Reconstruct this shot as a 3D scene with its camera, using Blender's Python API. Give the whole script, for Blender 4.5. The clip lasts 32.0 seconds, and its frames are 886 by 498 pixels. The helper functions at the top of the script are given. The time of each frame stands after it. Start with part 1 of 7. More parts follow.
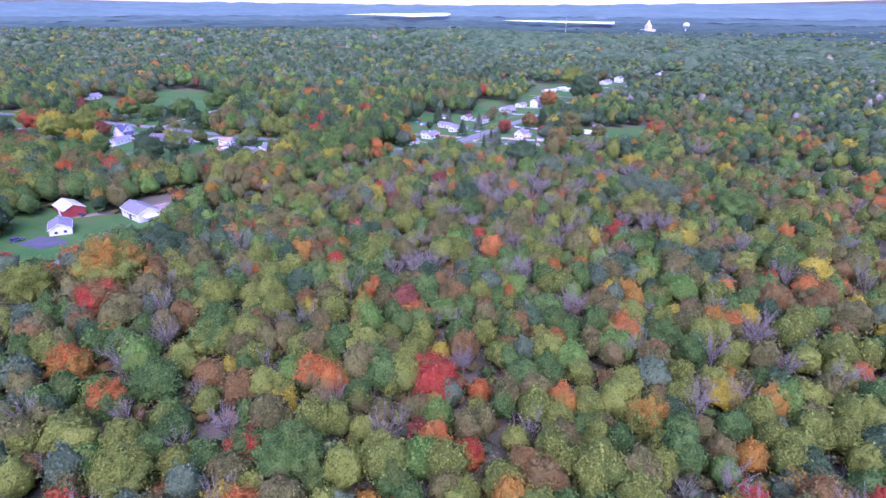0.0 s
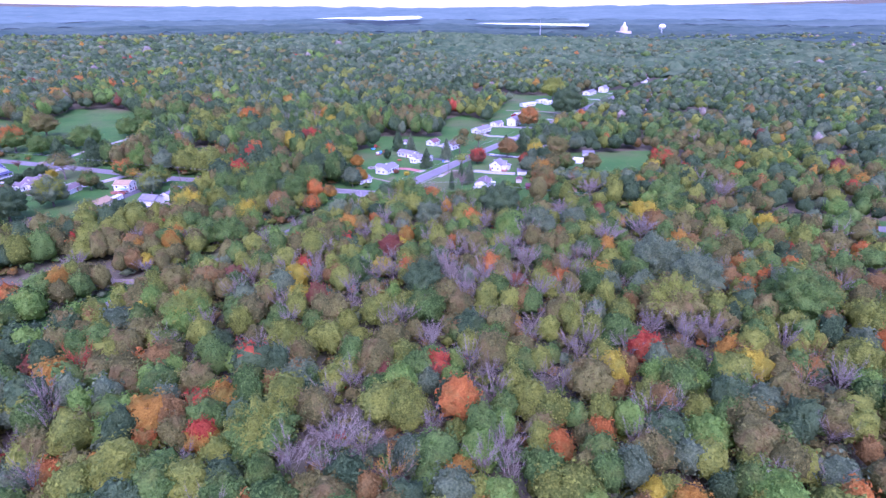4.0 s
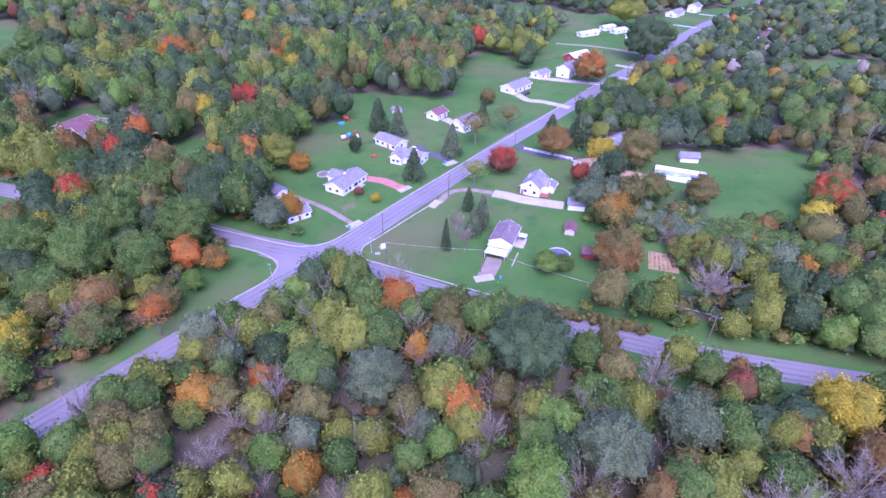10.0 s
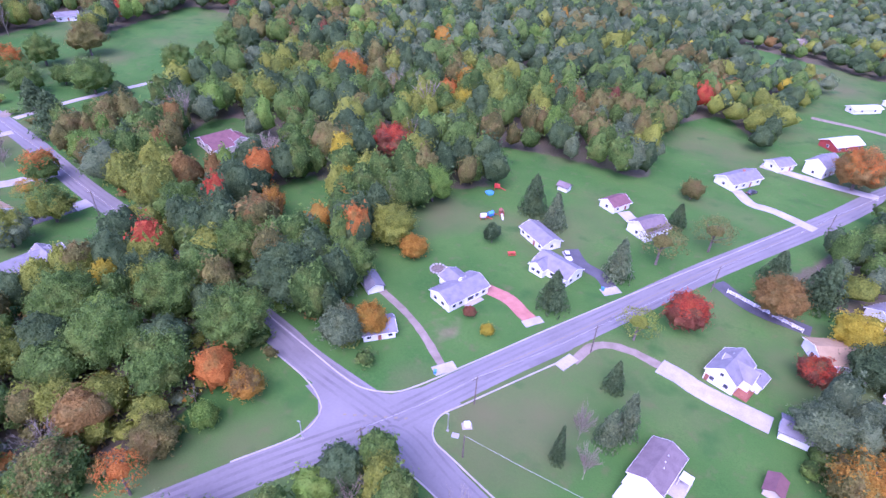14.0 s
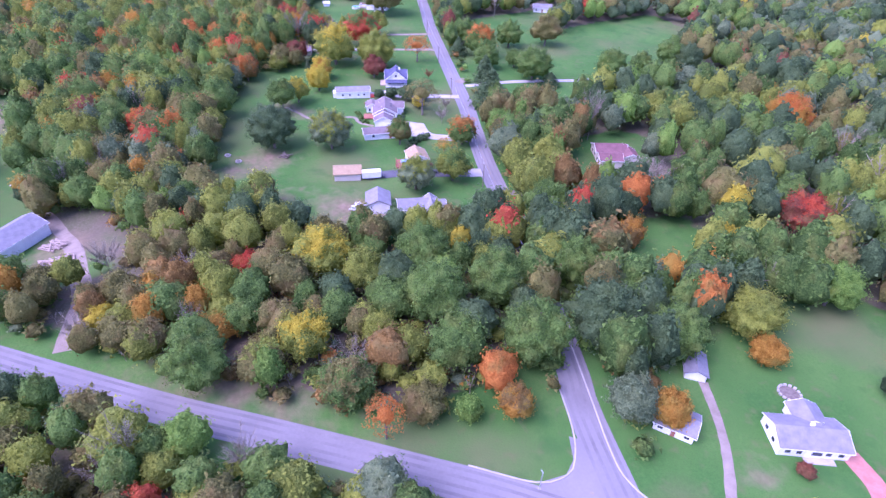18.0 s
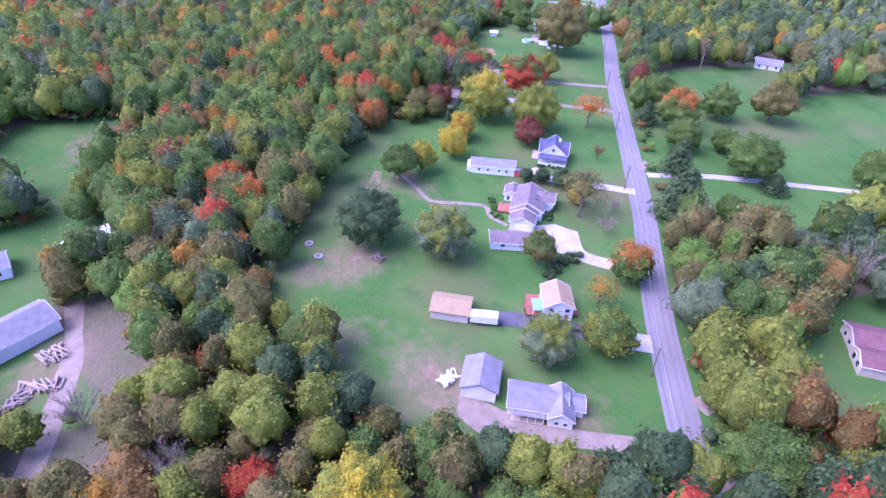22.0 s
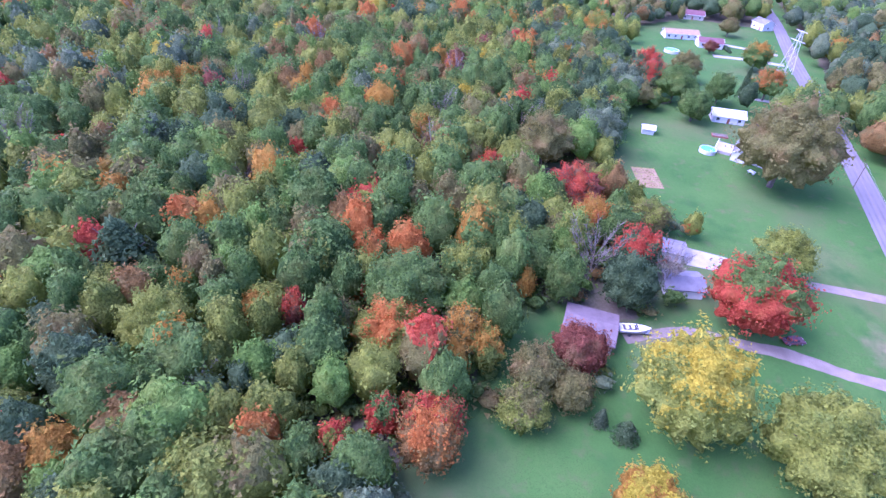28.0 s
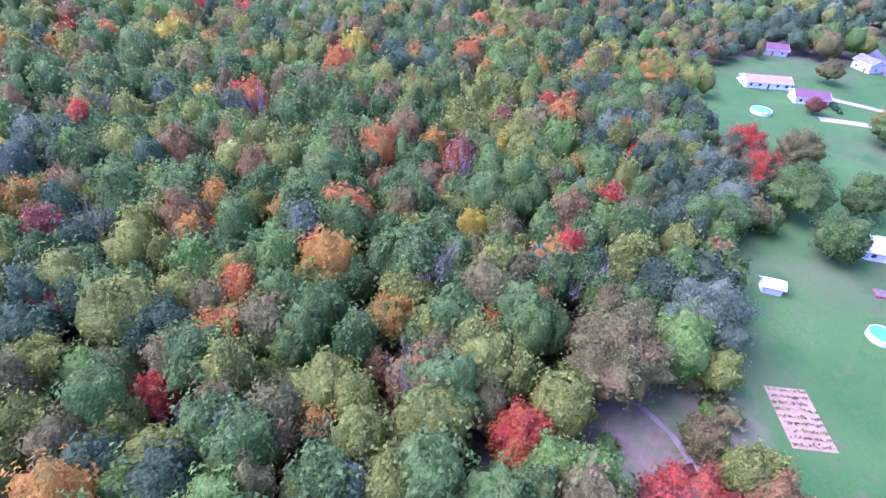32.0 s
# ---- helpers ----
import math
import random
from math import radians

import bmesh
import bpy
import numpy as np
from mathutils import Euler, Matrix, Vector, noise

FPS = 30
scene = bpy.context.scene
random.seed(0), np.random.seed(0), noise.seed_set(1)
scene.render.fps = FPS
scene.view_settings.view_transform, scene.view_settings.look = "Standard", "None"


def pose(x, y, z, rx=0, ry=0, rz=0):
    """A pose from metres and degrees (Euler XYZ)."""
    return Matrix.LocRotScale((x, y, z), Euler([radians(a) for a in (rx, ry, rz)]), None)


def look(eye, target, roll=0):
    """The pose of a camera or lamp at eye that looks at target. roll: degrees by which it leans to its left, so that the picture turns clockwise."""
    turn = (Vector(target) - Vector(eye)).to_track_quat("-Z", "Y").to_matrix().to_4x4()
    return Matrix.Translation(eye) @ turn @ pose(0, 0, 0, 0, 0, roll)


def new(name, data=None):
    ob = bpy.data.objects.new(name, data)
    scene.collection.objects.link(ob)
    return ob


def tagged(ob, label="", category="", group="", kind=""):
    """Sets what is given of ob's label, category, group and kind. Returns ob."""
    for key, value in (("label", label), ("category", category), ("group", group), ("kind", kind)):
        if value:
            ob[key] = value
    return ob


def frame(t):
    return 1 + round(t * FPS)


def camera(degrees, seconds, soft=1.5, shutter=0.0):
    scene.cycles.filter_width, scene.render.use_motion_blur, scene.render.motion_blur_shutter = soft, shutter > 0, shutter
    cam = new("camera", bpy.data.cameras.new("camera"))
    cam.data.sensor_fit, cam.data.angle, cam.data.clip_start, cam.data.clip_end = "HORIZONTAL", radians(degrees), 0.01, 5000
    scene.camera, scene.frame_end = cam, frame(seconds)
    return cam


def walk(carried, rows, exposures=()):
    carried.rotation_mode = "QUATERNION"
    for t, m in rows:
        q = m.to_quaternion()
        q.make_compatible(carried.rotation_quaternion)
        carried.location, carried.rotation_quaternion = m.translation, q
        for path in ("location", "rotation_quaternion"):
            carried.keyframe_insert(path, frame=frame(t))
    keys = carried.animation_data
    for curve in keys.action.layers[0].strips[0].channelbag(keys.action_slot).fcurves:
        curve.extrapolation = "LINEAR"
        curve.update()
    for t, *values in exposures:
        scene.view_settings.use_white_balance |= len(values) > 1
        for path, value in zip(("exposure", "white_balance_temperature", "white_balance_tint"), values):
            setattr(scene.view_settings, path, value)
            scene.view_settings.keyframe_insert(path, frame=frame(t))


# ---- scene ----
cam = camera(78.2, 32.0)
PATH = [
    (0, (1.081, 1.726, 84.416), (1.078, 3.553, 83.604), 0.1),
    (0.5, (2.247, 10.814, 84.522), (2.255, 12.643, 83.712), -0.3),
    (1, (3.313, 19.699, 84.635), (3.338, 21.527, 83.824), -0.9),
    (1.5, (4.366, 28.475, 84.756), (4.402, 30.305, 83.949), -0.8),
    (2, (5.604, 37.562, 84.858), (5.648, 39.392, 84.054), -0.9),
    (2.5, (6.833, 47.225, 84.925), (6.886, 49.056, 84.124), -0.8),
    (3, (8.062, 57.608, 85.04), (8.124, 59.439, 84.238), -0.7),
    (3.5, (9.443, 68.685, 85.157), (9.512, 70.515, 84.354), -0.5),
    (5.5, (16.095, 114.577, 86.119), (16.183, 116.404, 85.309), -0.3),
    (6, (18.206, 126.429, 86.261), (18.301, 128.255, 85.452), -0.3),
    (6.5, (20.556, 138.385, 86.479), (20.652, 140.212, 85.67), -0.1),
    (7, (22.975, 150.778, 86.666), (23.04, 152.605, 85.856), 0.0),
    (7.5, (24.964, 163.561, 86.85), (24.972, 165.387, 86.036), 0.3),
    (8, (26.298, 176.158, 87.063), (26.272, 177.982, 86.244), 0.5),
    (8.5, (27.261, 188.292, 87.291), (27.222, 190.116, 86.471), 0.5),
    (9, (28.004, 199.761, 87.514), (27.959, 201.528, 86.579), 0.6),
    (9.5, (28.499, 211.03, 87.727), (28.458, 212.695, 86.62), 0.8),
    (10, (28.808, 222.135, 88.121), (28.768, 223.783, 86.989), 1.0),
    (10.5, (28.934, 233.321, 88.542), (28.894, 234.969, 87.409), 1.0),
    (11, (29.042, 244.579, 88.833), (29.002, 246.225, 87.698), 1.0),
    (11.5, (29.146, 256.116, 89.057), (29.077, 257.759, 87.919), 1.2),
    (12, (29.032, 267.59, 89.236), (28.908, 269.229, 88.096), 1.3),
    (12.5, (28.86, 276.998, 89.585), (28.718, 278.639, 88.452), 1.3),
    (13, (28.898, 281.91, 89.898), (28.736, 283.554, 88.77), 1.4),
    (13.5, (29.135, 283.378, 89.79), (28.837, 285.002, 88.661), 1.8),
    (14, (29.308, 284.383, 89.261), (28.67, 285.902, 88.127), 2.8),
    (14.5, (29.078, 284.796, 88.541), (28.093, 286.103, 87.391), 4.2),
    (15, (29.152, 285.366, 88.112), (27.897, 286.39, 86.94), 4.7),
    (15.5, (29.421, 286.053, 88.083), (28.098, 286.987, 86.91), 4.4),
    (17.5, (27.859, 292.468, 89.281), (26.422, 293.236, 88.122), 2.3),
    (18, (23.636, 295.208, 89.34), (22.143, 295.859, 88.179), 2.3),
    (18.5, (17.579, 298.211, 89.413), (16.083, 298.859, 88.255), 2.3),
    (19, (10.898, 301.351, 89.336), (9.386, 301.966, 88.181), 2.4),
    (19.5, (3.453, 304.735, 89.154), (1.912, 305.281, 88.0), 2.3),
    (20, (-4.491, 307.72, 88.912), (-6.042, 308.242, 87.762), 2.4),
    (20.5, (-13.125, 310.882, 88.617), (-14.689, 311.371, 87.47), 2.5),
    (21, (-22.702, 313.81, 88.308), (-24.284, 314.24, 87.161), 2.6),
    (21.5, (-33.184, 316.1, 88.066), (-34.788, 316.423, 86.915), 2.8),
    (22, (-44.303, 317.593, 87.649), (-45.925, 317.763, 86.491), 3.2),
    (22.5, (-55.496, 318.818, 87.578), (-57.12, 318.876, 86.412), 3.6),
    (23, (-66.813, 319.788, 87.587), (-68.436, 319.822, 86.419), 3.2),
    (23.5, (-78.333, 320.022, 87.404), (-79.956, 320.019, 86.235), 3.1),
    (24, (-90.199, 319.934, 87.139), (-91.82, 319.898, 85.968), 3.0),
    (24.5, (-102.226, 319.489, 86.772), (-103.846, 319.441, 85.601), 2.7),
    (25, (-114.077, 318.398, 86.283), (-115.695, 318.331, 85.11), 2.8),
    (25.5, (-125.446, 317.057, 86.004), (-127.064, 316.971, 84.831), 2.7),
    (27.5, (-175.131, 311.129, 84.925), (-176.734, 311.076, 83.73), 4.3),
    (28, (-186.806, 310.177, 84.577), (-188.408, 310.137, 83.38), 4.2),
    (28.5, (-198.095, 309.721, 84.138), (-199.696, 309.68, 82.94), 4.1),
    (29, (-209.725, 309.323, 83.544), (-211.327, 309.279, 82.347), 3.9),
    (29.5, (-221.291, 308.805, 82.864), (-222.895, 308.766, 81.67), 3.8),
    (30, (-232.889, 308.476, 82.174), (-234.492, 308.444, 80.978), 3.6),
    (30.5, (-244.614, 308.252, 81.603), (-246.21, 308.233, 80.397), 3.3),
    (31, (-255.857, 308.078, 81.503), (-257.45, 308.024, 80.294), 3.2),
    (31.5, (-265.922, 307.937, 81.661), (-267.519, 307.869, 80.458), 2.8),
    (32, (-275.142, 307.156, 81.652), (-276.724, 307.088, 80.43), 4.3),
]
walk(cam, [(t, look(eye, target, roll)) for t, eye, target, roll in PATH], [(0, 1.7, 5000, 68), (8, 1.78, 4950, 78), (12, 1.8, 5250, 66), (20, 2.1, 5200, 68), (24, 2.08, 5200, 64), (28, 2.26, 4950, 68), (32, 2.36, 4850, 74)])

# ---- light ----
world = bpy.data.worlds.new("overcast_sky")
scene.world = world
world.use_nodes = True
wn = world.node_tree.nodes
sky = wn.new("ShaderNodeTexSky")
sky.sky_type, sky.sun_disc = "NISHITA", False
sky.sun_elevation, sky.sun_rotation = radians(48), radians(200)
sky.air_density, sky.dust_density = 1.0, 1.5
wn["Background"].inputs["Strength"].default_value = 0.15
world.node_tree.links.new(sky.outputs[0], wn["Background"].inputs["Color"])
sun = new("sun", bpy.data.lights.new("sun", "SUN"))
sun.data.energy, sun.data.angle, sun.data.color = 1.2, radians(40), (1.0, 0.95, 0.88)
sun.matrix_world = look((60, -180, 260), (0, 0, 0))


# ---- materials ----
def material(name, c1, c2, scale=1.0, rough=0.8, bump=0.0, fine=8.0, metal=0.0, spec=0.3, island=0.0, grain=0.6, tight=0.0):
    """Two colours mixed by a coarse and a fine noise; island: share of the mix that differs from piece to piece."""
    m = bpy.data.materials.new(name)
    m.use_nodes = True
    n, link = m.node_tree.nodes, m.node_tree.links.new
    bsdf = n["Principled BSDF"]
    geo = n.new("ShaderNodeNewGeometry")
    a, b = n.new("ShaderNodeTexNoise"), n.new("ShaderNodeTexNoise")
    a.inputs["Scale"].default_value, b.inputs["Scale"].default_value = scale, scale * fine
    a.inputs["Detail"].default_value, b.inputs["Detail"].default_value = 3.0, 2.0
    link(geo.outputs["Position"], a.inputs["Vector"])
    link(geo.outputs["Position"], b.inputs["Vector"])
    add = n.new("ShaderNodeMath")
    add.operation = "MULTIPLY_ADD"
    link(b.outputs["Fac"], add.inputs[0])
    add.inputs[1].default_value = grain
    link(a.outputs["Fac"], add.inputs[2])
    out = add.outputs[0]
    if island:
        mad = n.new("ShaderNodeMath")
        mad.operation = "MULTIPLY_ADD"
        link(geo.outputs["Random Per Island"], mad.inputs[0])
        mad.inputs[1].default_value = island
        link(out, mad.inputs[2])
        out = mad.outputs[0]
    span = n.new("ShaderNodeMapRange")
    span.inputs["From Min"].default_value = 0.25 + grain / 2 + tight
    span.inputs["From Max"].default_value = 0.75 + grain / 2 + island - tight
    link(out, span.inputs["Value"])
    mix = n.new("ShaderNodeMix")
    mix.data_type = "RGBA"
    link(span.outputs["Result"], mix.inputs["Factor"])
    mix.inputs["A"].default_value, mix.inputs["B"].default_value = (*c1, 1), (*c2, 1)
    link(mix.outputs["Result"], bsdf.inputs["Base Color"])
    bsdf.inputs["Roughness"].default_value = rough
    bsdf.inputs["Metallic"].default_value = metal
    bsdf.inputs["Specular IOR Level"].default_value = spec
    if bump:
        bp = n.new("ShaderNodeBump")
        bp.inputs["Strength"].default_value = bump
        bp.inputs["Distance"].default_value = 0.3 / scale / fine * (1 + 9 * island)
        link(b.outputs["Fac"], bp.inputs["Height"])
        link(bp.outputs["Normal"], bsdf.inputs["Normal"])
    return m


SPECIES = {
    "green": ((0.055, 0.116, 0.026), (0.185, 0.315, 0.068)),
    "dark_green": ((0.044, 0.086, 0.032), (0.135, 0.22, 0.088)),
    "blue_green": ((0.082, 0.132, 0.062), (0.225, 0.305, 0.145)),
    "olive": ((0.11, 0.118, 0.034), (0.285, 0.28, 0.08)),
    "yellow_green": ((0.13, 0.17, 0.028), (0.36, 0.41, 0.068)),
    "yellow": ((0.36, 0.3, 0.025), (0.62, 0.52, 0.05)),
    "gold": ((0.34, 0.18, 0.026), (0.56, 0.32, 0.05)),
    "orange": ((0.4, 0.14, 0.03), (0.64, 0.26, 0.055)),
    "red": ((0.38, 0.06, 0.03), (0.6, 0.14, 0.06)),
    "rust": ((0.19, 0.12, 0.035), (0.37, 0.24, 0.07)),
    "bright_green": ((0.09, 0.185, 0.03), (0.24, 0.41, 0.075)),
    "bare": ((0.2, 0.178, 0.128), (0.33, 0.3, 0.225)),
    "maroon": ((0.19, 0.07, 0.04), (0.34, 0.13, 0.07)),
}
# the tint to which parts of a crown have turned
TURNED = {"green": (0.26, 0.27, 0.06), "dark_green": (0.14, 0.2, 0.06), "blue_green": (0.24, 0.27, 0.11), "olive": (0.3, 0.21, 0.08), "yellow_green": (0.16, 0.26, 0.06), "yellow": (0.3, 0.34, 0.06),
          "gold": (0.3, 0.3, 0.06), "orange": (0.24, 0.24, 0.06), "red": (0.45, 0.17, 0.05), "rust": (0.24, 0.23, 0.08), "bright_green": (0.32, 0.36, 0.07), "bare": (0.23, 0.17, 0.13), "maroon": (0.26, 0.2, 0.08)}
SPECIES_NAMES = list(SPECIES)
LEAF = {}


def let_light_through(m, share):
    """Thin leaves: part of the light goes through them."""
    n, link = m.node_tree.nodes, m.node_tree.links.new
    bsdf, out = n["Principled BSDF"], n["Material Output"]
    thin, mix = n.new("ShaderNodeBsdfTranslucent"), n.new("ShaderNodeMixShader")
    link(bsdf.inputs["Base Color"].links[0].from_socket, thin.inputs["Color"])
    mix.inputs["Fac"].default_value = share
    link(bsdf.outputs[0], mix.inputs[1])
    link(thin.outputs[0], mix.inputs[2])
    link(mix.outputs[0], out.inputs["Surface"])


def turn_partly(m, tint, share):
    """Patches of a few metres that have taken another tint."""
    n, link = m.node_tree.nodes, m.node_tree.links.new
    bsdf = n["Principled BSDF"]
    geo, noise, span, mix = n.new("ShaderNodeNewGeometry"), n.new("ShaderNodeTexNoise"), n.new("ShaderNodeMapRange"), n.new("ShaderNodeMix")
    noise.inputs["Scale"].default_value, noise.inputs["Detail"].default_value = 0.21, 4.0
    link(geo.outputs["Position"], noise.inputs["Vector"])
    span.inputs["From Min"].default_value, span.inputs["From Max"].default_value, span.inputs["To Max"].default_value = 0.5, 0.68, share
    link(noise.outputs["Fac"], span.inputs["Value"])
    mix.data_type = "RGBA"
    link(span.outputs["Result"], mix.inputs["Factor"])
    link(bsdf.inputs["Base Color"].links[0].from_socket, mix.inputs["A"])
    mix.inputs["B"].default_value = (*tint, 1)
    link(mix.outputs["Result"], bsdf.inputs["Base Color"])


for sp in SPECIES_NAMES:
    LEAF[sp] = material("foliage_" + sp, SPECIES[sp][0], SPECIES[sp][1], 0.2, 0.65, 1.0, 12.0, 0, 0.12, 0.55, 1.5, 0.16)
    turn_partly(LEAF[sp], TURNED[sp], 0.35 if "green" in sp else 0.6)
    if sp != "bare":
        let_light_through(LEAF[sp], 0.5)

M = {
    "straw": material("dry_straw", (0.105, 0.12, 0.05), (0.23, 0.19, 0.1), 0.35, 0.95, 0.4, 14, grain=1.0),
    "awning": material("pale_blue_awning", (0.15, 0.29, 0.5), (0.22, 0.37, 0.58), 1.0, 0.6, 0, 8),
    "bark": material("bark", (0.09, 0.07, 0.055), (0.2, 0.17, 0.14), 1.5, 0.9, 0.4),
    "asphalt": material("worn_asphalt", (0.15, 0.143, 0.142), (0.205, 0.196, 0.194), 0.08, 0.85, 0.05, 20, grain=0.3),
    "asphalt_worn": material("polished_asphalt", (0.125, 0.119, 0.119), (0.18, 0.171, 0.17), 0.15, 0.8, 0.05, 12, grain=0.4),
    "dark_asphalt": material("dark_asphalt", (0.065, 0.065, 0.072), (0.1, 0.1, 0.112), 0.3, 0.8, 0.2, 14),
    "concrete": material("pale_concrete", (0.28, 0.262, 0.245), (0.4, 0.38, 0.352), 0.3, 0.85, 0.1, 12),
    "gravel": material("gravel", (0.17, 0.14, 0.105), (0.27, 0.225, 0.175), 0.4, 0.95, 0.4, 16),
    "brick_drive": material("red_drive", (0.30, 0.12, 0.09), (0.42, 0.19, 0.15), 0.5, 0.9, 0.2, 12),
    "white_wall": material("white_siding", (0.6, 0.6, 0.6), (0.74, 0.74, 0.73), 0.5, 0.6, 0.05, 10),
    "tan_wall": material("tan_siding", (0.46, 0.40, 0.33), (0.56, 0.50, 0.42), 0.5, 0.7, 0.05, 10),
    "red_wall": material("red_boards", (0.25, 0.035, 0.03), (0.36, 0.06, 0.05), 0.6, 0.7, 0.1, 10),
    "grey_roof": material("grey_shingles", (0.14, 0.138, 0.145), (0.215, 0.21, 0.22), 0.6, 0.85, 0.3, 12),
    "brown_roof": material("brown_shingles", (0.125, 0.1, 0.1), (0.185, 0.15, 0.148), 0.6, 0.85, 0.3, 12),
    "tan_roof": material("tan_shingles", (0.25, 0.18, 0.095), (0.33, 0.24, 0.135), 0.6, 0.85, 0.3, 12),
    "maroon_roof": material("maroon_shingles", (0.125, 0.06, 0.062), (0.185, 0.095, 0.095), 0.6, 0.85, 0.3, 12),
    "blue_roof": material("blue_shingles", (0.055, 0.06, 0.105), (0.09, 0.095, 0.155), 0.6, 0.8, 0.3, 12),
    "white_roof": material("white_metal_roof", (0.5, 0.5, 0.52), (0.64, 0.64, 0.66), 0.4, 0.45, 0.1, 10),
    "metal_wood": material("weathered_wood", (0.28, 0.22, 0.18), (0.4, 0.33, 0.27), 0.8, 0.85, 0.3, 12),
    "deck": material("red_brown_deck", (0.22, 0.08, 0.05), (0.32, 0.13, 0.085), 0.8, 0.8, 0.2, 12),
    "glass": material("dark_window_glass", (0.03, 0.035, 0.045), (0.07, 0.08, 0.095), 0.4, 0.08, 0, 6, 0, 0.6),
    "trim": material("white_trim", (0.74, 0.74, 0.74), (0.84, 0.84, 0.84), 0.6, 0.5, 0, 8),
    "paint_yellow": material("yellow_road_paint", (0.17, 0.15, 0.115), (0.25, 0.215, 0.14), 0.8, 0.8, 0, 10),
    "paint_white": material("white_road_paint", (0.5, 0.5, 0.5), (0.66, 0.66, 0.66), 0.8, 0.8, 0, 10),
    "water": material("pool_water", (0.05, 0.35, 0.48), (0.10, 0.50, 0.62), 0.6, 0.06, 0.05, 8, 0, 0.5),
    # pale base colour: the sky's reflection painted into the water
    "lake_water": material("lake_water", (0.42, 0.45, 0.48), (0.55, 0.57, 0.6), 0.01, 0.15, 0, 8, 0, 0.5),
    "dark_metal": material("dark_metal", (0.04, 0.04, 0.045), (0.09, 0.09, 0.1), 1.0, 0.5, 0, 8, 0.3),
    "galv": material("galvanised_steel", (0.38, 0.39, 0.40), (0.52, 0.53, 0.54), 1.0, 0.5, 0, 8, 0.5),
    "canvas_blue": material("blue_plastic", (0.05, 0.22, 0.55), (0.09, 0.32, 0.68), 1.0, 0.5, 0, 8),
    "plastic_red": material("red_plastic", (0.50, 0.05, 0.03), (0.62, 0.09, 0.05), 1.0, 0.5, 0, 8),
    "dry_earth": material("dry_straw_earth", (0.26, 0.18, 0.09), (0.36, 0.26, 0.14), 0.5, 0.95, 0.4, 12),
    "far_leaf": material("far_canopy", (0.03, 0.065, 0.03), (0.1, 0.14, 0.065), 0.03, 0.95, 0, 3, 0, 0.0),
}


# ---- ground ----
def ease(a, b, x):
    u = np.clip((x - a) / (b - a), 0, 1)
    return u * u * (3 - 2 * u)


def ground_z(x, y):
    """Height of the ground: nearly level, with a rise to the west and hills far away."""
    r = np.hypot(x, y - 200.0)
    dip = 4.5 * np.exp(-((x + 160.0) / 55.0) ** 2 - ((y - 228.0) / 45.0) ** 2)
    return 7.0 * ease(-80.0, -330.0, x) - dip + 76.0 * np.clip((r - 2000.0) / 2900.0, 0, 2) ** 1.4


LAWNS = [
    [(-30, 369), (-39, 389), (-40, 405), (-32, 433), (-16, 445), (-30, 476), (-1, 478), (32, 473), (31, 535), (50, 560), (66, 523), (81, 579), (107, 646), (68, 653), (40, 732),
     (95, 697), (133, 673), (171, 666), (240, 712), (262, 715), (140, 554), (104, 506), (50, 429), (9, 367), (-10, 355)],
    [(-42, 348), (-21, 343), (-17, 337), (-24, 326), (-36, 318), (-38, 330)],
    [(63, 426), (88, 418), (120, 420), (160, 422), (153, 390), (141, 371), (113, 372), (74, 387), (68, 368), (87, 353), (92, 334), (73, 324), (59, 327), (8, 342), (4, 354), (30, 398), (50, 428)],
    [(-116, 305), (-129, 303), (-146, 286), (-193, 293), (-217, 302), (-243, 313), (-246, 337), (-276, 358), (-304, 373), (-318, 352), (-353, 360), (-386, 369), (-398, 400), (-394, 420), (-364, 440),
     (-333, 429), (-251, 405), (-180, 388), (-122, 376), (-100, 370), (-96, 345)],
    [(-231, 315), (-243, 315), (-252, 322), (-270, 322), (-272, 334), (-262, 340), (-246, 337)],
    [(-398, 400), (-427, 383), (-451, 386), (-508, 398), (-540, 440), (-526, 484), (-458, 466), (-394, 446)],
    [(-178, 168), (-132, 160), (-118, 188), (-136, 218), (-176, 214)],
    [(-330, 327), (-316, 327), (-318, 340), (-330, 352), (-342, 345)],
    [(-115, 256), (-145, 230), (-160, 232), (-173, 247), (-183, 227), (-222, 226), (-240, 224), (-246, 219), (-235, 190), (-205, 180), (-190, 220), (-150, 200), (-138, 168), (-150, 168), (-120, 212)],
    [(-209, 408), (-261, 467), (-281, 534), (-290, 580), (-240, 575), (-213, 530), (-182, 546), (-176, 525), (-180, 408)],
    [(-84, 388), (-79, 420), (-64, 414), (-56, 405), (-57, 384), (-72, 380)],
    [(-308, 462), (-324, 531), (-262, 478), (-240, 425), (-290, 428)],
    [(-168, 404), (-169, 425), (-160, 432), (-200, 470), (-262, 478), (-300, 462), (-290, 430), (-240, 416), (-205, 406)],
    [(215, 520), (260, 525), (275, 565), (225, 560)],
    [(-140, 442), (-131, 449), (-118, 438), (-107, 420), (-101, 402), (-112, 398), (-124, 407), (-136, 424)],
]
ROAD_A = [(-5, 346), (8.2, 366.6), (18.3, 381.5), (32, 402), (50, 429), (85, 477), (105, 507), (140, 554), (171, 600), (206, 649), (263, 715), (330, 800), (420, 930)]
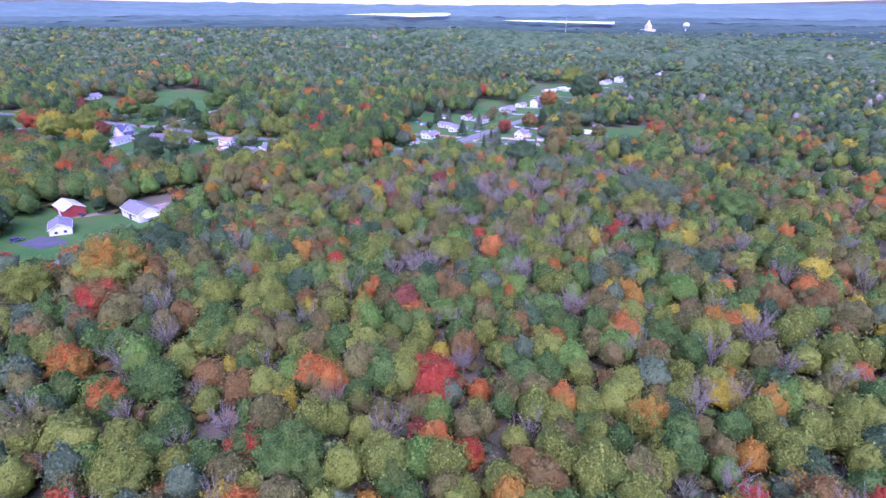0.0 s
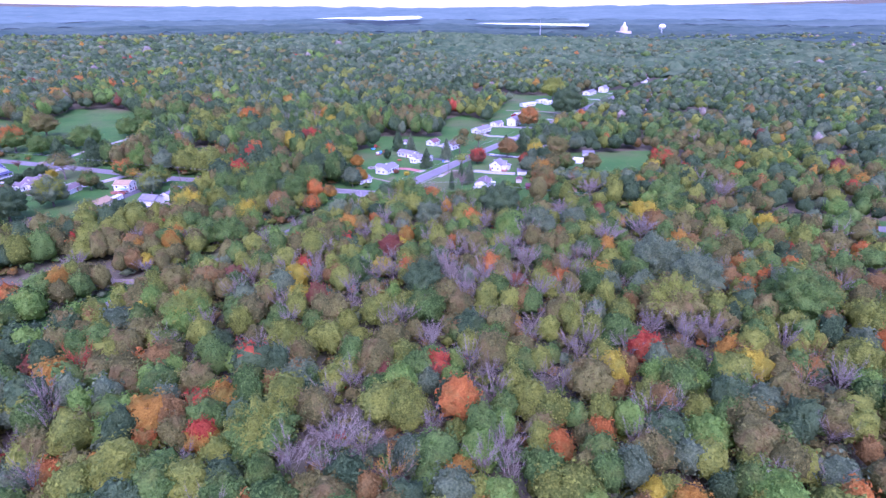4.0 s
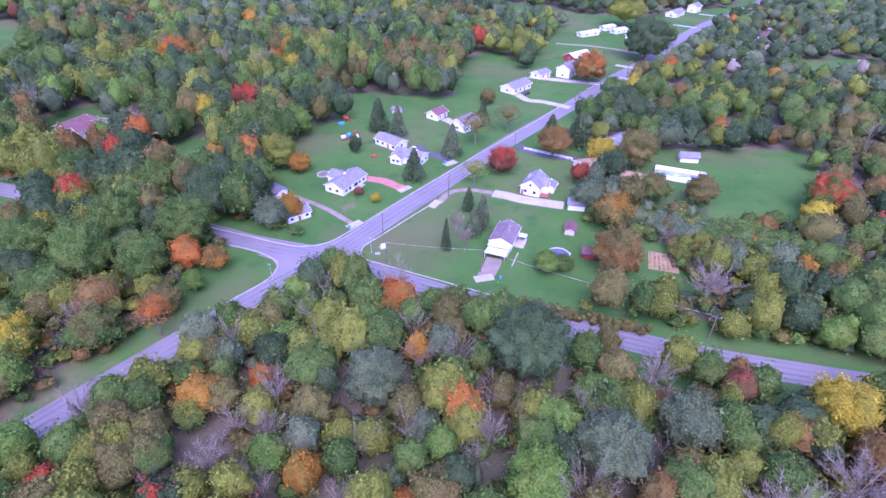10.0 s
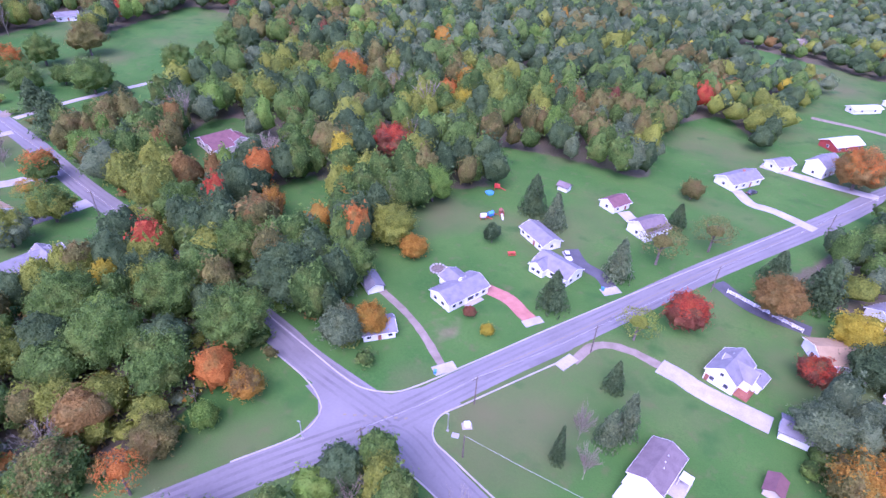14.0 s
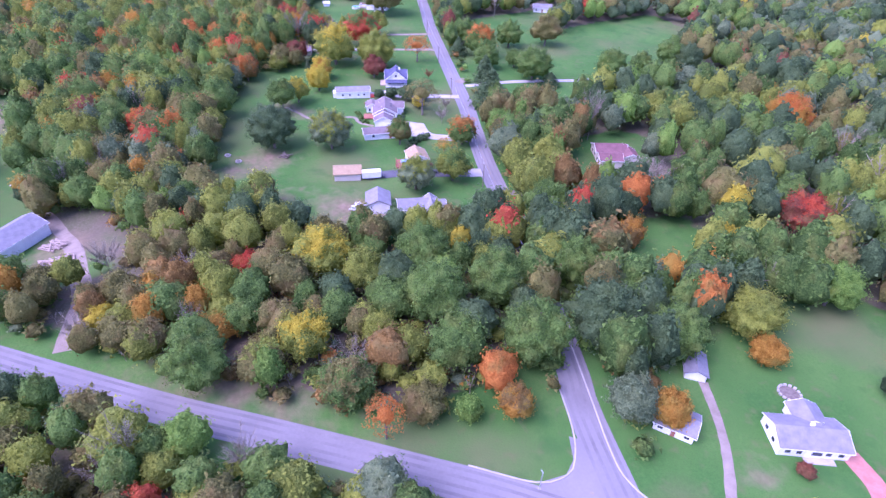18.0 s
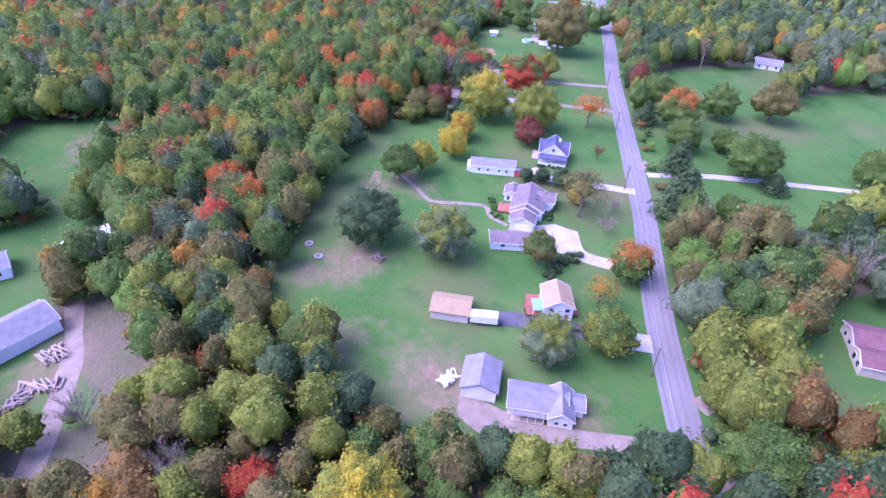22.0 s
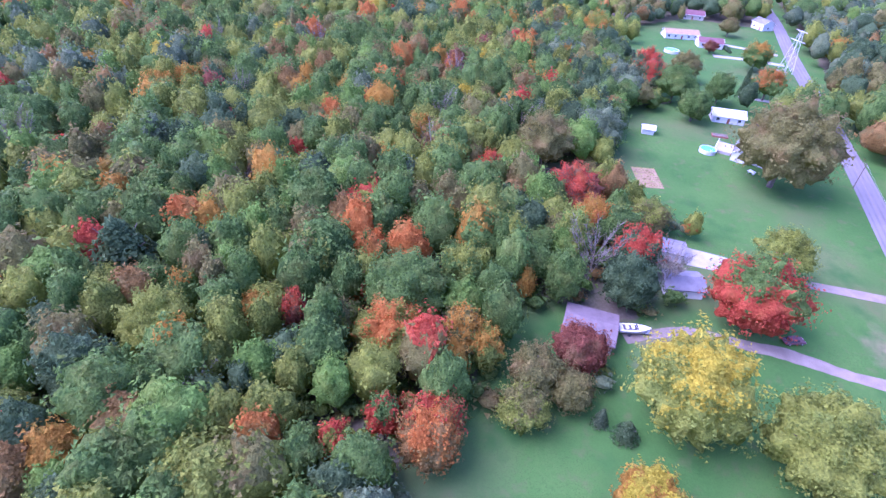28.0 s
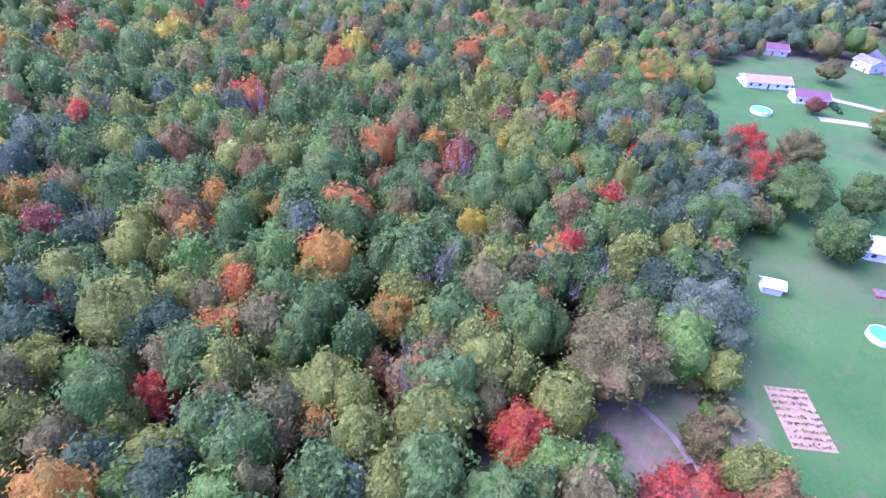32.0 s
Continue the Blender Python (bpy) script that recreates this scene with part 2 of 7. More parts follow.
ROAD_B = [(-5, 345), (-30, 351), (-44, 356), (-91, 369.5), (-132, 379), (-164, 388), (-181, 393), (-210, 400), (-252, 410), (-300, 422), (-350, 437), (-400, 451), (-470, 470), (-560, 497), (-700, 532), (-900, 590)]
ROAD_C = [(-160, 150), (-120, 200), (-80, 248), (-60, 273), (-47, 291), (-30, 314), (-16, 332), (-4, 343), (10, 337.5), (28, 330), (62, 318), (90, 310), (140, 300), (220, 280), (330, 250)]
ROADS = [ROAD_A, ROAD_B, ROAD_C]


def signed(poly, x, y):
    """Distance to a closed outline, positive inside it."""
    inside = np.zeros(x.shape, bool)
    best = np.full(x.shape, 1e9)
    for (ax, ay), (bx, by) in zip(poly, poly[1:] + poly[:1]):
        cross = ((ay > y) != (by > y)) & (x < (bx - ax) * (y - ay) / ((by - ay) or 1e-9) + ax)
        inside ^= cross
        t = np.clip(((x - ax) * (bx - ax) + (y - ay) * (by - ay)) / ((bx - ax) ** 2 + (by - ay) ** 2), 0, 1)
        best = np.minimum(best, np.hypot(x - ax - t * (bx - ax), y - ay - t * (by - ay)))
    return np.where(inside, best, -best)


def lawn_depth(x, y):
    return np.max([signed(p, x, y) for p in LAWNS], axis=0)


def line_gap(pts, x, y):
    best = np.full(x.shape, 1e9)
    for (ax, ay), (bx, by) in zip(pts, pts[1:]):
        t = np.clip(((x - ax) * (bx - ax) + (y - ay) * (by - ay)) / ((bx - ax) ** 2 + (by - ay) ** 2), 0, 1)
        best = np.minimum(best, np.hypot(x - ax - t * (bx - ax), y - ay - t * (by - ay)))
    return best


def mesh_from(name, verts, faces, mats=(), index=None, smooth=False):
    """A mesh from arrays of vertices and of faces that all have the same number of corners."""
    me = bpy.data.meshes.new(name)
    verts, faces = np.asarray(verts, np.float32), np.asarray(faces, np.int32)
    k = faces.shape[1]
    me.vertices.add(len(verts))
    me.vertices.foreach_set("co", verts.ravel())
    me.loops.add(faces.size)
    me.loops.foreach_set("vertex_index", faces.ravel())
    me.polygons.add(len(faces))
    me.polygons.foreach_set("loop_start", np.arange(0, faces.size, k, dtype=np.int32))
    for m in mats:
        me.materials.append(m)
    if index is not None:
        me.polygons.foreach_set("material_index", np.asarray(index, np.int32))
    me.update(calc_edges=True)
    me.polygons.foreach_set("use_smooth", np.full(len(faces), smooth))
    return me


def grid_faces(nu, nv):
    i = np.arange((nu - 1) * (nv - 1))
    u, v = i // (nv - 1), i % (nv - 1)
    a = u * nv + v
    return np.stack([a, a + nv, a + nv + 1, a + 1], 1)


# bare earth, dry grass and gardens: centre, half sizes, turn
DIRT = [(87.5, 347, 4.5, 5.5, -15), (-6, 374, 5, 4, 0), (-130, 300, 9, 14, 20), (-160, 305, 10, 12, 0), (-200, 322, 14, 6, 30), (-184, 333, 6, 5, 0), (-325, 335, 8, 7, 0), (-338, 348, 6, 10, 40),
        (-155, 300, 6, 14, 0), (-228, 219, 16, 7, 30), (-128, 247, 12, 10, 0), (-262, 404, 16, 6, 15), (-70, 290, 30, 20, 30), (-327, 355, 24, 4, -10), (-328, 335, 17, 15, 0), (-190, 309.5, 17, 6, -6), (-197, 316, 6, 6, 0), (-262, 190, 26, 10, 130), (-222, 215, 14, 9, 20), (-193, 243, 12, 8, 0), (-110, 352, 8, 8, 0), (-119, 325, 15, 10, 20), (-262, 356, 12, 9, 60)]
xs = np.concatenate([-np.geomspace(6000, 640, 26), np.arange(-620, 330, 5.8), np.geomspace(340, 6000, 28)])
ys = np.concatenate([-np.geomspace(5500, 60, 24), np.arange(-40, 800, 5.8), np.geomspace(820, 6200, 26)])
gx, gy = [a.ravel() for a in np.meshgrid(xs, ys, indexing="ij")]
ground_mesh = mesh_from("ground", np.stack([gx, gy, ground_z(gx, gy)], 1), grid_faces(len(xs), len(ys)), smooth=True)
lawn_at = ground_mesh.attributes.new("lawn", "FLOAT", "POINT")
lawn_at.data.foreach_set("value", ease(-13, 3, np.maximum(lawn_depth(gx, gy), 7.0 - np.min([line_gap(r, gx, gy) for r in ROADS], axis=0))).astype(np.float32))
soil = np.zeros(gx.shape)
for cx, cy, ra, rb, turn in DIRT:
    c, s = math.cos(radians(turn)), math.sin(radians(turn))
    soil = np.maximum(soil, 1 - np.hypot(((gx - cx) * c + (gy - cy) * s) / ra, (-(gx - cx) * s + (gy - cy) * c) / rb) * 0.6)
dirt_at = ground_mesh.attributes.new("soil", "FLOAT", "POINT")
dirt_at.data.foreach_set("value", np.clip(soil, 0, 1).astype(np.float32))


def ground_material():
    m = bpy.data.materials.new("grass_and_forest_floor")
    m.use_nodes = True
    n, link = m.node_tree.nodes, m.node_tree.links.new
    bsdf = n["Principled BSDF"]
    bsdf.inputs["Roughness"].default_value = 0.95
    bsdf.inputs["Specular IOR Level"].default_value = 0.1
    geo = n.new("ShaderNodeNewGeometry")

    def noise_of(scale, detail=4.0):
        t = n.new("ShaderNodeTexNoise")
        t.inputs["Scale"].default_value, t.inputs["Detail"].default_value = scale, detail
        link(geo.outputs["Position"], t.inputs["Vector"])
        return t.outputs["Fac"]

    def ramp(fac, lo, hi, c1, c2):
        r = n.new("ShaderNodeMapRange")
        r.inputs["From Min"].default_value, r.inputs["From Max"].default_value = lo, hi
        link(fac, r.inputs["Value"])
        x = n.new("ShaderNodeMix")
        x.data_type = "RGBA"
        link(r.outputs["Result"], x.inputs["Factor"])
        for key, c in (("A", c1), ("B", c2)):
            if isinstance(c, tuple):
                x.inputs[key].default_value = (*c, 1)
            else:
                link(c, x.inputs[key])
        return x.outputs["Result"]

    def edged(name, amount):
        a = n.new("ShaderNodeAttribute")
        a.attribute_name = name
        k = n.new("ShaderNodeMath")
        k.operation = "MULTIPLY_ADD"
        link(noise_of(0.25), k.inputs[0])
        k.inputs[1].default_value = amount
        link(a.outputs["Fac"], k.inputs[2])
        return k.outputs[0]

    grass = ramp(noise_of(0.05, 6), 0.35, 0.68, (0.036, 0.114, 0.022), (0.08, 0.162, 0.036))
    grass = ramp(noise_of(1.3), 0.35, 0.75, grass, (0.05, 0.136, 0.027))
    grass = ramp(noise_of(5.0, 3), 0.50, 0.85, grass, (0.03, 0.075, 0.02))
    grass = ramp(noise_of(0.022, 8), 0.49, 0.74, grass, (0.115, 0.118, 0.052))
    grass = ramp(noise_of(0.33, 9), 0.56, 0.82, grass, (0.1, 0.115, 0.045))
    grass = ramp(noise_of(0.11, 9), 0.57, 0.78, grass, (0.028, 0.098, 0.022))
    floor = ramp(noise_of(0.12), 0.35, 0.65, (0.115, 0.096, 0.066), (0.085, 0.1, 0.044))
    floor = ramp(noise_of(1.6), 0.4, 0.8, floor, (0.15, 0.13, 0.09))
    earth = ramp(noise_of(0.7), 0.3, 0.7, (0.15, 0.115, 0.07), (0.21, 0.162, 0.102))
    col = ramp(edged("lawn", 0.5), 0.68, 0.82, floor, grass)
    col = ramp(edged("soil", 0.9), 0.78, 1.4, col, earth)
    link(col, bsdf.inputs["Base Color"])
    bp = n.new("ShaderNodeBump")
    bp.inputs["Strength"].default_value, bp.inputs["Distance"].default_value = 0.5, 0.15
    link(noise_of(2.5), bp.inputs["Height"])
    link(bp.outputs["Normal"], bsdf.inputs["Normal"])
    return m


ground_mesh.materials.append(ground_material())
tagged(new("ground", ground_mesh), "mown lawns and brown leaf-littered forest floor", "ground", kind="structure")


# ---- roads ----
def smooth_line(pts, step=3.0):
    """Points along a rounded line through pts."""
    p = [np.array(q, float) for q in pts]
    p = [2 * p[0] - p[1]] + p + [2 * p[-1] - p[-2]]
    out = []
    for a, b, c, d in zip(p, p[1:], p[2:], p[3:]):
        k = max(1, int(np.linalg.norm(c - b) / step))
        for i in range(k):
            t = i / k
            out.append(0.5 * (2 * b + (c - a) * t + (2 * a - 5 * b + 4 * c - d) * t * t + (3 * b - a - 3 * c + d) * t ** 3))
    return np.array(out + [p[-2]])


def ribbon(name, pts, width, lift, mat, shift=0.0, wobble=0.0, step=3.0):
    """A strip that lies along a line on the ground, as a mesh."""
    c = smooth_line(pts, step)
    d = np.gradient(c, axis=0)
    d /= np.linalg.norm(d, axis=1)[:, None]
    nrm = np.stack([d[:, 1], -d[:, 0]], 1)
    rng = np.random.default_rng(len(pts))
    rows = []
    cols = np.linspace(-0.5, 0.5, 3 if width < 1 else 5)
    for k in cols:
        w = k * width + shift + (np.convolve(rng.normal(0, wobble * 1.8, len(c) + 6), np.ones(7) / 7, "valid") if abs(k) == 0.5 else 0)
        q = c + nrm * np.reshape(w, (-1, 1))
        rows.append(np.stack([q[:, 0], q[:, 1], ground_z(q[:, 0], q[:, 1]) + lift], 1))
    skirt = [r - (0, 0, lift + 0.1) for r in (rows[0], rows[-1])]
    rows = [skirt[0]] + rows + [skirt[1]]
    v = np.stack(rows, 1).reshape(-1, 3)
    return mesh_from(name, v, grid_faces(len(c), len(rows)), [mat], smooth=False)


for name, line, width, lift in (("road_northeast", ROAD_A, 7.5, 0.06), ("road_west", ROAD_B, 7.1, 0.05), ("road_cross", ROAD_C, 7.0, 0.04)):
    tagged(new(name, ribbon(name, line, width, lift, M["asphalt"])), "worn pale grey two-lane asphalt road", "road", kind="structure")
for name, line, lift in (("road_northeast", ROAD_A, 0.066), ("road_west", ROAD_B, 0.056), ("road_cross", ROAD_C, 0.046)):
    for at in (-2.5, -0.9, 0.9, 2.5):
        tagged(new("wheel_track", ribbon("wheel_track", line, 0.65, lift, M["asphalt_worn"], at, 0.08)), "darker wheel track worn into the asphalt", "road marking", kind="structure")


# ---- trees ----
def unit_rows(rng, n):
    v = rng.normal(size=(n, 3))
    return v / np.linalg.norm(v, axis=1)[:, None]


def leaf_tris(rng, p, out, size):
    """Leaf clumps at p that face roughly out."""
    n = len(p)
    nrm = out + rng.normal(0, 0.45, (n, 3)) + (0, 0, 0.25)
    nrm /= np.linalg.norm(nrm, axis=1)[:, None]
    u = np.cross(nrm, rng.normal(size=(n, 3)))
    u /= np.linalg.norm(u, axis=1)[:, None]
    w = np.cross(nrm, u)
    s = (size * rng.uniform(0.7, 1.3, n))[:, None]
    v = np.stack([p + u * s, p - u * s * 0.5 + w * s * 0.85, p - u * s * 0.5 - w * s * 0.85], 1).reshape(-1, 3)
    return v, np.arange(n * 3).reshape(-1, 3)


def join(parts):
    vs, fs, base = [], [], 0
    for v, f in parts:
        vs.append(v)
        fs.append(f + base)
        base += len(v)
    return np.concatenate(vs), np.concatenate(fs)


def rounded(n):
    """A ball of 8 n x n triangles: an octahedron with each edge cut in n."""
    v, f, at = [], [], {}

    def corner(p):
        key = tuple(np.round(np.array(p) * n).astype(int))
        if key not in at:
            at[key] = len(v)
            q = np.sin(np.array(p, float) * math.pi / 2)
            v.append(tuple(q / np.linalg.norm(q)))
        return at[key]

    for sx, sy, sz in [(a, b, c) for a in (1, -1) for b in (1, -1) for c in (1, -1)]:
        def p(i, j):
            return corner((sx * i / n, sy * j / n, sz * (n - i - j) / n))

        for i in range(n):
            for j in range(n - i):
                tri = [(p(i, j), p(i + 1, j), p(i, j + 1))]
                if i + j < n - 1:
                    tri.append((p(i + 1, j), p(i + 1, j + 1), p(i, j + 1)))
                f += tri if sx * sy * sz > 0 else [q[::-1] for q in tri]
    return np.array(v), np.array(f)


BALLS = {n: rounded(n) for n in (1, 2, 3, 4, 5, 6, 7, 9, 12)}


def crown(seed, level, lobes, leaves, size, low=0.1, wide=1.0, top=0.5, dense=1.0, spread=(0.9, 1.12)):
    """A leafy crown of a tree 1 high and about 1 wide: a lobed, ragged dome with leaf clumps standing off it."""
    rng = np.random.default_rng(seed)
    half = (1 - low) / 2
    d = unit_rows(rng, lobes * 3)
    keep = []
    for q in d[np.argsort(-d[:, 2] + rng.normal(0, 0.5, len(d)))]:
        if q[2] > -0.6 and all(q @ o < 1 - 1.5 / lobes for o in keep):
            keep.append(q)
    d = np.array(keep)
    amount = rng.uniform(0.26, 0.42, len(d))
    tight = 0.85 / lobes

    def surface(u):
        c = u @ d.T
        bulge = amount * np.exp(-(1 - c) / tight)
        return 0.62 + bulge.max(1), d[bulge.argmax(1)]

    def placed(u, r):
        w = np.where(u[:, 2] > 0, 1 - 0.3 * top * u[:, 2], 1 + 0.22 * u[:, 2])
        return np.stack([u[:, 0] * r * 0.52 * w, u[:, 1] * r * 0.52 * w, low + half + u[:, 2] * r * half], 1)

    bv, bf = BALLS[level]
    r, _ = surface(bv)
    rough = 0.1 if level < 6 else 0.07
    parts = [(placed(bv, r * rng.uniform(1 - rough, 1 + rough, len(bv)) * 0.89 * dense), bf)]
    u = unit_rows(rng, leaves)
    u[:, 2] = np.where(u[:, 2] < -0.45, -u[:, 2], u[:, 2])
    r, near = surface(u)
    p = placed(u, r * rng.uniform(*spread, leaves))
    parts.append(leaf_tris(rng, p, u + (u - near) * 1.6, size))
    v, f = join(parts)
    v[:, :2] *= wide
    return v, f


def spindle(a, b, ra, rb, sides=3):
    """A tapered stick from a to b."""
    a, b = np.array(a, float), np.array(b, float)
    d = (b - a) / np.linalg.norm(b - a)
    u = np.cross(d, (0.3, 0.9, 0.2))
    u /= np.linalg.norm(u)
    w = np.cross(d, u)
    ang = np.arange(sides) * 2 * math.pi / sides
    ring = np.cos(ang)[:, None] * u + np.sin(ang)[:, None] * w
    v = np.concatenate([a + ring * ra, b + ring * rb])
    f = []
    for i in range(sides):
        j = (i + 1) % sides
        f += [(i, j, sides + j), (i, sides + j, sides + i)]
    return v, np.array(f)


def bare_crown(seed, limbs, twigs, thick=1.0):
    """Leafless limbs that fan out and up, with a haze of fine twigs."""
    rng = np.random.default_rng(seed)
    parts = [spindle((0, 0, -0.02), (0, 0, 0.45), 0.016 * thick, 0.010 * thick, 4)]
    for i in range(limbs):
        ang = i * 2.4 + rng.uniform(-0.4, 0.4)
        z0 = rng.uniform(0.18, 0.5)
        reach, top = rng.uniform(0.1, 0.45), rng.uniform(0.62, 1.0)
        b = np.array([math.cos(ang) * reach, math.sin(ang) * reach, top])
        a = np.array([0, 0, z0])
        parts.append(spindle(a, b, 0.007 * thick, 0.002 * thick))
        t = rng.uniform(0.35, 1.0, (twigs, 1))
        p = a + (b - a) * t
        q = p + rng.normal(0, 0.05, (twigs, 3)) + np.array([math.cos(ang) * 0.04, math.sin(ang) * 0.04, 0.09])
        side = np.cross(q - p, rng.normal(size=(twigs, 3)))
        side *= 0.0055 * thick / np.linalg.norm(side, axis=1)[:, None]
        parts.append((np.stack([p - side, p + side, q], 1).reshape(-1, 3), np.arange(twigs * 3).reshape(-1, 3)))
    return join(parts)


def conifer(seed, tiers, leaves, size):
    rng = np.random.default_rng(seed)
    parts = []
    ang = np.arange(8) * math.pi / 4
    for i in range(tiers):
        z = 0.08 + 0.86 * i / tiers
        r = 0.5 * (1 - i / tiers) ** 0.85 + 0.03
        ring = 0.8 * np.stack([np.cos(ang) * r * rng.uniform(0.55, 0.9, 8), np.sin(ang) * r * rng.uniform(0.55, 0.9, 8), np.full(8, z / 0.8)], 1)
        v = np.concatenate([ring, [(0, 0, z + 1.6 / tiers)]])
        parts.append((v, np.array([(k, (k + 1) % 8, 8) for k in range(8)])))
        th = rng.uniform(0, 2 * math.pi, leaves)
        rr = r * rng.uniform(0.45, 1.08, leaves)
        p = np.stack([np.cos(th) * rr, np.sin(th) * rr, z + (r - rr) * 0.8 / tiers * 4 - 0.02 + rng.normal(0, 0.015, leaves)], 1)
        parts.append(leaf_tris(rng, p, np.stack([np.cos(th), np.sin(th), np.full(leaves, 0.5)], 1), size))
    return join(parts)


TREE_LINE = [(0, 40), (29, 283), (-290, 307), (-380, 270)]
rng = np.random.default_rng(7)


def far_from_plan(x, y):
    return line_gap(TREE_LINE, x, y)


def in_view(x, y):
    """Where the woods are ever looked at."""
    return y > np.where(x >= 0, 1.1 * x - 20, np.where(x > -190, -1.1 * x - 25, 184 + 0.95 * (x + 190)))


HOUSES = [0]
KEEP_OFF = []      # (x, y, radius) of houses and single trees


def wood_points(x0, x1, y0, y1, space, under=False):
    """Uneven points over a rectangle that leave lawns, roads and houses free."""
    xs, ys = np.arange(x0, x1, space), np.arange(y0, y1, space * 0.88)
    x, y = np.meshgrid(xs, ys, indexing="ij")
    x = x + (np.arange(len(ys)) % 2)[None, :] * space / 2
    x, y = x.ravel() + rng.uniform(-0.42, 0.42, x.size) * space, y.ravel() + rng.uniform(-0.42, 0.42, x.size) * space
    ok = lawn_depth(x, y) < -0.3
    for line in ROADS:
        hidden = (x > -108) & (x < -42) if line is ROAD_B else np.zeros(x.shape, bool)      # oaks arch over the road here
        ok &= line_gap(line, x, y) > np.where(hidden, 3.0, 5.2 if line is ROAD_B else 12.0 if line is ROAD_A else 7.0)
    for cx, cy, r in KEEP_OFF[:HOUSES[0]] if under else KEEP_OFF:
        ok &= np.hypot(x - cx, y - cy) > r
    return x[ok], y[ok]


def patch(x, y, scale, seed):
    """Smooth values of 0 to 1 over the plan, for groves of one kind."""
    r = np.random.default_rng(seed)
    v = np.zeros(x.shape)
    for _ in range(6):
        a, ph = r.uniform(0, 2 * math.pi), r.uniform(0, 6.3)
        k = 2 * math.pi / (scale * r.uniform(0.6, 1.8))
        v += np.sin(k * (x * math.cos(a) + y * math.sin(a)) + ph)
    return np.clip(0.5 + v / 5, 0, 1)


def kinds_at(x, y):
    """The species of each tree, by groves, by chance and by distance."""
    w = np.zeros((len(x), len(SPECIES_NAMES)))
    south = ease(345, 300, y + 0.25 * x) * ease(-130, -60, x)          # young mixed wood south of the cross road
    west = ease(-90, -230, x) * ease(360, 330, y)                      # tall wood in the west
    rest = np.clip(1 - south - west, 0, 1)
    p1, p2, p3 = patch(x, y, 90, 1), patch(x, y, 60, 2), patch(x, y, 140, 3)

    def put(name, s, ww, r):
        w[:, SPECIES_NAMES.index(name)] += south * s + west * ww + rest * r

    grove = np.exp(-((x - 45) / 60) ** 2 - ((y - 225) / 55) ** 2)       # leafless grove
    # with distance more dark and grey-green crowns: haze put into the foliage colour
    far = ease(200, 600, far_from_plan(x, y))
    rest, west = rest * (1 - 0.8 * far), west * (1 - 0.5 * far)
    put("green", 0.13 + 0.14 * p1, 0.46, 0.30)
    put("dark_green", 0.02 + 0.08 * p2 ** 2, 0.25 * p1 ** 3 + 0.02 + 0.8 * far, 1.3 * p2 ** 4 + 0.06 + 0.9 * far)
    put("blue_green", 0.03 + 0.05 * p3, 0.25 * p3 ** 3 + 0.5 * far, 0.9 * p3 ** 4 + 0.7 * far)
    put("olive", 0.24, 0.08 + 0.08 * p2, 0.6 * (1 - p1) ** 3)
    put("yellow_green", 0.28 * p2 + 0.14, 0.45 * p1 ** 2 + 0.12, 0.5 * p1 ** 4 + 0.05)
    put("yellow", 0.014, 0.008, 0.005)
    put("gold", 0.03 * p3 + 0.015, 0.020, 0.020 * p1)
    put("orange", 0.012, 0.012, 0.006 * p1)
    put("red", 0.004, 0.009, 0.002)
    put("rust", 0.06 * p1 + 0.03, 0.02, 0.02 * p1)
    put("bright_green", 0.04 + 0.06 * p2, 0.14 * p2, 0.04)
    put("bare", 0.07 + 0.22 * p3 ** 1.5 + 0.32 * grove, 0.012, 0.012)
    put("maroon", 0.008, 0.006, 0.004)
    golden = np.exp(-((x + 95) / 42) ** 2 - ((y - 278) / 26) ** 2)      # turning oaks west of the cross road
    for name, s in (("olive", 1.2), ("gold", 0.1), ("rust", 0.1), ("yellow_green", 0.4)):
        w[:, SPECIES_NAMES.index(name)] += golden * s
    c = np.cumsum(w, 1)
    return (rng.uniform(0, 1, len(x))[:, None] * c[:, -1:] > c).sum(1)


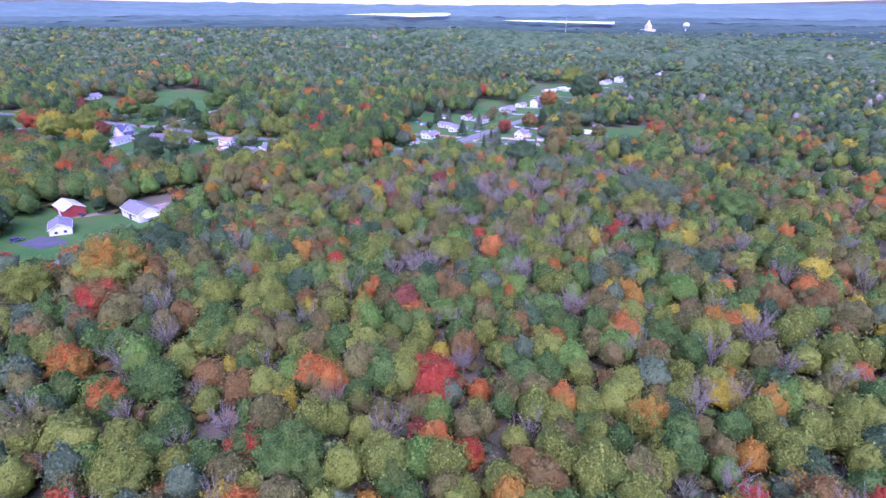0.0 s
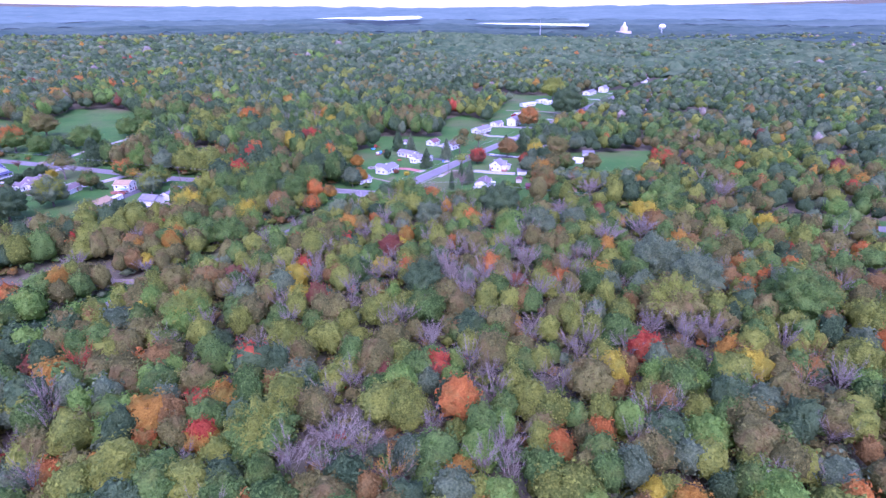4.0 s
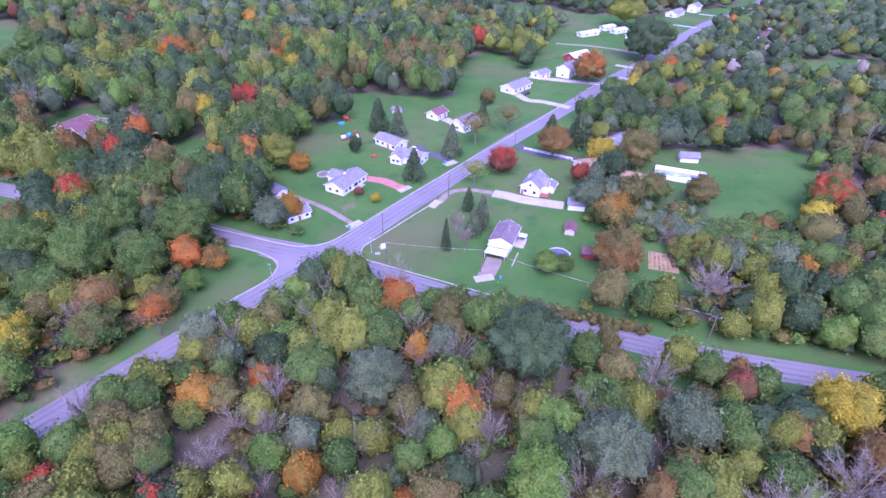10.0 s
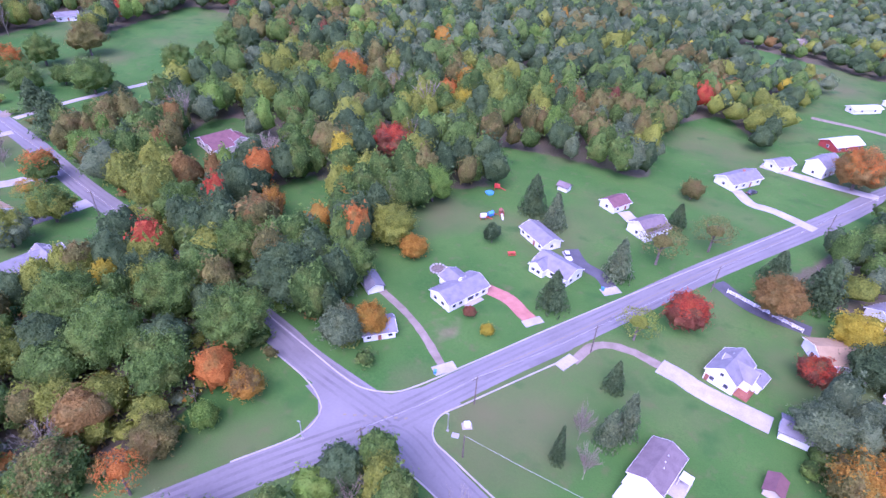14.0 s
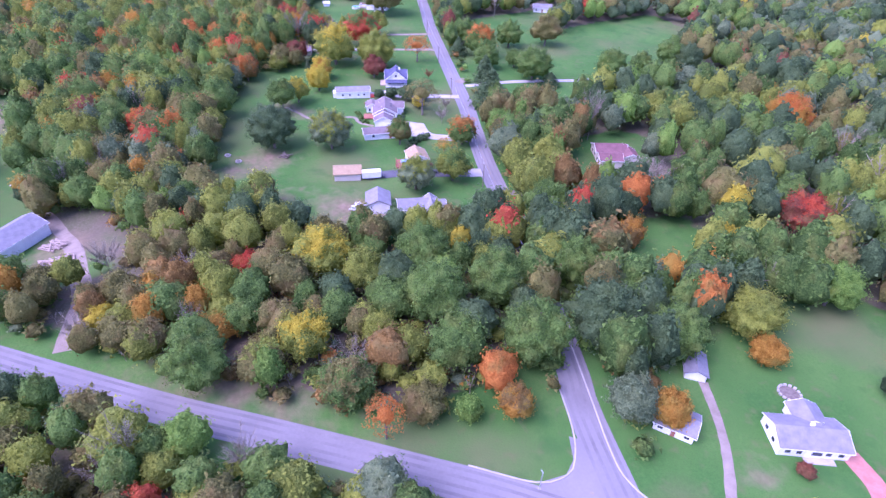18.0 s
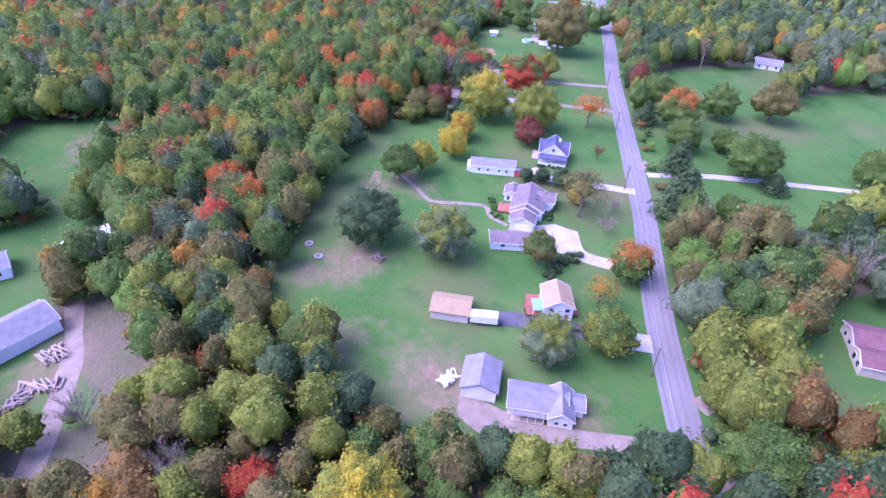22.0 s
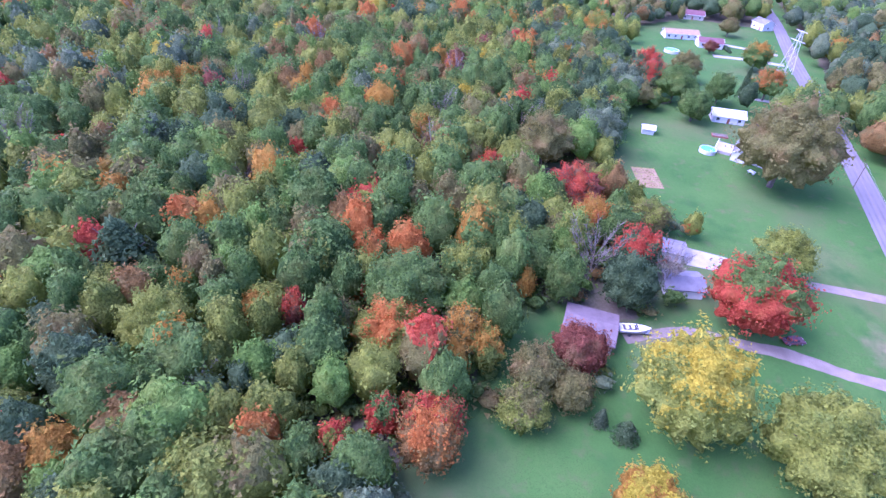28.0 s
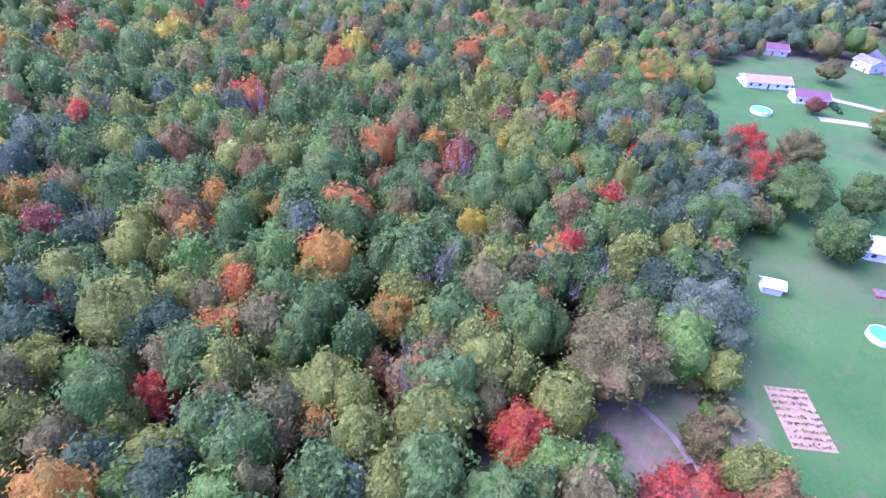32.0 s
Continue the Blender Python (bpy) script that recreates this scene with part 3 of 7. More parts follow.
def plant(name, x, y, high, wide, kind, leafy, bare, label):
    """One joined wood: each tree a turned and scaled copy of one of the crowns."""
    vs, fs, idx, base = [], [], [], 0
    which = rng.integers(0, len(leafy), len(x))
    is_bare = kind == SPECIES_NAMES.index("bare")
    tops = [SPECIES_NAMES.index(n) for n in ("orange", "gold", "yellow_green", "red", "rust", "olive", "yellow_green", "olive")]
    tint = rng.choice(tops, len(x))                                    # some crowns have turned at the top alone
    turned = np.where(rng.uniform(size=len(x)) < 0.1 * ease(500, 300, y), rng.uniform(0.55, 0.85, len(x)), 9.0)
    for shape in range(len(leafy) + len(bare)):
        if shape < len(leafy):
            tv, tf = leafy[shape]
            sel = np.flatnonzero((which == shape) & ~is_bare)
        else:
            tv, tf = bare[shape - len(leafy)]
            sel = np.flatnonzero(is_bare & (which % len(bare) == shape - len(leafy)))
        if not len(sel):
            continue
        a = rng.uniform(0, 2 * math.pi, len(sel))
        c, s = np.cos(a)[:, None], np.sin(a)[:, None]
        wx, hz = wide[sel][:, None], high[sel][:, None]
        X = (tv[None, :, 0] * c - tv[None, :, 1] * s) * wx + x[sel][:, None]
        Y = (tv[None, :, 0] * s + tv[None, :, 1] * c) * wx * rng.uniform(0.85, 1.15, (len(sel), 1)) + y[sel][:, None]
        Z = tv[None, :, 2] * hz + ground_z(x[sel], y[sel])[:, None]
        vs.append(np.stack([X, Y, Z], 2).reshape(-1, 3))
        fs.append((tf[None] + (base + np.arange(len(sel)) * len(tv))[:, None, None]).reshape(-1, 3))
        high_up = tv[tf].mean(1)[:, 2] + rng.normal(0, 0.06, len(tf))
        idx.append(np.where(high_up[None] > turned[sel][:, None], tint[sel][:, None], kind[sel][:, None]).ravel())
        base += len(sel) * len(tv)
    me = mesh_from(name, np.concatenate(vs), np.concatenate(fs), [LEAF[s] for s in SPECIES_NAMES], np.concatenate(idx), True)
    return tagged(new(name, me), label, "woods", kind="stuff")


def sizes(x, y, kind):
    tall = 10.5 + 4.5 * ease(-60, -200, x) * ease(380, 330, y) + 5.0 * ease(310, 350, y + 0.2 * x) * (1 - 0.9 * ease(30, 100, x))
    thicket = (x > 62) & (x < 130) & (y > 344) & (y < 377)              # low growth between the gardens
    high = tall * rng.uniform(0.75, 1.28, len(x)) * np.where(thicket, 0.42, 1)
    wide = 9.4 * rng.uniform(0.72, 1.3, len(x)) * (high / 10.5) ** 0.5
    return high, wide


# ---- single trees ----
CROWNS, TRUNKS = {}, {}


def tree_mesh(kind, sp, sp2, seed, fine):
    """The crown of a single tree, shared by the trees of its kind; a second species colours the top."""
    key = (kind, sp, sp2, seed, fine)
    if key not in CROWNS:
        if kind == "c":
            v, f = conifer(100 + seed, 14, 80, 0.045)
        elif kind == "b":
            v, f = bare_crown(120 + seed, 30, 48, 0.55)
        elif kind == "s":
            v, f = crown(140 + seed, 4, 14, 1300, 0.018, 0.22, 1.0, 0.3, 0.5)
        else:
            level, lobes, leaves, size = (12, 44, 3600, 0.0145) if fine == 2 else (9, 32, 1900, 0.0205) if fine else (7, 22, 900, 0.028)
            v, f = crown(160 + seed, level, lobes, leaves, size, -0.12 + 0.04 * (seed % 3), 1.0, 0.5 * (seed % 3), 1.0, (0.9, 1.08))
        mid = v[f].mean(1)
        spots = np.random.default_rng(seed).normal(0, 0.28, len(f)) + 0.6 * np.sin(11 * mid[:, 0] + seed) * np.cos(12 * mid[:, 1] + 2 * seed)
        top = spots + 2.2 * (mid[:, 2] - 0.62) > 0.15 if sp2 else np.zeros(len(f))
        CROWNS[key] = mesh_from("crown", v, f, [LEAF[sp], LEAF[sp2 or sp]], np.asarray(top, int), kind != "b")
    return CROWNS[key]


def trunk_mesh(seed):
    if seed not in TRUNKS:
        r = np.random.default_rng(seed)
        parts = [spindle((0, 0, -0.03), (0, 0, 0.35), 0.028, 0.02, 6), spindle((0, 0, 0.34), (0.02, 0.01, 0.8), 0.02, 0.006, 5)]
        for i in range(5):
            a = i * 1.3 + r.uniform(0, 0.5)
            parts.append(spindle((0, 0, 0.28 + 0.05 * i), (0.3 * math.cos(a), 0.3 * math.sin(a), 0.5 + 0.06 * i), 0.011, 0.004, 4))
        v, f = join(parts)
        TRUNKS[seed] = mesh_from("trunk", v, f, [M["bark"]])
    return TRUNKS[seed]


SHADE = {"green": "green", "dark_green": "dark green", "blue_green": "grey-green", "olive": "olive-brown", "yellow_green": "yellow-green", "yellow": "bright yellow", "gold": "golden orange",
         "orange": "orange", "red": "bright red", "rust": "rusty brown", "bright_green": "fresh green", "bare": "grey", "maroon": "dark red"}
FORM = {"c": ("spruce", "conical spruce with {} needles"), "b": ("bare tree", "leafless tree with bare {} limbs"), "s": ("tree", "thinly leaved tree with a {} crown"), "t": ("tree", "broad-leaved tree with a {} crown")}
TREE_COUNT = [0]


def tree(x, y, high, wide, sp, kind="t", sp2=""):
    TREE_COUNT[0] += 1
    seed = TREE_COUNT[0] % 4
    cat, text = FORM[kind]
    colour = SHADE[sp] + (" and " + SHADE[sp2] if sp2 else "")
    if high < 5.5 and kind == "t":
        cat, text = "shrub", "rounded garden shrub with {} leaves"
    ob = new(cat.replace(" ", "_"))
    ob.empty_display_size = 0.1
    if kind == "c":
        wide, high = wide * 1.25, high * 1.15
    elif kind != "b":
        wide, high = wide * 1.12, min(high * 1.06, wide * 0.95) if wide > 16 else high * 1.06
    z = float(ground_z(x, y))
    turn = Matrix.Rotation(TREE_COUNT[0] * 2.4, 4, "Z")
    ob.matrix_world = Matrix.Translation((x, y, z)) @ turn @ Matrix.Diagonal((wide, wide, high, 1))
    tagged(ob, text.format(colour), cat)
    if kind != "b":
        t = new("trunk", trunk_mesh(seed))
        t.parent = ob
    c = new("crown" if kind != "b" else "branch_crown", tree_mesh(kind, sp, sp2, seed, int(wide > 8.5) + int(wide > 15)))
    c.parent = ob
    KEEP_OFF.append((x, y, wide * 0.42 + 1.0))
    return ob


# ---- houses ----
def part(name, bm, mat, parent, label=""):
    me = bpy.data.meshes.new(name)
    bm.to_mesh(me)
    bm.free()
    me.materials.append(mat)
    ob = new(name, me)
    ob.parent = parent
    return tagged(ob, label)


def box(x0, x1, y0, y1, z0, z1, bm=None):
    bm = bm or bmesh.new()
    m = Matrix.Translation(((x0 + x1) / 2, (y0 + y1) / 2, (z0 + z1) / 2)) @ Matrix.Diagonal((x1 - x0, y1 - y0, z1 - z0, 1))
    bmesh.ops.create_cube(bm, size=1, matrix=m)
    return bm


def base(name, x, y, turn, label, category, group="", dz=0.0, size=1.0):
    ob = new(name)
    ob.empty_display_size = 0.1
    ob.matrix_world = pose(x, y, float(ground_z(x, y)) + dz, 0, 0, turn) @ Matrix.Scale(size, 4)
    return tagged(ob, label, category, group)


def gable(x0, x1, y0, y1, z, rise, over, thick=0.25):
    """A gable roof as a solid of two slabs, its ridge along x."""
    bm = bmesh.new()
    yc = (y0 + y1) / 2
    drop = rise * over / ((y1 - y0) / 2)
    prof = [(y0 - over, z - drop), (yc, z + rise), (y1 + over, z - drop), (y1 + over, z - drop + thick), (yc, z + rise + thick), (y0 - over, z - drop + thick)]
    ends = [[bm.verts.new((x, a, b)) for a, b in prof] for x in (x0 - over, x1 + over)]
    for i in range(6):
        j = (i + 1) % 6
        bm.faces.new((ends[0][i], ends[0][j], ends[1][j], ends[1][i]))
    for e, flip in ((ends[0], 1), (ends[1], 0)):
        for q in ((0, 1, 4, 5), (1, 2, 3, 4)):
            f = [e[k] for k in q]
            bm.faces.new(f[::-1] if flip else f)
    bmesh.ops.recalc_face_normals(bm, faces=bm.faces)
    return bm


def gable_body(x0, x1, y0, y1, z, rise):
    bm = bmesh.new()
    yc = (y0 + y1) / 2
    prof = [(y0, -0.3), (y1, -0.3), (y1, z), (yc, z + rise), (y0, z)]
    ends = [[bm.verts.new((x, a, b)) for a, b in prof] for x in (x0, x1)]
    for i in range(5):
        j = (i + 1) % 5
        bm.faces.new((ends[0][i], ends[0][j], ends[1][j], ends[1][i]))
    bm.faces.new(ends[0][::-1])
    bm.faces.new(ends[1])
    bmesh.ops.recalc_face_normals(bm, faces=bm.faces)
    return bm


def window(parent, wall, u, z, w, h, frame_mat, at):
    """A framed window on a wall; wall is one of x-, x+, y-, y+, at its place, u along it."""
    d = 1 if wall[1] == "+" else -1
    def slab(u0, u1, z0, z1, a, b):
        lo, hi = sorted((at + d * a, at + d * b))
        return box(lo, hi, u0, u1, z0, z1) if wall[0] == "x" else box(u0, u1, lo, hi, z0, z1)
    f = part("window", slab(u - w / 2 - 0.1, u + w / 2 + 0.1, z - 0.1, z + h + 0.1, -0.02, 0.06), frame_mat, parent)
    part("pane", slab(u - w / 2, u + w / 2, z, z + h, 0.05, 0.075), M["glass"], f)


def wing(ob, x, y, turn, length, width, wall_h, rise, wall, roof, over=0.4, names=("wall", "roof")):
    """A gabled block of a house, in the house's own axes."""
    m = pose(x, y, 0, 0, 0, turn)
    a, b = length / 2, width / 2
    body = gable_body(-a, a, -b, b, wall_h, rise)
    body.transform(m)
    part(names[0], body, M[wall], ob)
    top = gable(-a, a, -b, b, wall_h + 0.02, rise, over)
    top.transform(m)
    part(names[1], top, M[roof], ob)
    fascia(ob, -a, a, -b, b, wall_h + 0.02, rise, over, m)


def fascia(ob, x0, x1, y0, y1, z, rise, over, m=Matrix()):
    """White boards along the eaves and the sloping edges of a gable roof, each a part."""
    yc, half = (y0 + y1) / 2, (y1 - y0) / 2
    low = z - rise * over / half
    boards = [box(x0 - over, x1 + over, y, y + 0.06, low - 0.02, low + 0.2) for y in (y0 - over - 0.06, y1 + over)]
    run = math.hypot(half + over, rise + z - low)
    tilt = math.degrees(math.atan2(rise + z - low, half + over))
    for x in (x0 - over - 0.07, x1 + over):
        for s in (-1, 1):
            b = bmesh.new()
            bmesh.ops.create_cube(b, size=1, matrix=pose(x + 0.035, yc + s * (half + over) / 2, (low + z + rise) / 2 + 0.13, -s * tilt, 0, 0) @ Matrix.Diagonal((0.07, run, 0.24, 1)))
            boards.append(b)
    for b in boards:
        b.transform(m)
        part("fascia_board", b, M["trim"], ob)


def slab(parent, name, x0, x1, y0, y1, z0, z1, mat, label="", tilt=0.0):
    bm = box(x0, x1, y0, y1, z0, z1)
    if tilt:
        c = Vector(((x0 + x1) / 2, (y0 + y1) / 2, (z0 + z1) / 2))
        bm.transform(Matrix.Translation(c) @ Matrix.Rotation(radians(tilt), 4, "Y") @ Matrix.Translation(-c))
    return part(name, bm, M[mat], parent, label)


def tube(x, y, z0, z1, r0, r1, sides=12):
    bm = bmesh.new()
    bmesh.ops.create_cone(bm, cap_ends=True, segments=sides, radius1=r0, radius2=r1, depth=z1 - z0, matrix=Matrix.Translation((x, y, (z0 + z1) / 2)))
    return bm


def vents(ob, spots):
    for x, y, z in spots:
        part("roof_vent", tube(x, y, z - 0.3, z + 0.45, 0.16, 0.16, 8), M["galv"], ob)


def house(name, x, y, turn, length, width, wall_h, rise, wall, roof, label, category="house", over=0.5, windows=3, door=True, chimney=False, group="", size=0.93):
    """A gabled house, its ridge along its own x."""
    ob = base(name, x, y, turn, label, category, group, size=size)
    a, b = length / 2, width / 2
    part("wall", gable_body(-a, a, -b, b, wall_h, rise), M[wall], ob)
    part("roof", gable(-a, a, -b, b, wall_h + 0.02, rise, over), M[roof], ob)
    if windows:
        fascia(ob, -a, a, -b, b, wall_h + 0.02, rise, over)
    for side, at in (("y-", -b), ("y+", b)):
        for i in range(windows):
            u = -a + length * (i + 0.5) / windows
            if door and side == "y-" and i == windows // 2:
                d = part("door", box(u - 0.5, u + 0.5, at - 0.06, at, 0, 2.05), M["deck"], ob)
                part("door_handle", box(u + 0.34, u + 0.4, at - 0.12, at - 0.06, 0.95, 1.05), M["galv"], d)
                continue
            window(ob, side, u, 1.0, 1.2, 1.1, M["trim"], at)
    if windows:
        for side, at in (("x-", -a), ("x+", a)):
            window(ob, side, 0, 1.0, 1.1, 1.1, M["trim"], at)
    if chimney:
        part("chimney", box(length * 0.1, length * 0.1 + 0.7, -0.2, 0.5, wall_h + rise * 0.5, wall_h + rise + 0.9), M["brick_drive"], ob)
    KEEP_OFF.append((x, y, max(length, width) * 0.62 + 1.5))
    return ob




# ---- the houses by the northeast road ----
house("garage", -30.6, 380.0, -39, 8.5, 5.5, 2.4, 1.3, "white_wall", "grey_roof", "small white garage with a grey roof and open front", "garage", windows=0, door=False, size=0.78)
house("house", -20.4, 365.7, 39, 9, 7, 2.6, 1.6, "white_wall", "grey_roof", "small white house half hidden by an orange tree", windows=3, size=0.82)
house("house", 2.9, 421.6, -38, 12, 7, 2.6, 1.5, "white_wall", "grey_roof", "white cottage with a pale grey roof", windows=4)
house("garden_shed", 1.5, 456.8, -16, 4, 3, 2.1, 0.9, "white_wall", "brown_roof", "white garden shed with a brown roof", "shed", windows=0)
house("garage", 19.5, 453.0, 56, 8, 6.5, 2.5, 1.7, "white_wall", "maroon_roof", "white garage with a reddish-brown roof", "garage", windows=2)
house("house", 31.5, 441.5, 52, 10, 8.5, 3.3, 2.3, "white_wall", "brown_roof", "white gabled house with a brown roof", windows=3)
house("house", 57.2, 493.1, 50, 16, 8.5, 2.8, 1.8, "white_wall", "grey_roof", "white ranch house with a grey roof", windows=4, chimney=True)
house("garage", 72.0, 515.6, 46, 9, 7, 2.5, 1.6, "white_wall", "grey_roof", "white garage with a grey roof", "garage", windows=2)
house("house", 86.5, 519.3, 57, 12, 8, 5.0, 2.3, "white_wall", "grey_roof", "white two-storey house with a grey roof", windows=3)
house("house", 97.5, 552.1, 42, 16, 9, 2.7, 1.9, "red_wall", "white_roof", "red brick house with a pale roof", windows=4)
for cx, cy, ln in ((114.8, 610.8, 17), (131.7, 629.6, 11), (137.4, 620.9, 12), (143.2, 604.9, 9)):
    house("long_shed", cx, cy, 35, ln, 6, 2.4, 0.9, "white_wall", "white_roof", "low white shed with a white metal roof", "shed", windows=2, door=False, group="white sheds in the field")
house("house", 165.3, 642.4, 50, 13, 8, 2.8, 1.9, "white_wall", "blue_roof", "white house with a dark roof", windows=3)
house("house", 195.3, 682.1, 50, 18, 9, 3, 2, "white_wall", "grey_roof", "long pale house with a grey roof", windows=4)
house("house", 215.7, 698.9, 50, 11, 8, 5, 2.2, "white_wall", "grey_roof", "white two-storey house by the road", windows=3)
house("house", 179.1, 701.4, 50, 11, 8, 3, 2, "white_wall", "grey_roof", "pale house behind a broad willow", windows=3)
house("house", 281.8, 805.7, 50, 14, 8, 3, 2, "white_wall", "grey_roof", "distant white house among trees", windows=3)
house("house", 310.2, 819.3, 50, 14, 8, 3, 2, "white_wall", "maroon_roof", "distant pale house with a red-brown roof", windows=3)
house("house", 230.4, 609.2, 40, 16, 9, 2.8, 2, "white_wall", "maroon_roof", "white house with a pinkish roof", windows=3)
house("house", 218.1, 586.4, 130, 10, 7, 2.8, 2, "white_wall", "maroon_roof", "white gabled wing with a pinkish roof", windows=2)
house("house", 251.8, 645.0, 40, 10, 7, 3, 2, "white_wall", "grey_roof", "white house among trees", windows=2)
house("house", 144.1, 500.4, 50, 11, 8, 3, 2.2, "red_wall", "maroon_roof", "brick house with a red-brown roof among trees", windows=3)
house("garage", 132.3, 494.1, 50, 7, 6, 2.5, 1.5, "white_wall", "maroon_roof", "small white garage with a brown roof", "garage", windows=1)
house("house", 77.5, 404.5, 21, 10, 9, 2.6, 1.6, "white_wall", "tan_roof", "white house with a salmon-tan roof", windows=3)
house("house", 92.9, 426.5, 42, 10, 8, 3.2, 2, "white_wall", "grey_roof", "white house with a grey roof among trees", windows=3)
house("house", 92.5, 395.4, -22, 12, 6.5, 2.3, 1.2, "tan_wall", "tan_roof", "low house with a reddish-tan roof", windows=4)
house("shed", 116.5, 415.0, -6, 7, 4.5, 2.3, 1.2, "white_wall", "grey_roof", "white shed with a grey roof", "shed", windows=0)
house("garage", 68.5, 376.5, -9, 7, 5, 2.4, 1.0, "white_wall", "grey_roof", "grey-roofed garage at the end of a drive", "garage", windows=0)
house("garden_shed", 63.5, 361.5, 75, 4, 3, 2.0, 0.9, "tan_wall", "maroon_roof", "small rounded pinkish garden shed", "shed", windows=0)
house("garden_shed", 67.1, 349.0, -15, 4.4, 3.2, 2.0, 1.1, "red_wall", "maroon_roof", "dark red garden shed", "shed", windows=0)

# ---- the houses by the west road ----
house("garage", -140.2, 330.4, 76, 10.2, 7.5, 2.9, 1.7, "tan_wall", "tan_roof", "tan garage with a tan shingle roof", "garage", windows=0, door=False, size=0.85)
house("garage", -118.5, 334.6, -15, 8.5, 7.5, 3.2, 1.8, "white_wall", "grey_roof", "white garage with a blue-grey roof", "garage", windows=0)
house("outbuilding", -166.4, 350.0, 83, 14, 6, 2.5, 1.4, "white_wall", "brown_roof", "long white outbuilding with a brown-grey roof", "outbuilding", windows=2)
house("house", -387.0, 407.5, 81, 12, 8, 2.7, 1.6, "white_wall", "white_roof", "white house with a pale roof", windows=3)
house("garden_shed", -369.0, 374.0, 80, 4.2, 3.2, 2.1, 0.9, "white_wall", "white_roof", "small white garden shed", "shed", windows=0)
house("barn", -267.8, 338.9, 75, 10.5, 9.5, 2.8, 1.3, "tan_wall", "brown_roof", "boat barn with a broad brown roof", "barn", windows=0, door=False)
house("garage", -284.5, 361.9, 90, 9, 7, 2.5, 1.2, "white_wall", "grey_roof", "garage with a blue-grey metal roof", "garage", windows=0, door=False)
house("garage", -297.5, 361.5, 75, 9, 6, 2.5, 1.0, "white_wall", "grey_roof", "low building with a pale grey roof", "garage", windows=0, door=False)
house("long_house", -500.5, 421.6, 92, 19, 8, 2.8, 1.6, "white_wall", "tan_roof", "long white building with a tan roof", windows=5)
house("house", -486.8, 432.9, 85, 13, 8, 2.8, 1.8, "white_wall", "maroon_roof", "white house with a purplish roof", windows=3)
house("house", -533.7, 478.9, 20, 10, 8, 4, 2, "white_wall", "grey_roof", "distant white house by the road", windows=2)
house("house", -546.7, 441.3, 85, 14, 8, 3, 2, "tan_wall", "maroon_roof", "distant brown-roofed house at the wood edge", windows=3)
house("house", -209.6, 563.3, 4, 14, 8, 3, 2, "white_wall", "blue_roof", "house with a purple-grey roof in a meadow", windows=3)
house("garage", -178.0, 566.0, 70, 8, 7, 2.6, 1.5, "white_wall", "white_roof", "white garage in a meadow", "garage", windows=0)
house("house", -319.8, 511.8, 60, 13, 8, 3, 2, "white_wall", "grey_roof", "pale house in a meadow", windows=3)


# ---- houses that show their parts ----
def plain_house(name, x, y, turn, label, category="house", keep=10.0, size=1.0):
    KEEP_OFF.append((x, y, keep))
    return base(name, x, y, turn, label, category, size=size)


def window_row(ob, wall, at, spots, z=1.0, w=1.2, h=1.1):
    for u in spots:
        window(ob, wall, u, z, w, h, M["trim"], at)


def door_on(ob, wall, at, u, w=1.0, h=2.05, mat="deck", name="door"):
    d = 1 if wall[1] == "+" else -1
    lo, hi = sorted((at, at + d * 0.07))
    b = box(lo, hi, u - w / 2, u + w / 2, 0.05, h) if wall[0] == "x" else box(u - w / 2, u + w / 2, lo, hi, 0.05, h)
    door = part(name, b, M[mat], ob)
    lo, hi = sorted((at + d * 0.07, at + d * 0.13))
    b = box(lo, hi, u + w * 0.36, u + w * 0.42, 0.95, 1.05) if wall[0] == "x" else box(u + w * 0.36, u + w * 0.42, lo, hi, 0.95, 1.05)
    part("door_handle", b, M["galv"], door)


# brown-roofed house with a glazed porch
h = plain_house("house", 43.6, 355.9, 71, "single-storey white house with brown roof and glazed porch", keep=13, size=0.88)
wing(h, 0, 0, 0, 11.4, 7.2, 2.7, 1.6, "white_wall", "brown_roof")
window_row(h, "y-", -3.6, (-3.5, 0, 3.5))
window_row(h, "y+", 3.6, (-3.5, 3.5))
vents(h, ((0.6, -1.0, 3.9), (-0.8, -1.4, 3.7), (2.4, -0.8, 4.0)))
slab(h, "sunroom_wall", -9.2, -5.72, -3.3, 3.3, -0.2, 2.1, "white_wall")
slab(h, "sunroom_roof", -9.0, -5.5, -3.5, 3.5, 2.62, 2.72, "white_roof", "white sloping metal roof", 6)
for i in range(3):
    u = -2.2 + 2.2 * i
    f = slab(h, "porch_window", -9.26, -9.2, u - 0.95, u + 0.95, 1.0, 2.05, "trim")
    for k in range(3):
        slab(f, "pane", -9.29, -9.255, u - 0.85 + k * 0.6, u - 0.35 + k * 0.6, 1.1, 1.95, "glass")
slab(h, "carport_roof", -12.6, -9.3, -3.4, 3.4, 2.15, 2.25, "white_roof", "corrugated white carport roof", 5)
for k in range(12):
    slab(h, "roof_rib", -12.5, -9.4, -3.2 + k * 0.57, -3.14 + k * 0.57, 2.27, 2.31, "trim", "", 5)
for u in (-3.2, 3.2):
    slab(h, "post", -12.4, -12.3, u - 0.05, u + 0.05, -0.1, 2.1, "trim")
window_row(h, "x-", -9.3, (-2.4, -1.2, 0, 1.2, 2.4), 1.0, 0.9, 1.0)
door_on(h, "y-", -3.6, 1.8)
slab(h, "side_canopy", 0.6, 3.0, -6.8, -4.4, 2.2, 2.3, "white_roof", "flat white canopy roof")
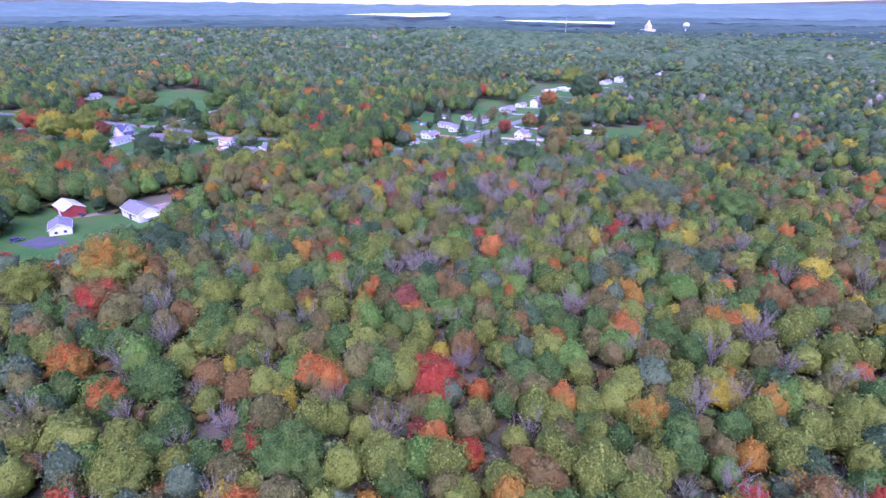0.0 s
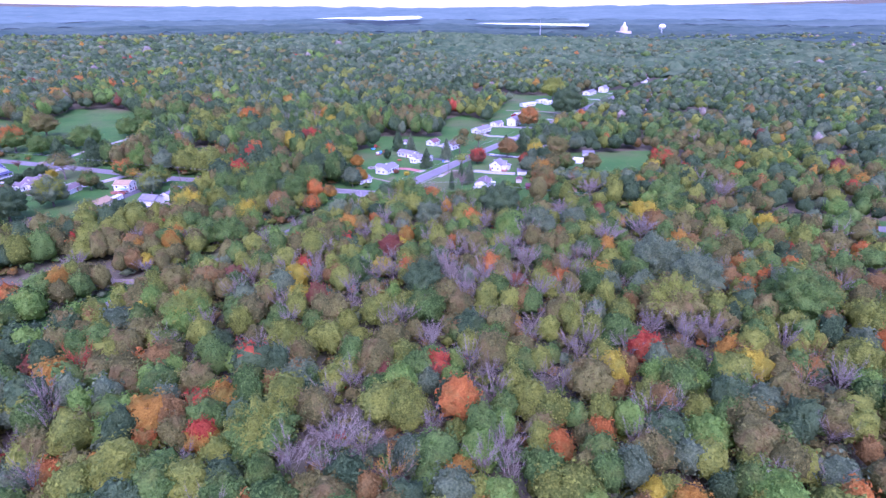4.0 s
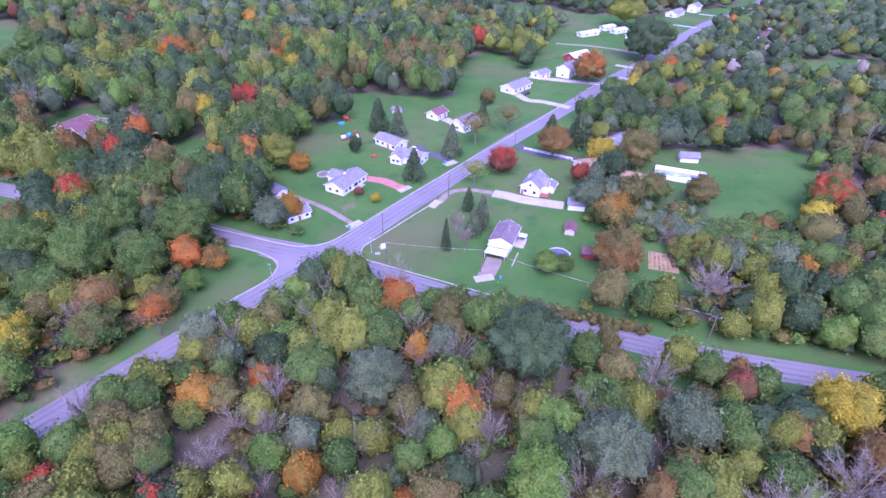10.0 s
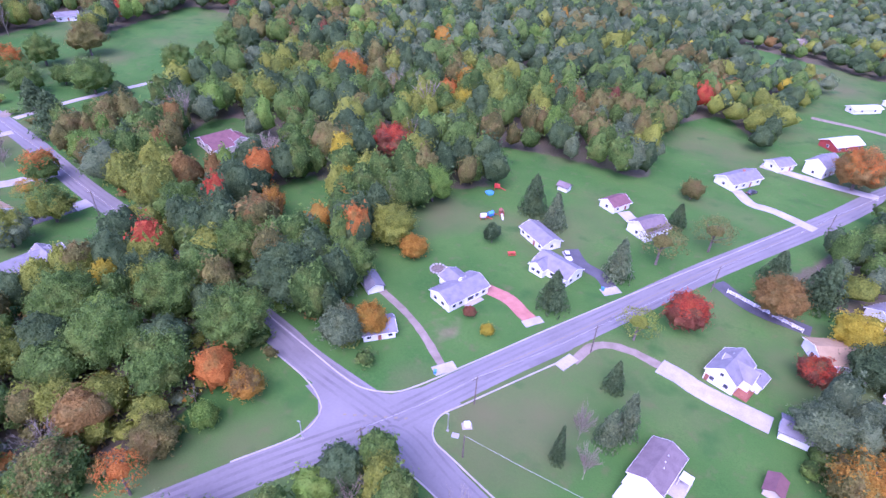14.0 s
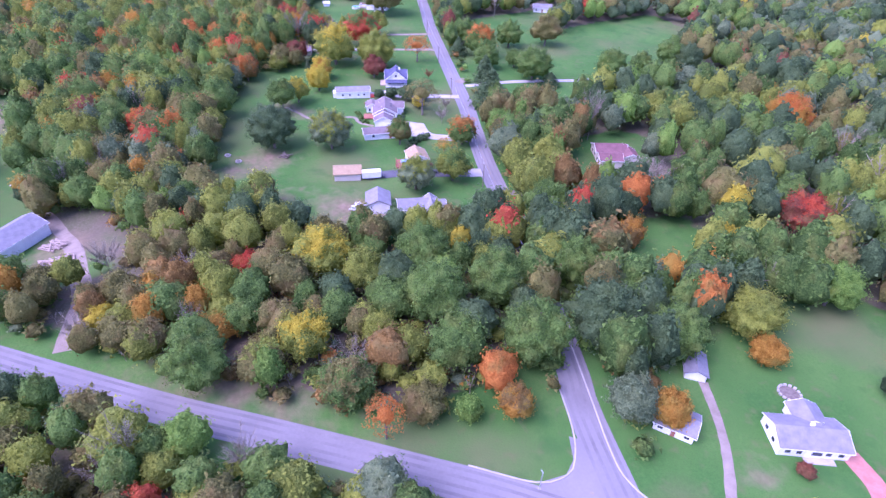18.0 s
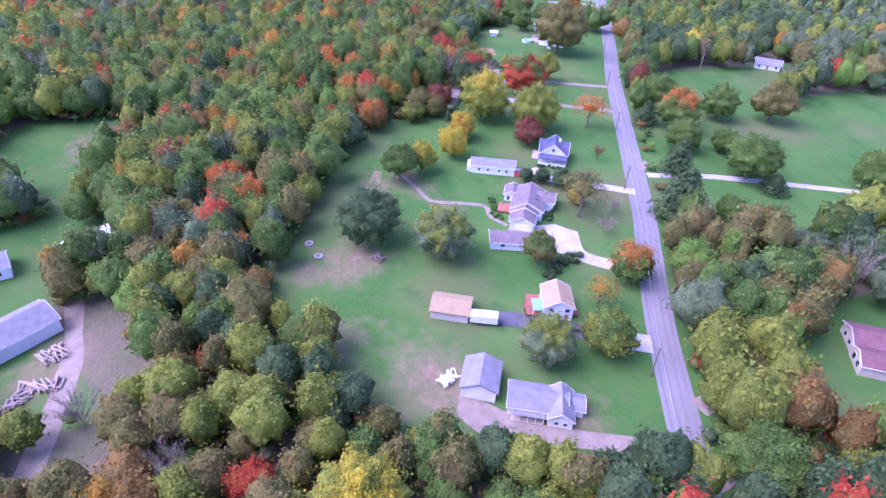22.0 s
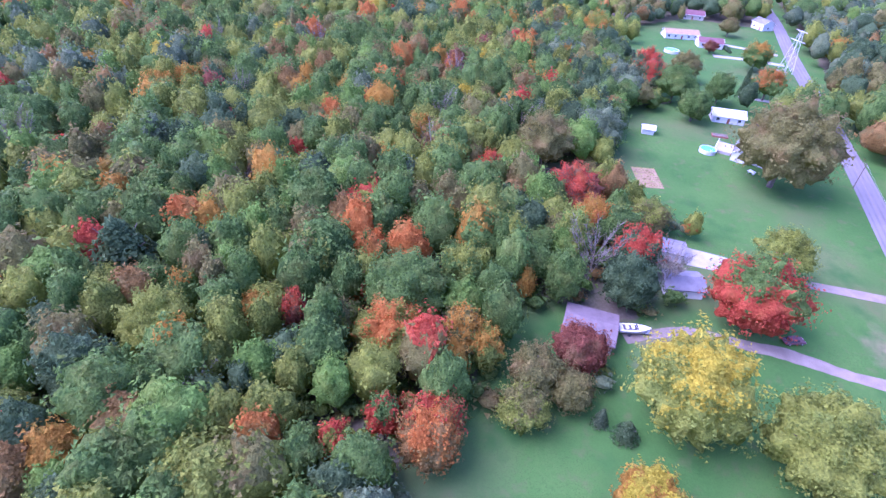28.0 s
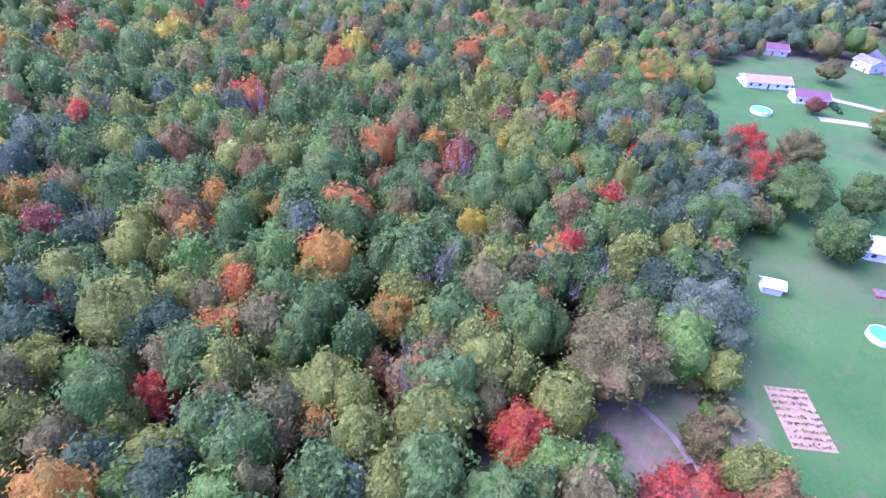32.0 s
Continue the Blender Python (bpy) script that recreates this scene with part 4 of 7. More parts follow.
for u, w in ((0.7, -6.7), (2.9, -6.7), (0.7, -4.5), (2.9, -4.5)):
    slab(h, "post", u - 0.05, u + 0.05, w - 0.05, w + 0.05, -0.1, 2.2, "trim")
slab(h, "patio", -2.5, 3.2, -6.9, -3.62, -0.1, 0.08, "concrete")
slab(h, "ramp_wall", -13.4, -5.8, -6.2, -5.9, -0.1, 0.35, "concrete")

# white storey-and-a-half house
h = plain_house("house", 55.3, 387.8, 66, "white house with grey gables and a red-brown deck", keep=11, size=0.86)
wing(h, 0, 0, 0, 10.5, 7.6, 3.6, 2.8, "white_wall", "grey_roof")
wing(h, 0.5, -2.0, 90, 8.0, 4.4, 3.7, 2.4, "white_wall", "grey_roof")
wing(h, 2.6, -5.9, 0, 4.6, 4.0, 2.5, 0.9, "white_wall", "grey_roof")
window_row(h, "x-", -5.25, (-1.8, 1.8), 1.0, 1.2, 1.3)
window_row(h, "x-", -5.25, (0,), 3.9, 0.9, 1.0)
window_row(h, "y+", 3.8, (-3, 0, 3))
window_row(h, "y-", -6.0, (0.5,), 3.4, 0.9, 1.0)
door_on(h, "x-", -5.25, 3.0)
slab(h, "deck", -4.6, -0.6, -7.2, -3.85, -0.1, 0.5, "deck", "red-brown wooden deck")
for k in range(6):
    slab(h, "deck_rail_post", -4.6 + k * 0.78, -4.5 + k * 0.78, -7.2, -7.1, 0.5, 1.4, "deck")
slab(h, "deck_rail", -4.6, -0.6, -7.2, -7.1, 1.4, 1.48, "deck")
vents(h, ((2.5, 1.0, 5.6),))

# long ranch with a rear wing
h = plain_house("house", -8.6, 386.9, 63, "long white ranch house with a grey shingle roof", keep=12, size=0.87)
wing(h, 0, 0, 0, 15.0, 8.6, 2.7, 1.8, "white_wall", "grey_roof")
wing(h, 2.2, 5.4, 90, 5.5, 6.5, 2.6, 1.4, "white_wall", "grey_roof")
window_row(h, "y-", -4.3, (-5.6, -3.2, 3.0, 5.6))
window_row(h, "y-", -4.3, (0.6,), 0.8, 2.2, 1.4)
window_row(h, "x-", -7.5, (-1.5, 1.8))
door_on(h, "y-", -4.3, -1.2, mat="trim")
slab(h, "front_walk", -2.0, 4.5, -6.0, -4.35, -0.1, 0.08, "concrete")
vents(h, ((1.0, 1.2, 4.4), (3.4, 1.6, 4.2)))
part("chimney", box(0.3, 1.0, 0.4, 1.1, 3.8, 5.2), M["white_wall"], h)

# pale house behind the spruce
h = plain_house("house", 11.6, 408.3, -23, "pale grey-roofed house with front gable behind a spruce", keep=10, size=0.9)
wing(h, 0, 0, 0, 12.5, 8.0, 2.8, 2.0, "white_wall", "grey_roof")
wing(h, -3.6, -2.6, 90, 7.0, 5.0, 2.8, 1.6, "white_wall", "grey_roof")
window_row(h, "y-", -6.1, (-4.6, -2.6))
window_row(h, "y-", -4.0, (1, 4.4))
window_row(h, "x+", 6.25, (-1.8, 1.8))
door_on(h, "y-", -4.0, 2.6)
for u in (0.4, 1.8):
    slab(h, "skylight", -4.6 + u, -3.6 + u, 0.6, 1.4, 4.15, 4.3, "glass")

# two-storey house with a tan roof, its deck and awning
h = plain_house("house", -140.8, 355.6, -6, "white two-storey house with tan roof and red deck", keep=12, size=0.8)
wing(h, 0, 0, 0, 10.0, 8.4, 4.6, 2.2, "white_wall", "tan_roof")
window_row(h, "x+", 5.0, (-2.2, 2.4), 3.0, 1.3, 1.2)
window_row(h, "x+", 5.0, (-2.6, 0.2), 0.8, 1.4, 1.2)
door_on(h, "x+", 5.0, 2.4, 1.1)
window_row(h, "y-", -4.2, (-3, 3), 3.0)
slab(h, "awning", -0.8, 4.6, -7.4, -4.3, 2.7, 2.82, "awning", "pale blue awning roof")
for u in (-0.6, 4.4):
    slab(h, "awning_post", u - 0.06, u + 0.06, -7.3, -7.18, -0.2, 2.7, "trim")
for k, (x0, x1, y0) in enumerate(((-4.8, -0.9, -8.6), (-0.9, 2.0, -9.6), (2.0, 4.6, -9.2))):
    d = slab(h, "deck", x0, x1, y0, -4.35, 0.7, 0.95, "deck", "red-brown wooden deck")
    slab(d, "deck_skirt", x0, x1, y0 - 0.04, y0, -0.2, 0.7, "deck")
    slab(d, "deck_rail", x0, x1, y0, y0 + 0.08, 1.85, 1.95, "deck")
    for q in range(5):
        slab(d, "deck_baluster", x0 + q * (x1 - x0 - 0.1) / 4, x0 + 0.1 + q * (x1 - x0 - 0.1) / 4, y0, y0 + 0.08, 0.95, 1.85, "deck")
slab(h, "side_step", 1.0, 3.4, 4.25, 6.4, -0.2, 0.8, "deck")
vents(h, ((-2.5, -2.2, 5.9),))

# purplish grey-roofed house with the builders' heap
h = plain_house("house", -112.8, 346.2, 77, "white house with purplish grey roof and front gable", keep=13, size=0.78)
wing(h, -1.4, 0, 0, 14.5, 8.4, 2.9, 2.0, "white_wall", "grey_roof")
wing(h, 4.4, -1.2, 90, 9.6, 6.0, 3.0, 2.2, "white_wall", "grey_roof")
wing(h, 8.6, 0.6, 0, 3.2, 5.0, 2.5, 1.2, "white_wall", "grey_roof")
window_row(h, "y-", -6.0, (3.4, 5.6), 1.0, 0.9, 1.0)
window_row(h, "y-", -4.2, (-2.0, -0.4))
slab(h, "porch_roof", -7.6, 0.6, -6.2, -4.2, 2.5, 2.6, "grey_roof")
for k in range(5):
    slab(h, "porch_post", -7.4 + k * 1.9, -7.26 + k * 1.9, -6.1, -5.96, -0.2, 2.5, "trim")
slab(h, "porch_floor", -7.6, 0.6, -6.2, -4.25, -0.2, 0.3, "metal_wood")

# large house with attached garage, deck and patio
h = plain_house("house", -184.6, 357.4, -16, "large pale house with brown-grey roof and attached garage", keep=15, size=0.95)
wing(h, 0, 0, 0, 13.0, 9.8, 3.1, 2.5, "white_wall", "brown_roof")
wing(h, -3.2, 3.0, 90, 10.0, 6.4, 3.1, 1.7, "white_wall", "brown_roof")
wing(h, -5.4, -5.4, 0, 5.6, 5.0, 2.7, 1.2, "white_wall", "brown_roof")
wing(h, 7.3, -0.6, 0, 2.2, 8.2, 2.9, 2.0, "white_wall", "brown_roof")
wing(h, 10.9, -0.8, 0, 5.6, 7.2, 2.7, 1.8, "white_wall", "brown_roof")
door_on(h, "x+", 13.7, -0.8, 4.8, 2.2, "trim", "garage_door")
window_row(h, "y-", -4.9, (0.5, 3.2))
window_row(h, "x+", -2.6, (-6.6, -4.6), 0.6, 0.9, 1.4)
window_row(h, "y+", 8.0, (-3.2,), 0.9, 2.0, 1.3)
for u in (-0.6, 1.6):
    slab(h, "skylight", u, u + 0.5, 1.6, 3.0, 4.72, 4.82, "glass", "")
vents(h, ((4.6, -1.4, 5.3), (7.2, -1.8, 4.6), (-4.6, 1.0, 4.8)))
d = slab(h, "deck", -0.4, 5.0, -9.2, -4.95, 0.3, 0.5, "deck", "orange-red wooden deck")
slab(h, "patio", -11.4, -6.2, -9.0, -4.4, -0.1, 0.1, "gravel", "grey gravel patio")
slab(h, "patio_fence", -11.5, -11.35, -9.0, -4.2, -0.1, 1.3, "deck")
slab(h, "patio_fence", -11.4, -6.4, -4.3, -4.15, -0.1, 1.3, "deck")

# gabled house with a dark blue roof and a front porch
h = plain_house("house", -216.2, 372.6, -17, "white gabled house with dark blue roof and porch", keep=10)
wing(h, -1.0, 0, 0, 8.6, 9.0, 3.0, 3.6, "white_wall", "blue_roof")
wing(h, -1.0, 0, 90, 9.6, 6.4, 3.2, 3.0, "white_wall", "blue_roof")
slab(h, "porch_roof", 3.3, 6.4, -4.9, 4.9, 2.55, 2.75, "blue_roof", "", 9)
for k in range(5):
    slab(h, "porch_post", 6.0, 6.12, -4.6 + k * 2.28, -4.48 + k * 2.28, -0.2, 2.4, "trim")
slab(h, "porch_wall", 5.96, 6.16, -4.7, 4.7, -0.2, 0.9, "trim")
window_row(h, "x+", 3.3, (-0.1,), 4.0, 0.9, 1.1)
window_row(h, "x+", 3.3, (-3, 3), 1.0)
slab(h, "side_deck", -4.0, 2.8, -7.2, -4.6, -0.1, 0.5, "metal_wood")
part("chimney", box(-1.4, -0.7, 1.2, 1.9, 5.4, 7.2), M["white_wall"], h)


# long narrow house
h = plain_house("long_house", -207.8, 350.0, 79, "long narrow white house with a grey roof", keep=10)
wing(h, 0, 0, 0, 14.5, 6.2, 2.6, 1.3, "white_wall", "grey_roof", 0.25)
window_row(h, "y-", -3.1, (-4.5, -1.5, 2.2, 4.6), 1.0, 0.8, 0.8)
slab(h, "end_room", -8.6, -7.27, -2.2, 2.2, -0.2, 2.0, "white_wall")
slab(h, "red_porch", 7.3, 9.0, -3.0, -0.2, -0.1, 0.6, "plastic_red", "bright red porch")
slab(h, "concrete_pad", 7.3, 10.6, -0.1, 3.0, -0.1, 0.08, "concrete")

# maroon-roofed house in the wood
h = plain_house("house", -126.0, 427.0, 69, "long house with maroon shingle roof among trees", keep=13)
wing(h, 0, 0, 0, 11.5, 8.4, 2.8, 1.6, "tan_wall", "maroon_roof")
wing(h, -2.0, -7.2, 0, 8.0, 6.6, 2.7, 1.4, "tan_wall", "maroon_roof")
wing(h, 6.2, -4.0, 90, 7.0, 5.4, 2.7, 1.2, "tan_wall", "maroon_roof")
window_row(h, "x-", -6.0, (-8.5, -6.0), 0.8, 1.3, 1.4)
window_row(h, "x-", -5.75, (-1.5, 1.5))

# ranch with a pool
h = plain_house("house", -354.2, 406.2, 55, "white ranch house with a grey hip roof", keep=11)
wing(h, 0, 0, 0, 13.5, 9.6, 2.7, 2.1, "white_wall", "grey_roof")
wing(h, -4.0, -3.0, 90, 7.0, 5.4, 2.7, 1.5, "white_wall", "grey_roof")
window_row(h, "y-", -4.8, (1, 3.4, 5.6), 1.0, 1.0, 1.0)
window_row(h, "x-", -6.75, (-2, 2))
part("satellite_dish", tube(2.0, -2.2, 4.4, 4.6, 0.35, 0.3, 10), M["dark_metal"], h)

# farm in the west hollow
h = plain_house("barn", -136.0, 233.6, 142, "long white barn with a blue-grey roof", "barn", 13)
wing(h, 0, 0, 0, 17, 9.5, 3.8, 2.2, "white_wall", "grey_roof")
window_row(h, "y+", 4.75, (-5, -3.6, -1.5, 2, 4.6), 2.0, 0.8, 0.9)
slab(h, "lean_to_roof", -12.2, -8.9, -3.2, 3.2, 2.7, 2.85, "white_roof", "white metal lean-to roof", -5)
for u in (-3.0, 0, 3.0):
    slab(h, "post", -12.0, -11.86, u - 0.07, u + 0.07, -0.2, 2.6, "trim")
door_on(h, "y+", 4.75, 0.2, 2.4, 2.4, "dark_metal", "barn_door")
h = plain_house("house", -160.0, 214.5, 122, "white farmhouse with a grey roof", keep=9)
wing(h, 0, 0, 0, 11, 8, 3.0, 2.0, "white_wall", "grey_roof")
window_row(h, "y-", -4, (-3, 0, 3))
window_row(h, "x-", -5.5, (-1.6, 1.6))
h = plain_house("barn", -170.0, 236.5, 140, "red barn with a white metal roof", "barn", 11)
wing(h, 0, 0, 0, 13.5, 8.5, 3.4, 2.0, "red_wall", "white_roof")
for k in range(11):
    for sgn in (-1, 1):
        b = box(-6.5 + k * 1.3, -6.42 + k * 1.3, -2.6, 2.6, -0.03, 0.03)
        b.transform(Matrix.Translation((0, sgn * 2.3, 4.58)) @ Matrix.Rotation(radians(-sgn * 25.2), 4, "X"))
        part("roof_seam", b, M["galv"], h)
door_on(h, "y+", 4.25, 0, 3.2, 2.8, "trim", "barn_door")


# ---- drives, kerbs and paint ----
def strip(name, pts, width, mat, label, lift=0.07, wobble=0.12, category="driveway", kind="structure"):
    return tagged(new(name, ribbon(name, pts, width, lift, M[mat], 0, wobble, 1.5)), label, category, kind=kind)


def pad(name, pts, mat, label, lift=0.06, category="driveway"):
    """A flat paved area with a given outline."""
    bm = bmesh.new()
    top = [bm.verts.new((a, b, float(ground_z(a, b)) + lift)) for a, b in pts]
    low = [bm.verts.new((a, b, float(ground_z(a, b)) - 0.1)) for a, b in pts]
    bm.faces.new(top)
    for i in range(len(pts)):
        j = (i + 1) % len(pts)
        bm.faces.new((low[i], low[j], top[j], top[i]))
    bmesh.ops.triangulate(bm, faces=[f for f in bm.faces if len(f.verts) > 4])
    bmesh.ops.recalc_face_normals(bm, faces=bm.faces)
    me = bpy.data.meshes.new(name)
    bm.to_mesh(me)
    bm.free()
    me.materials.append(M[mat])
    return tagged(new(name, me), label, category, kind="structure")


pad("road_junction", [(-4.0, 354.9), (-8.5, 350.6), (-14.8, 348.8), (-21.2, 349.8), (-25.7, 344.7), (-21.1, 342.7), (-19.0, 339.8), (-19.4, 334.5), (-10.3, 332.9), (-9.3, 335.4), (-4.5, 336.6), (2.8, 336.5),
     (10.5, 334.4), (15.8, 338.3), (8.6, 342.3), (4.4, 344.0), (2.6, 347.0), (2.7, 350.4), (5.6, 354.8)], "asphalt", "worn asphalt apron of a road junction", 0.033, "road")
KERBS = [[(-46, 358.5), (-30.6, 353.6), (-21.2, 350.6), (-14.8, 349.4), (-8.5, 351.2), (-4.4, 355.4), (3.0, 366), (17.1, 386.8), (34.6, 411.7), (56.9, 442.6), (76, 470)],
         [(-39.7, 350.2), (-27.2, 346.4), (-21.1, 343.0), (-18.8, 339.8), (-19.6, 333.9), (-27, 324)],
         [(40, 329.8), (26.4, 335.2), (15.8, 339.4), (8.6, 342.4), (4.4, 344.2), (2.8, 347.0), (3.0, 350.4), (5.9, 354.6), (13.6, 365.4), (22.4, 377.6)],
         [(-9.3, 335.2), (-4.5, 336.2), (2.8, 336.1), (10.5, 333.6), (26, 327.4), (58, 315.4)]]
for k in KERBS:
    strip("kerb", k, 0.3, "concrete", "pale concrete kerb along the road", 0.16, 0.0, "kerb")
for pts in ([(-0.6, 361.2), (-2.6, 363.0)], [(12.4, 384.8), (10.6, 386.4)], [(27.6, 405.6), (25.6, 407.8)], [(21.0, 376.6), (23.4, 375.4)], [(36.6, 338.6), (37.4, 336.0)]):
    strip("drive_apron", pts, 5.2, "concrete", "pale concrete apron at the road edge", 0.075, 0.2)
strip("driveway", [(-2, 362.4), (-10.5, 369.6), (-18.6, 375.2), (-27.0, 379.4)], 1.9, "gravel", "narrow pale gravel drive through the lawn", 0.03, 0.2)
strip("driveway", [(-3.2, 392.6), (3.6, 391.0), (8.5, 387.4), (11.0, 386.0)], 4.0, "brick_drive", "red drive to the ranch house")
strip("driveway", [(12.6, 421.3), (16.7, 415.3), (23.2, 412.1), (26.2, 407.9)], 4.2, "dark_asphalt", "dark asphalt drive beside a house")
strip("driveway", [(22.8, 451.2), (27.4, 445.8)], 4.5, "concrete", "short concrete drive between garage and house")
strip("driveway", [(23.5, 376.8), (27.5, 384.5), (34.3, 386.4), (43, 384.0)], 2.4, "gravel", "worn gravel drive crossing the lawn", 0.03, 0.3)
strip("driveway", [(41.5, 384.4), (46, 382.9), (50.6, 380.8), (64.0, 377.4)], 5.0, "concrete", "pale concrete drive beside the white house")
strip("driveway", [(52.5, 424.0), (61.5, 416.5), (74.4, 413.4)], 4.4, "dark_asphalt", "dark drive behind a white rail fence")
strip("driveway", [(40.2, 346.8), (39.1, 342.4), (37.4, 338.0)], 4.4, "gravel", "worn grey drive below the carport")
strip("driveway", [(57.1, 486.6), (61.8, 478.0), (68.6, 476.4), (80.5, 469.0)], 4.2, "concrete", "pale concrete drive through the lawn")
strip("driveway", [(66.0, 515.0), (84.4, 509.6), (104, 505.2)], 5.0, "concrete", "pale concrete drive to a garage")
strip("driveway", [(90, 587), (118.0, 579.8), (144, 563)], 3.4, "gravel", "pale lane to white sheds")
for a, b in (((117.9, 541.1), (127, 535.5)), ((114.5, 517.5), (126.6, 510.4)), ((184.1, 649.6), (198, 640.5)), ((217.1, 689.8), (231, 682))):
    strip("driveway", [a, b], 3.6, "concrete", "short pale concrete drive")
strip("driveway", [(-138.2, 336.0), (-136.9, 346.0), (-134.4, 355.0), (-131.0, 366), (-128.6, 374.5)], 5.0, "dark_asphalt", "dark bluish asphalt drive to the garage")
strip("drive_apron", [(-129.6, 370.6), (-128.5, 375.2)], 5.6, "concrete", "pale concrete apron at the road edge", 0.08)
strip("driveway", [(-507, 413), (-498, 432), (-489, 449), (-480, 466)], 3.4, "concrete", "pale concrete drive past a long building")
strip("driveway", [(-470, 430), (-468, 445), (-463, 462)], 4.0, "concrete", "short pale drive beside a purple-roofed house")
strip("driveway", [(-414, 422), (-409, 438), (-404, 452)], 3.0, "concrete", "narrow pale drive across the lawn")
pad("driveway", [(-166, 197), (-164, 207.5), (-155, 206), (-147.5, 200), (-154, 192.5)], "dark_asphalt", "dark paved yard before the farmhouse")
pad("driveway", [(-116.5, 330.2), (-111, 329.0), (-106.8, 333), (-105.5, 341), (-109.4, 342.4), (-113.5, 335.8)], "gravel", "grey gravel yard before a garage")
strip("driveway", [(-108.2, 338.6), (-105.4, 349.8), (-103.0, 362), (-101.6, 370.5)], 4.0, "gravel", "grey drive past the house")
pad("driveway", [(-173.6, 349.4), (-167.7, 355.9), (-162, 362.5), (-164.2, 369.0), (-172.1, 369.8), (-176.0, 364.0), (-175.6, 359.4)], "concrete", "broad white concrete forecourt of a garage")
strip("driveway", [(-167.0, 366.5), (-161.0, 368.0), (-156.5, 376.0), (-153.0, 383)], 4.6, "concrete", "curved white concrete drive to the road", 0.09)
strip("driveway", [(-209.2, 364.0), (-204.6, 365.8), (-200.5, 372.1), (-197.6, 383.7), (-194.0, 395)], 3.6, "concrete", "pale stony drive behind round shrubs")
strip("driveway", [(-293, 380), (-290.6, 390), (-288.1, 402.5), (-285.4, 417)], 3.0, "gravel", "pale gravel lane through the lawn")
strip("garden_path", [(-203, 320), (-196, 324), (-188.6, 328.2), (-187.1, 337.5), (-185.5, 344.5), (-179.9, 345.4), (-175.4, 349.7)], 1.3, "gravel", "winding pale garden path", category="path")
strip("track", [(-267.6, 346.2), (-269.9, 354.9), (-270.1, 364.6), (-266.9, 377.3), (-262, 392), (-258, 408)], 3.4, "gravel", "rough brown gravel track", 0.03, 0.5, "track")
pad("driveway", [(-301, 366.5), (-293.5, 366.0), (-291.5, 375), (-292.0, 383), (-295, 383.5), (-298, 376)], "concrete", "pale forecourt before a low building")
strip("lane", [(-205, 403), (-204, 426), (-199, 452), (-194, 476), (-187, 515), (-181, 549), (-180, 560)], 3.0, "concrete", "narrow white lane across the meadow", category="lane")
pad("driveway", [(-188, 553), (-180, 549), (-172, 556), (-174, 566), (-183, 562)], "concrete", "pale forecourt of a meadow house")
strip("track", [(-84, 253), (-94, 253.6), (-104, 254.5), (-116.5, 252.5), (-133.4, 247.8), (-150, 240), (-166, 232)], 4.0, "gravel", "brown farm track past the wood heap", 0.03, 0.4, "track")
strip("lane", [(99, 124), (99, 108), (103, 96), (112, 82)], 4.0, "gravel", "grey track at the edge of the wood", category="lane")
for a, b in (((-213, 407), (-210, 401)), ((-113, 383), (-111, 378)), ((-97, 377), (-95, 373))):
    strip("drive_apron", [a, b], 4.5, "gravel", "short gravel drive opening at the road", 0.075, 0.3)
for k, (a, b) in enumerate((((7, 363), (13, 372)), ((15, 371), (22, 381)), ((14, 377), (18, 383)), ((-66, 261), (-60, 269)), ((24, 388), (29, 396)))):
    strip("road_patch", [a, b], 1.2, "asphalt_worn", "darker patch in the worn asphalt", 0.076, 0.05, "road patch")
for line, lift, rng_ in ((ROAD_A, 0.068, (0, 12)), (ROAD_B, 0.058, (2, 15)), (ROAD_C, 0.048, (9, 15))):
    for sh in (-0.12, 0.12):
        pts = line[rng_[0] + (1 if line is ROAD_A else 0):rng_[1]]
        tagged(new("centre_line", ribbon("centre_line", pts, 0.11, lift, M["paint_yellow"], sh)), "faded yellow centre line on asphalt", "road marking", kind="structure")
for i in range(7):
    a, b = -14.6 + i * 1.9, 341.8 + i * 0.75
    strip("utility_mark", [(a, b), (a + 0.5, b + 0.5)], 0.45, "paint_yellow", "orange survey mark sprayed on asphalt", 0.072, 0.0, "road marking")


# ---- poles, wires and fences ----
def pole(x, y, high, label="weathered wooden utility pole beside the road", mat="bark", arm=True, turn=60):
    ob = base("utility_pole", x, y, turn, label, "utility pole")
    part("post", tube(0, 0, -0.3, high, 0.16, 0.11, 8), M[mat], ob)
    if arm:
        part("crossarm", box(-1.1, 1.1, -0.06, 0.06, high - 0.7, high - 0.55), M[mat], ob)
        for u in (-1.0, -0.4, 0.4, 1.0):
            part("insulator", tube(u, 0, high - 0.55, high - 0.35, 0.05, 0.04, 6), M["galv"], ob)
    return ob


POLES = [(-6.3, 335.6), (7.9, 355.9), (26.5, 381.6), (51, 419), (83, 466), (118, 517), (160, 577), (210, 645)]
for x, y in POLES:
    pole(x, y, 8.3)
WEST_POLES = [(-74.0, 360.8), (-119.5, 371.2), (-156.0, 381.8), (-195.5, 391.6), (-238.0, 402.6), (-285.0, 414.2), (-340.0, 430.0)]
for x, y in WEST_POLES:
    pole(x, y, 8.5, turn=15)
pole(36.1, 339.9, 7.5, "slim wooden pole beside a drive", arm=False)
pole(10.5, 343.4, 6.5, "slim wooden pole at the junction", arm=False)
pole(88, 316, 8.0, turn=-15)


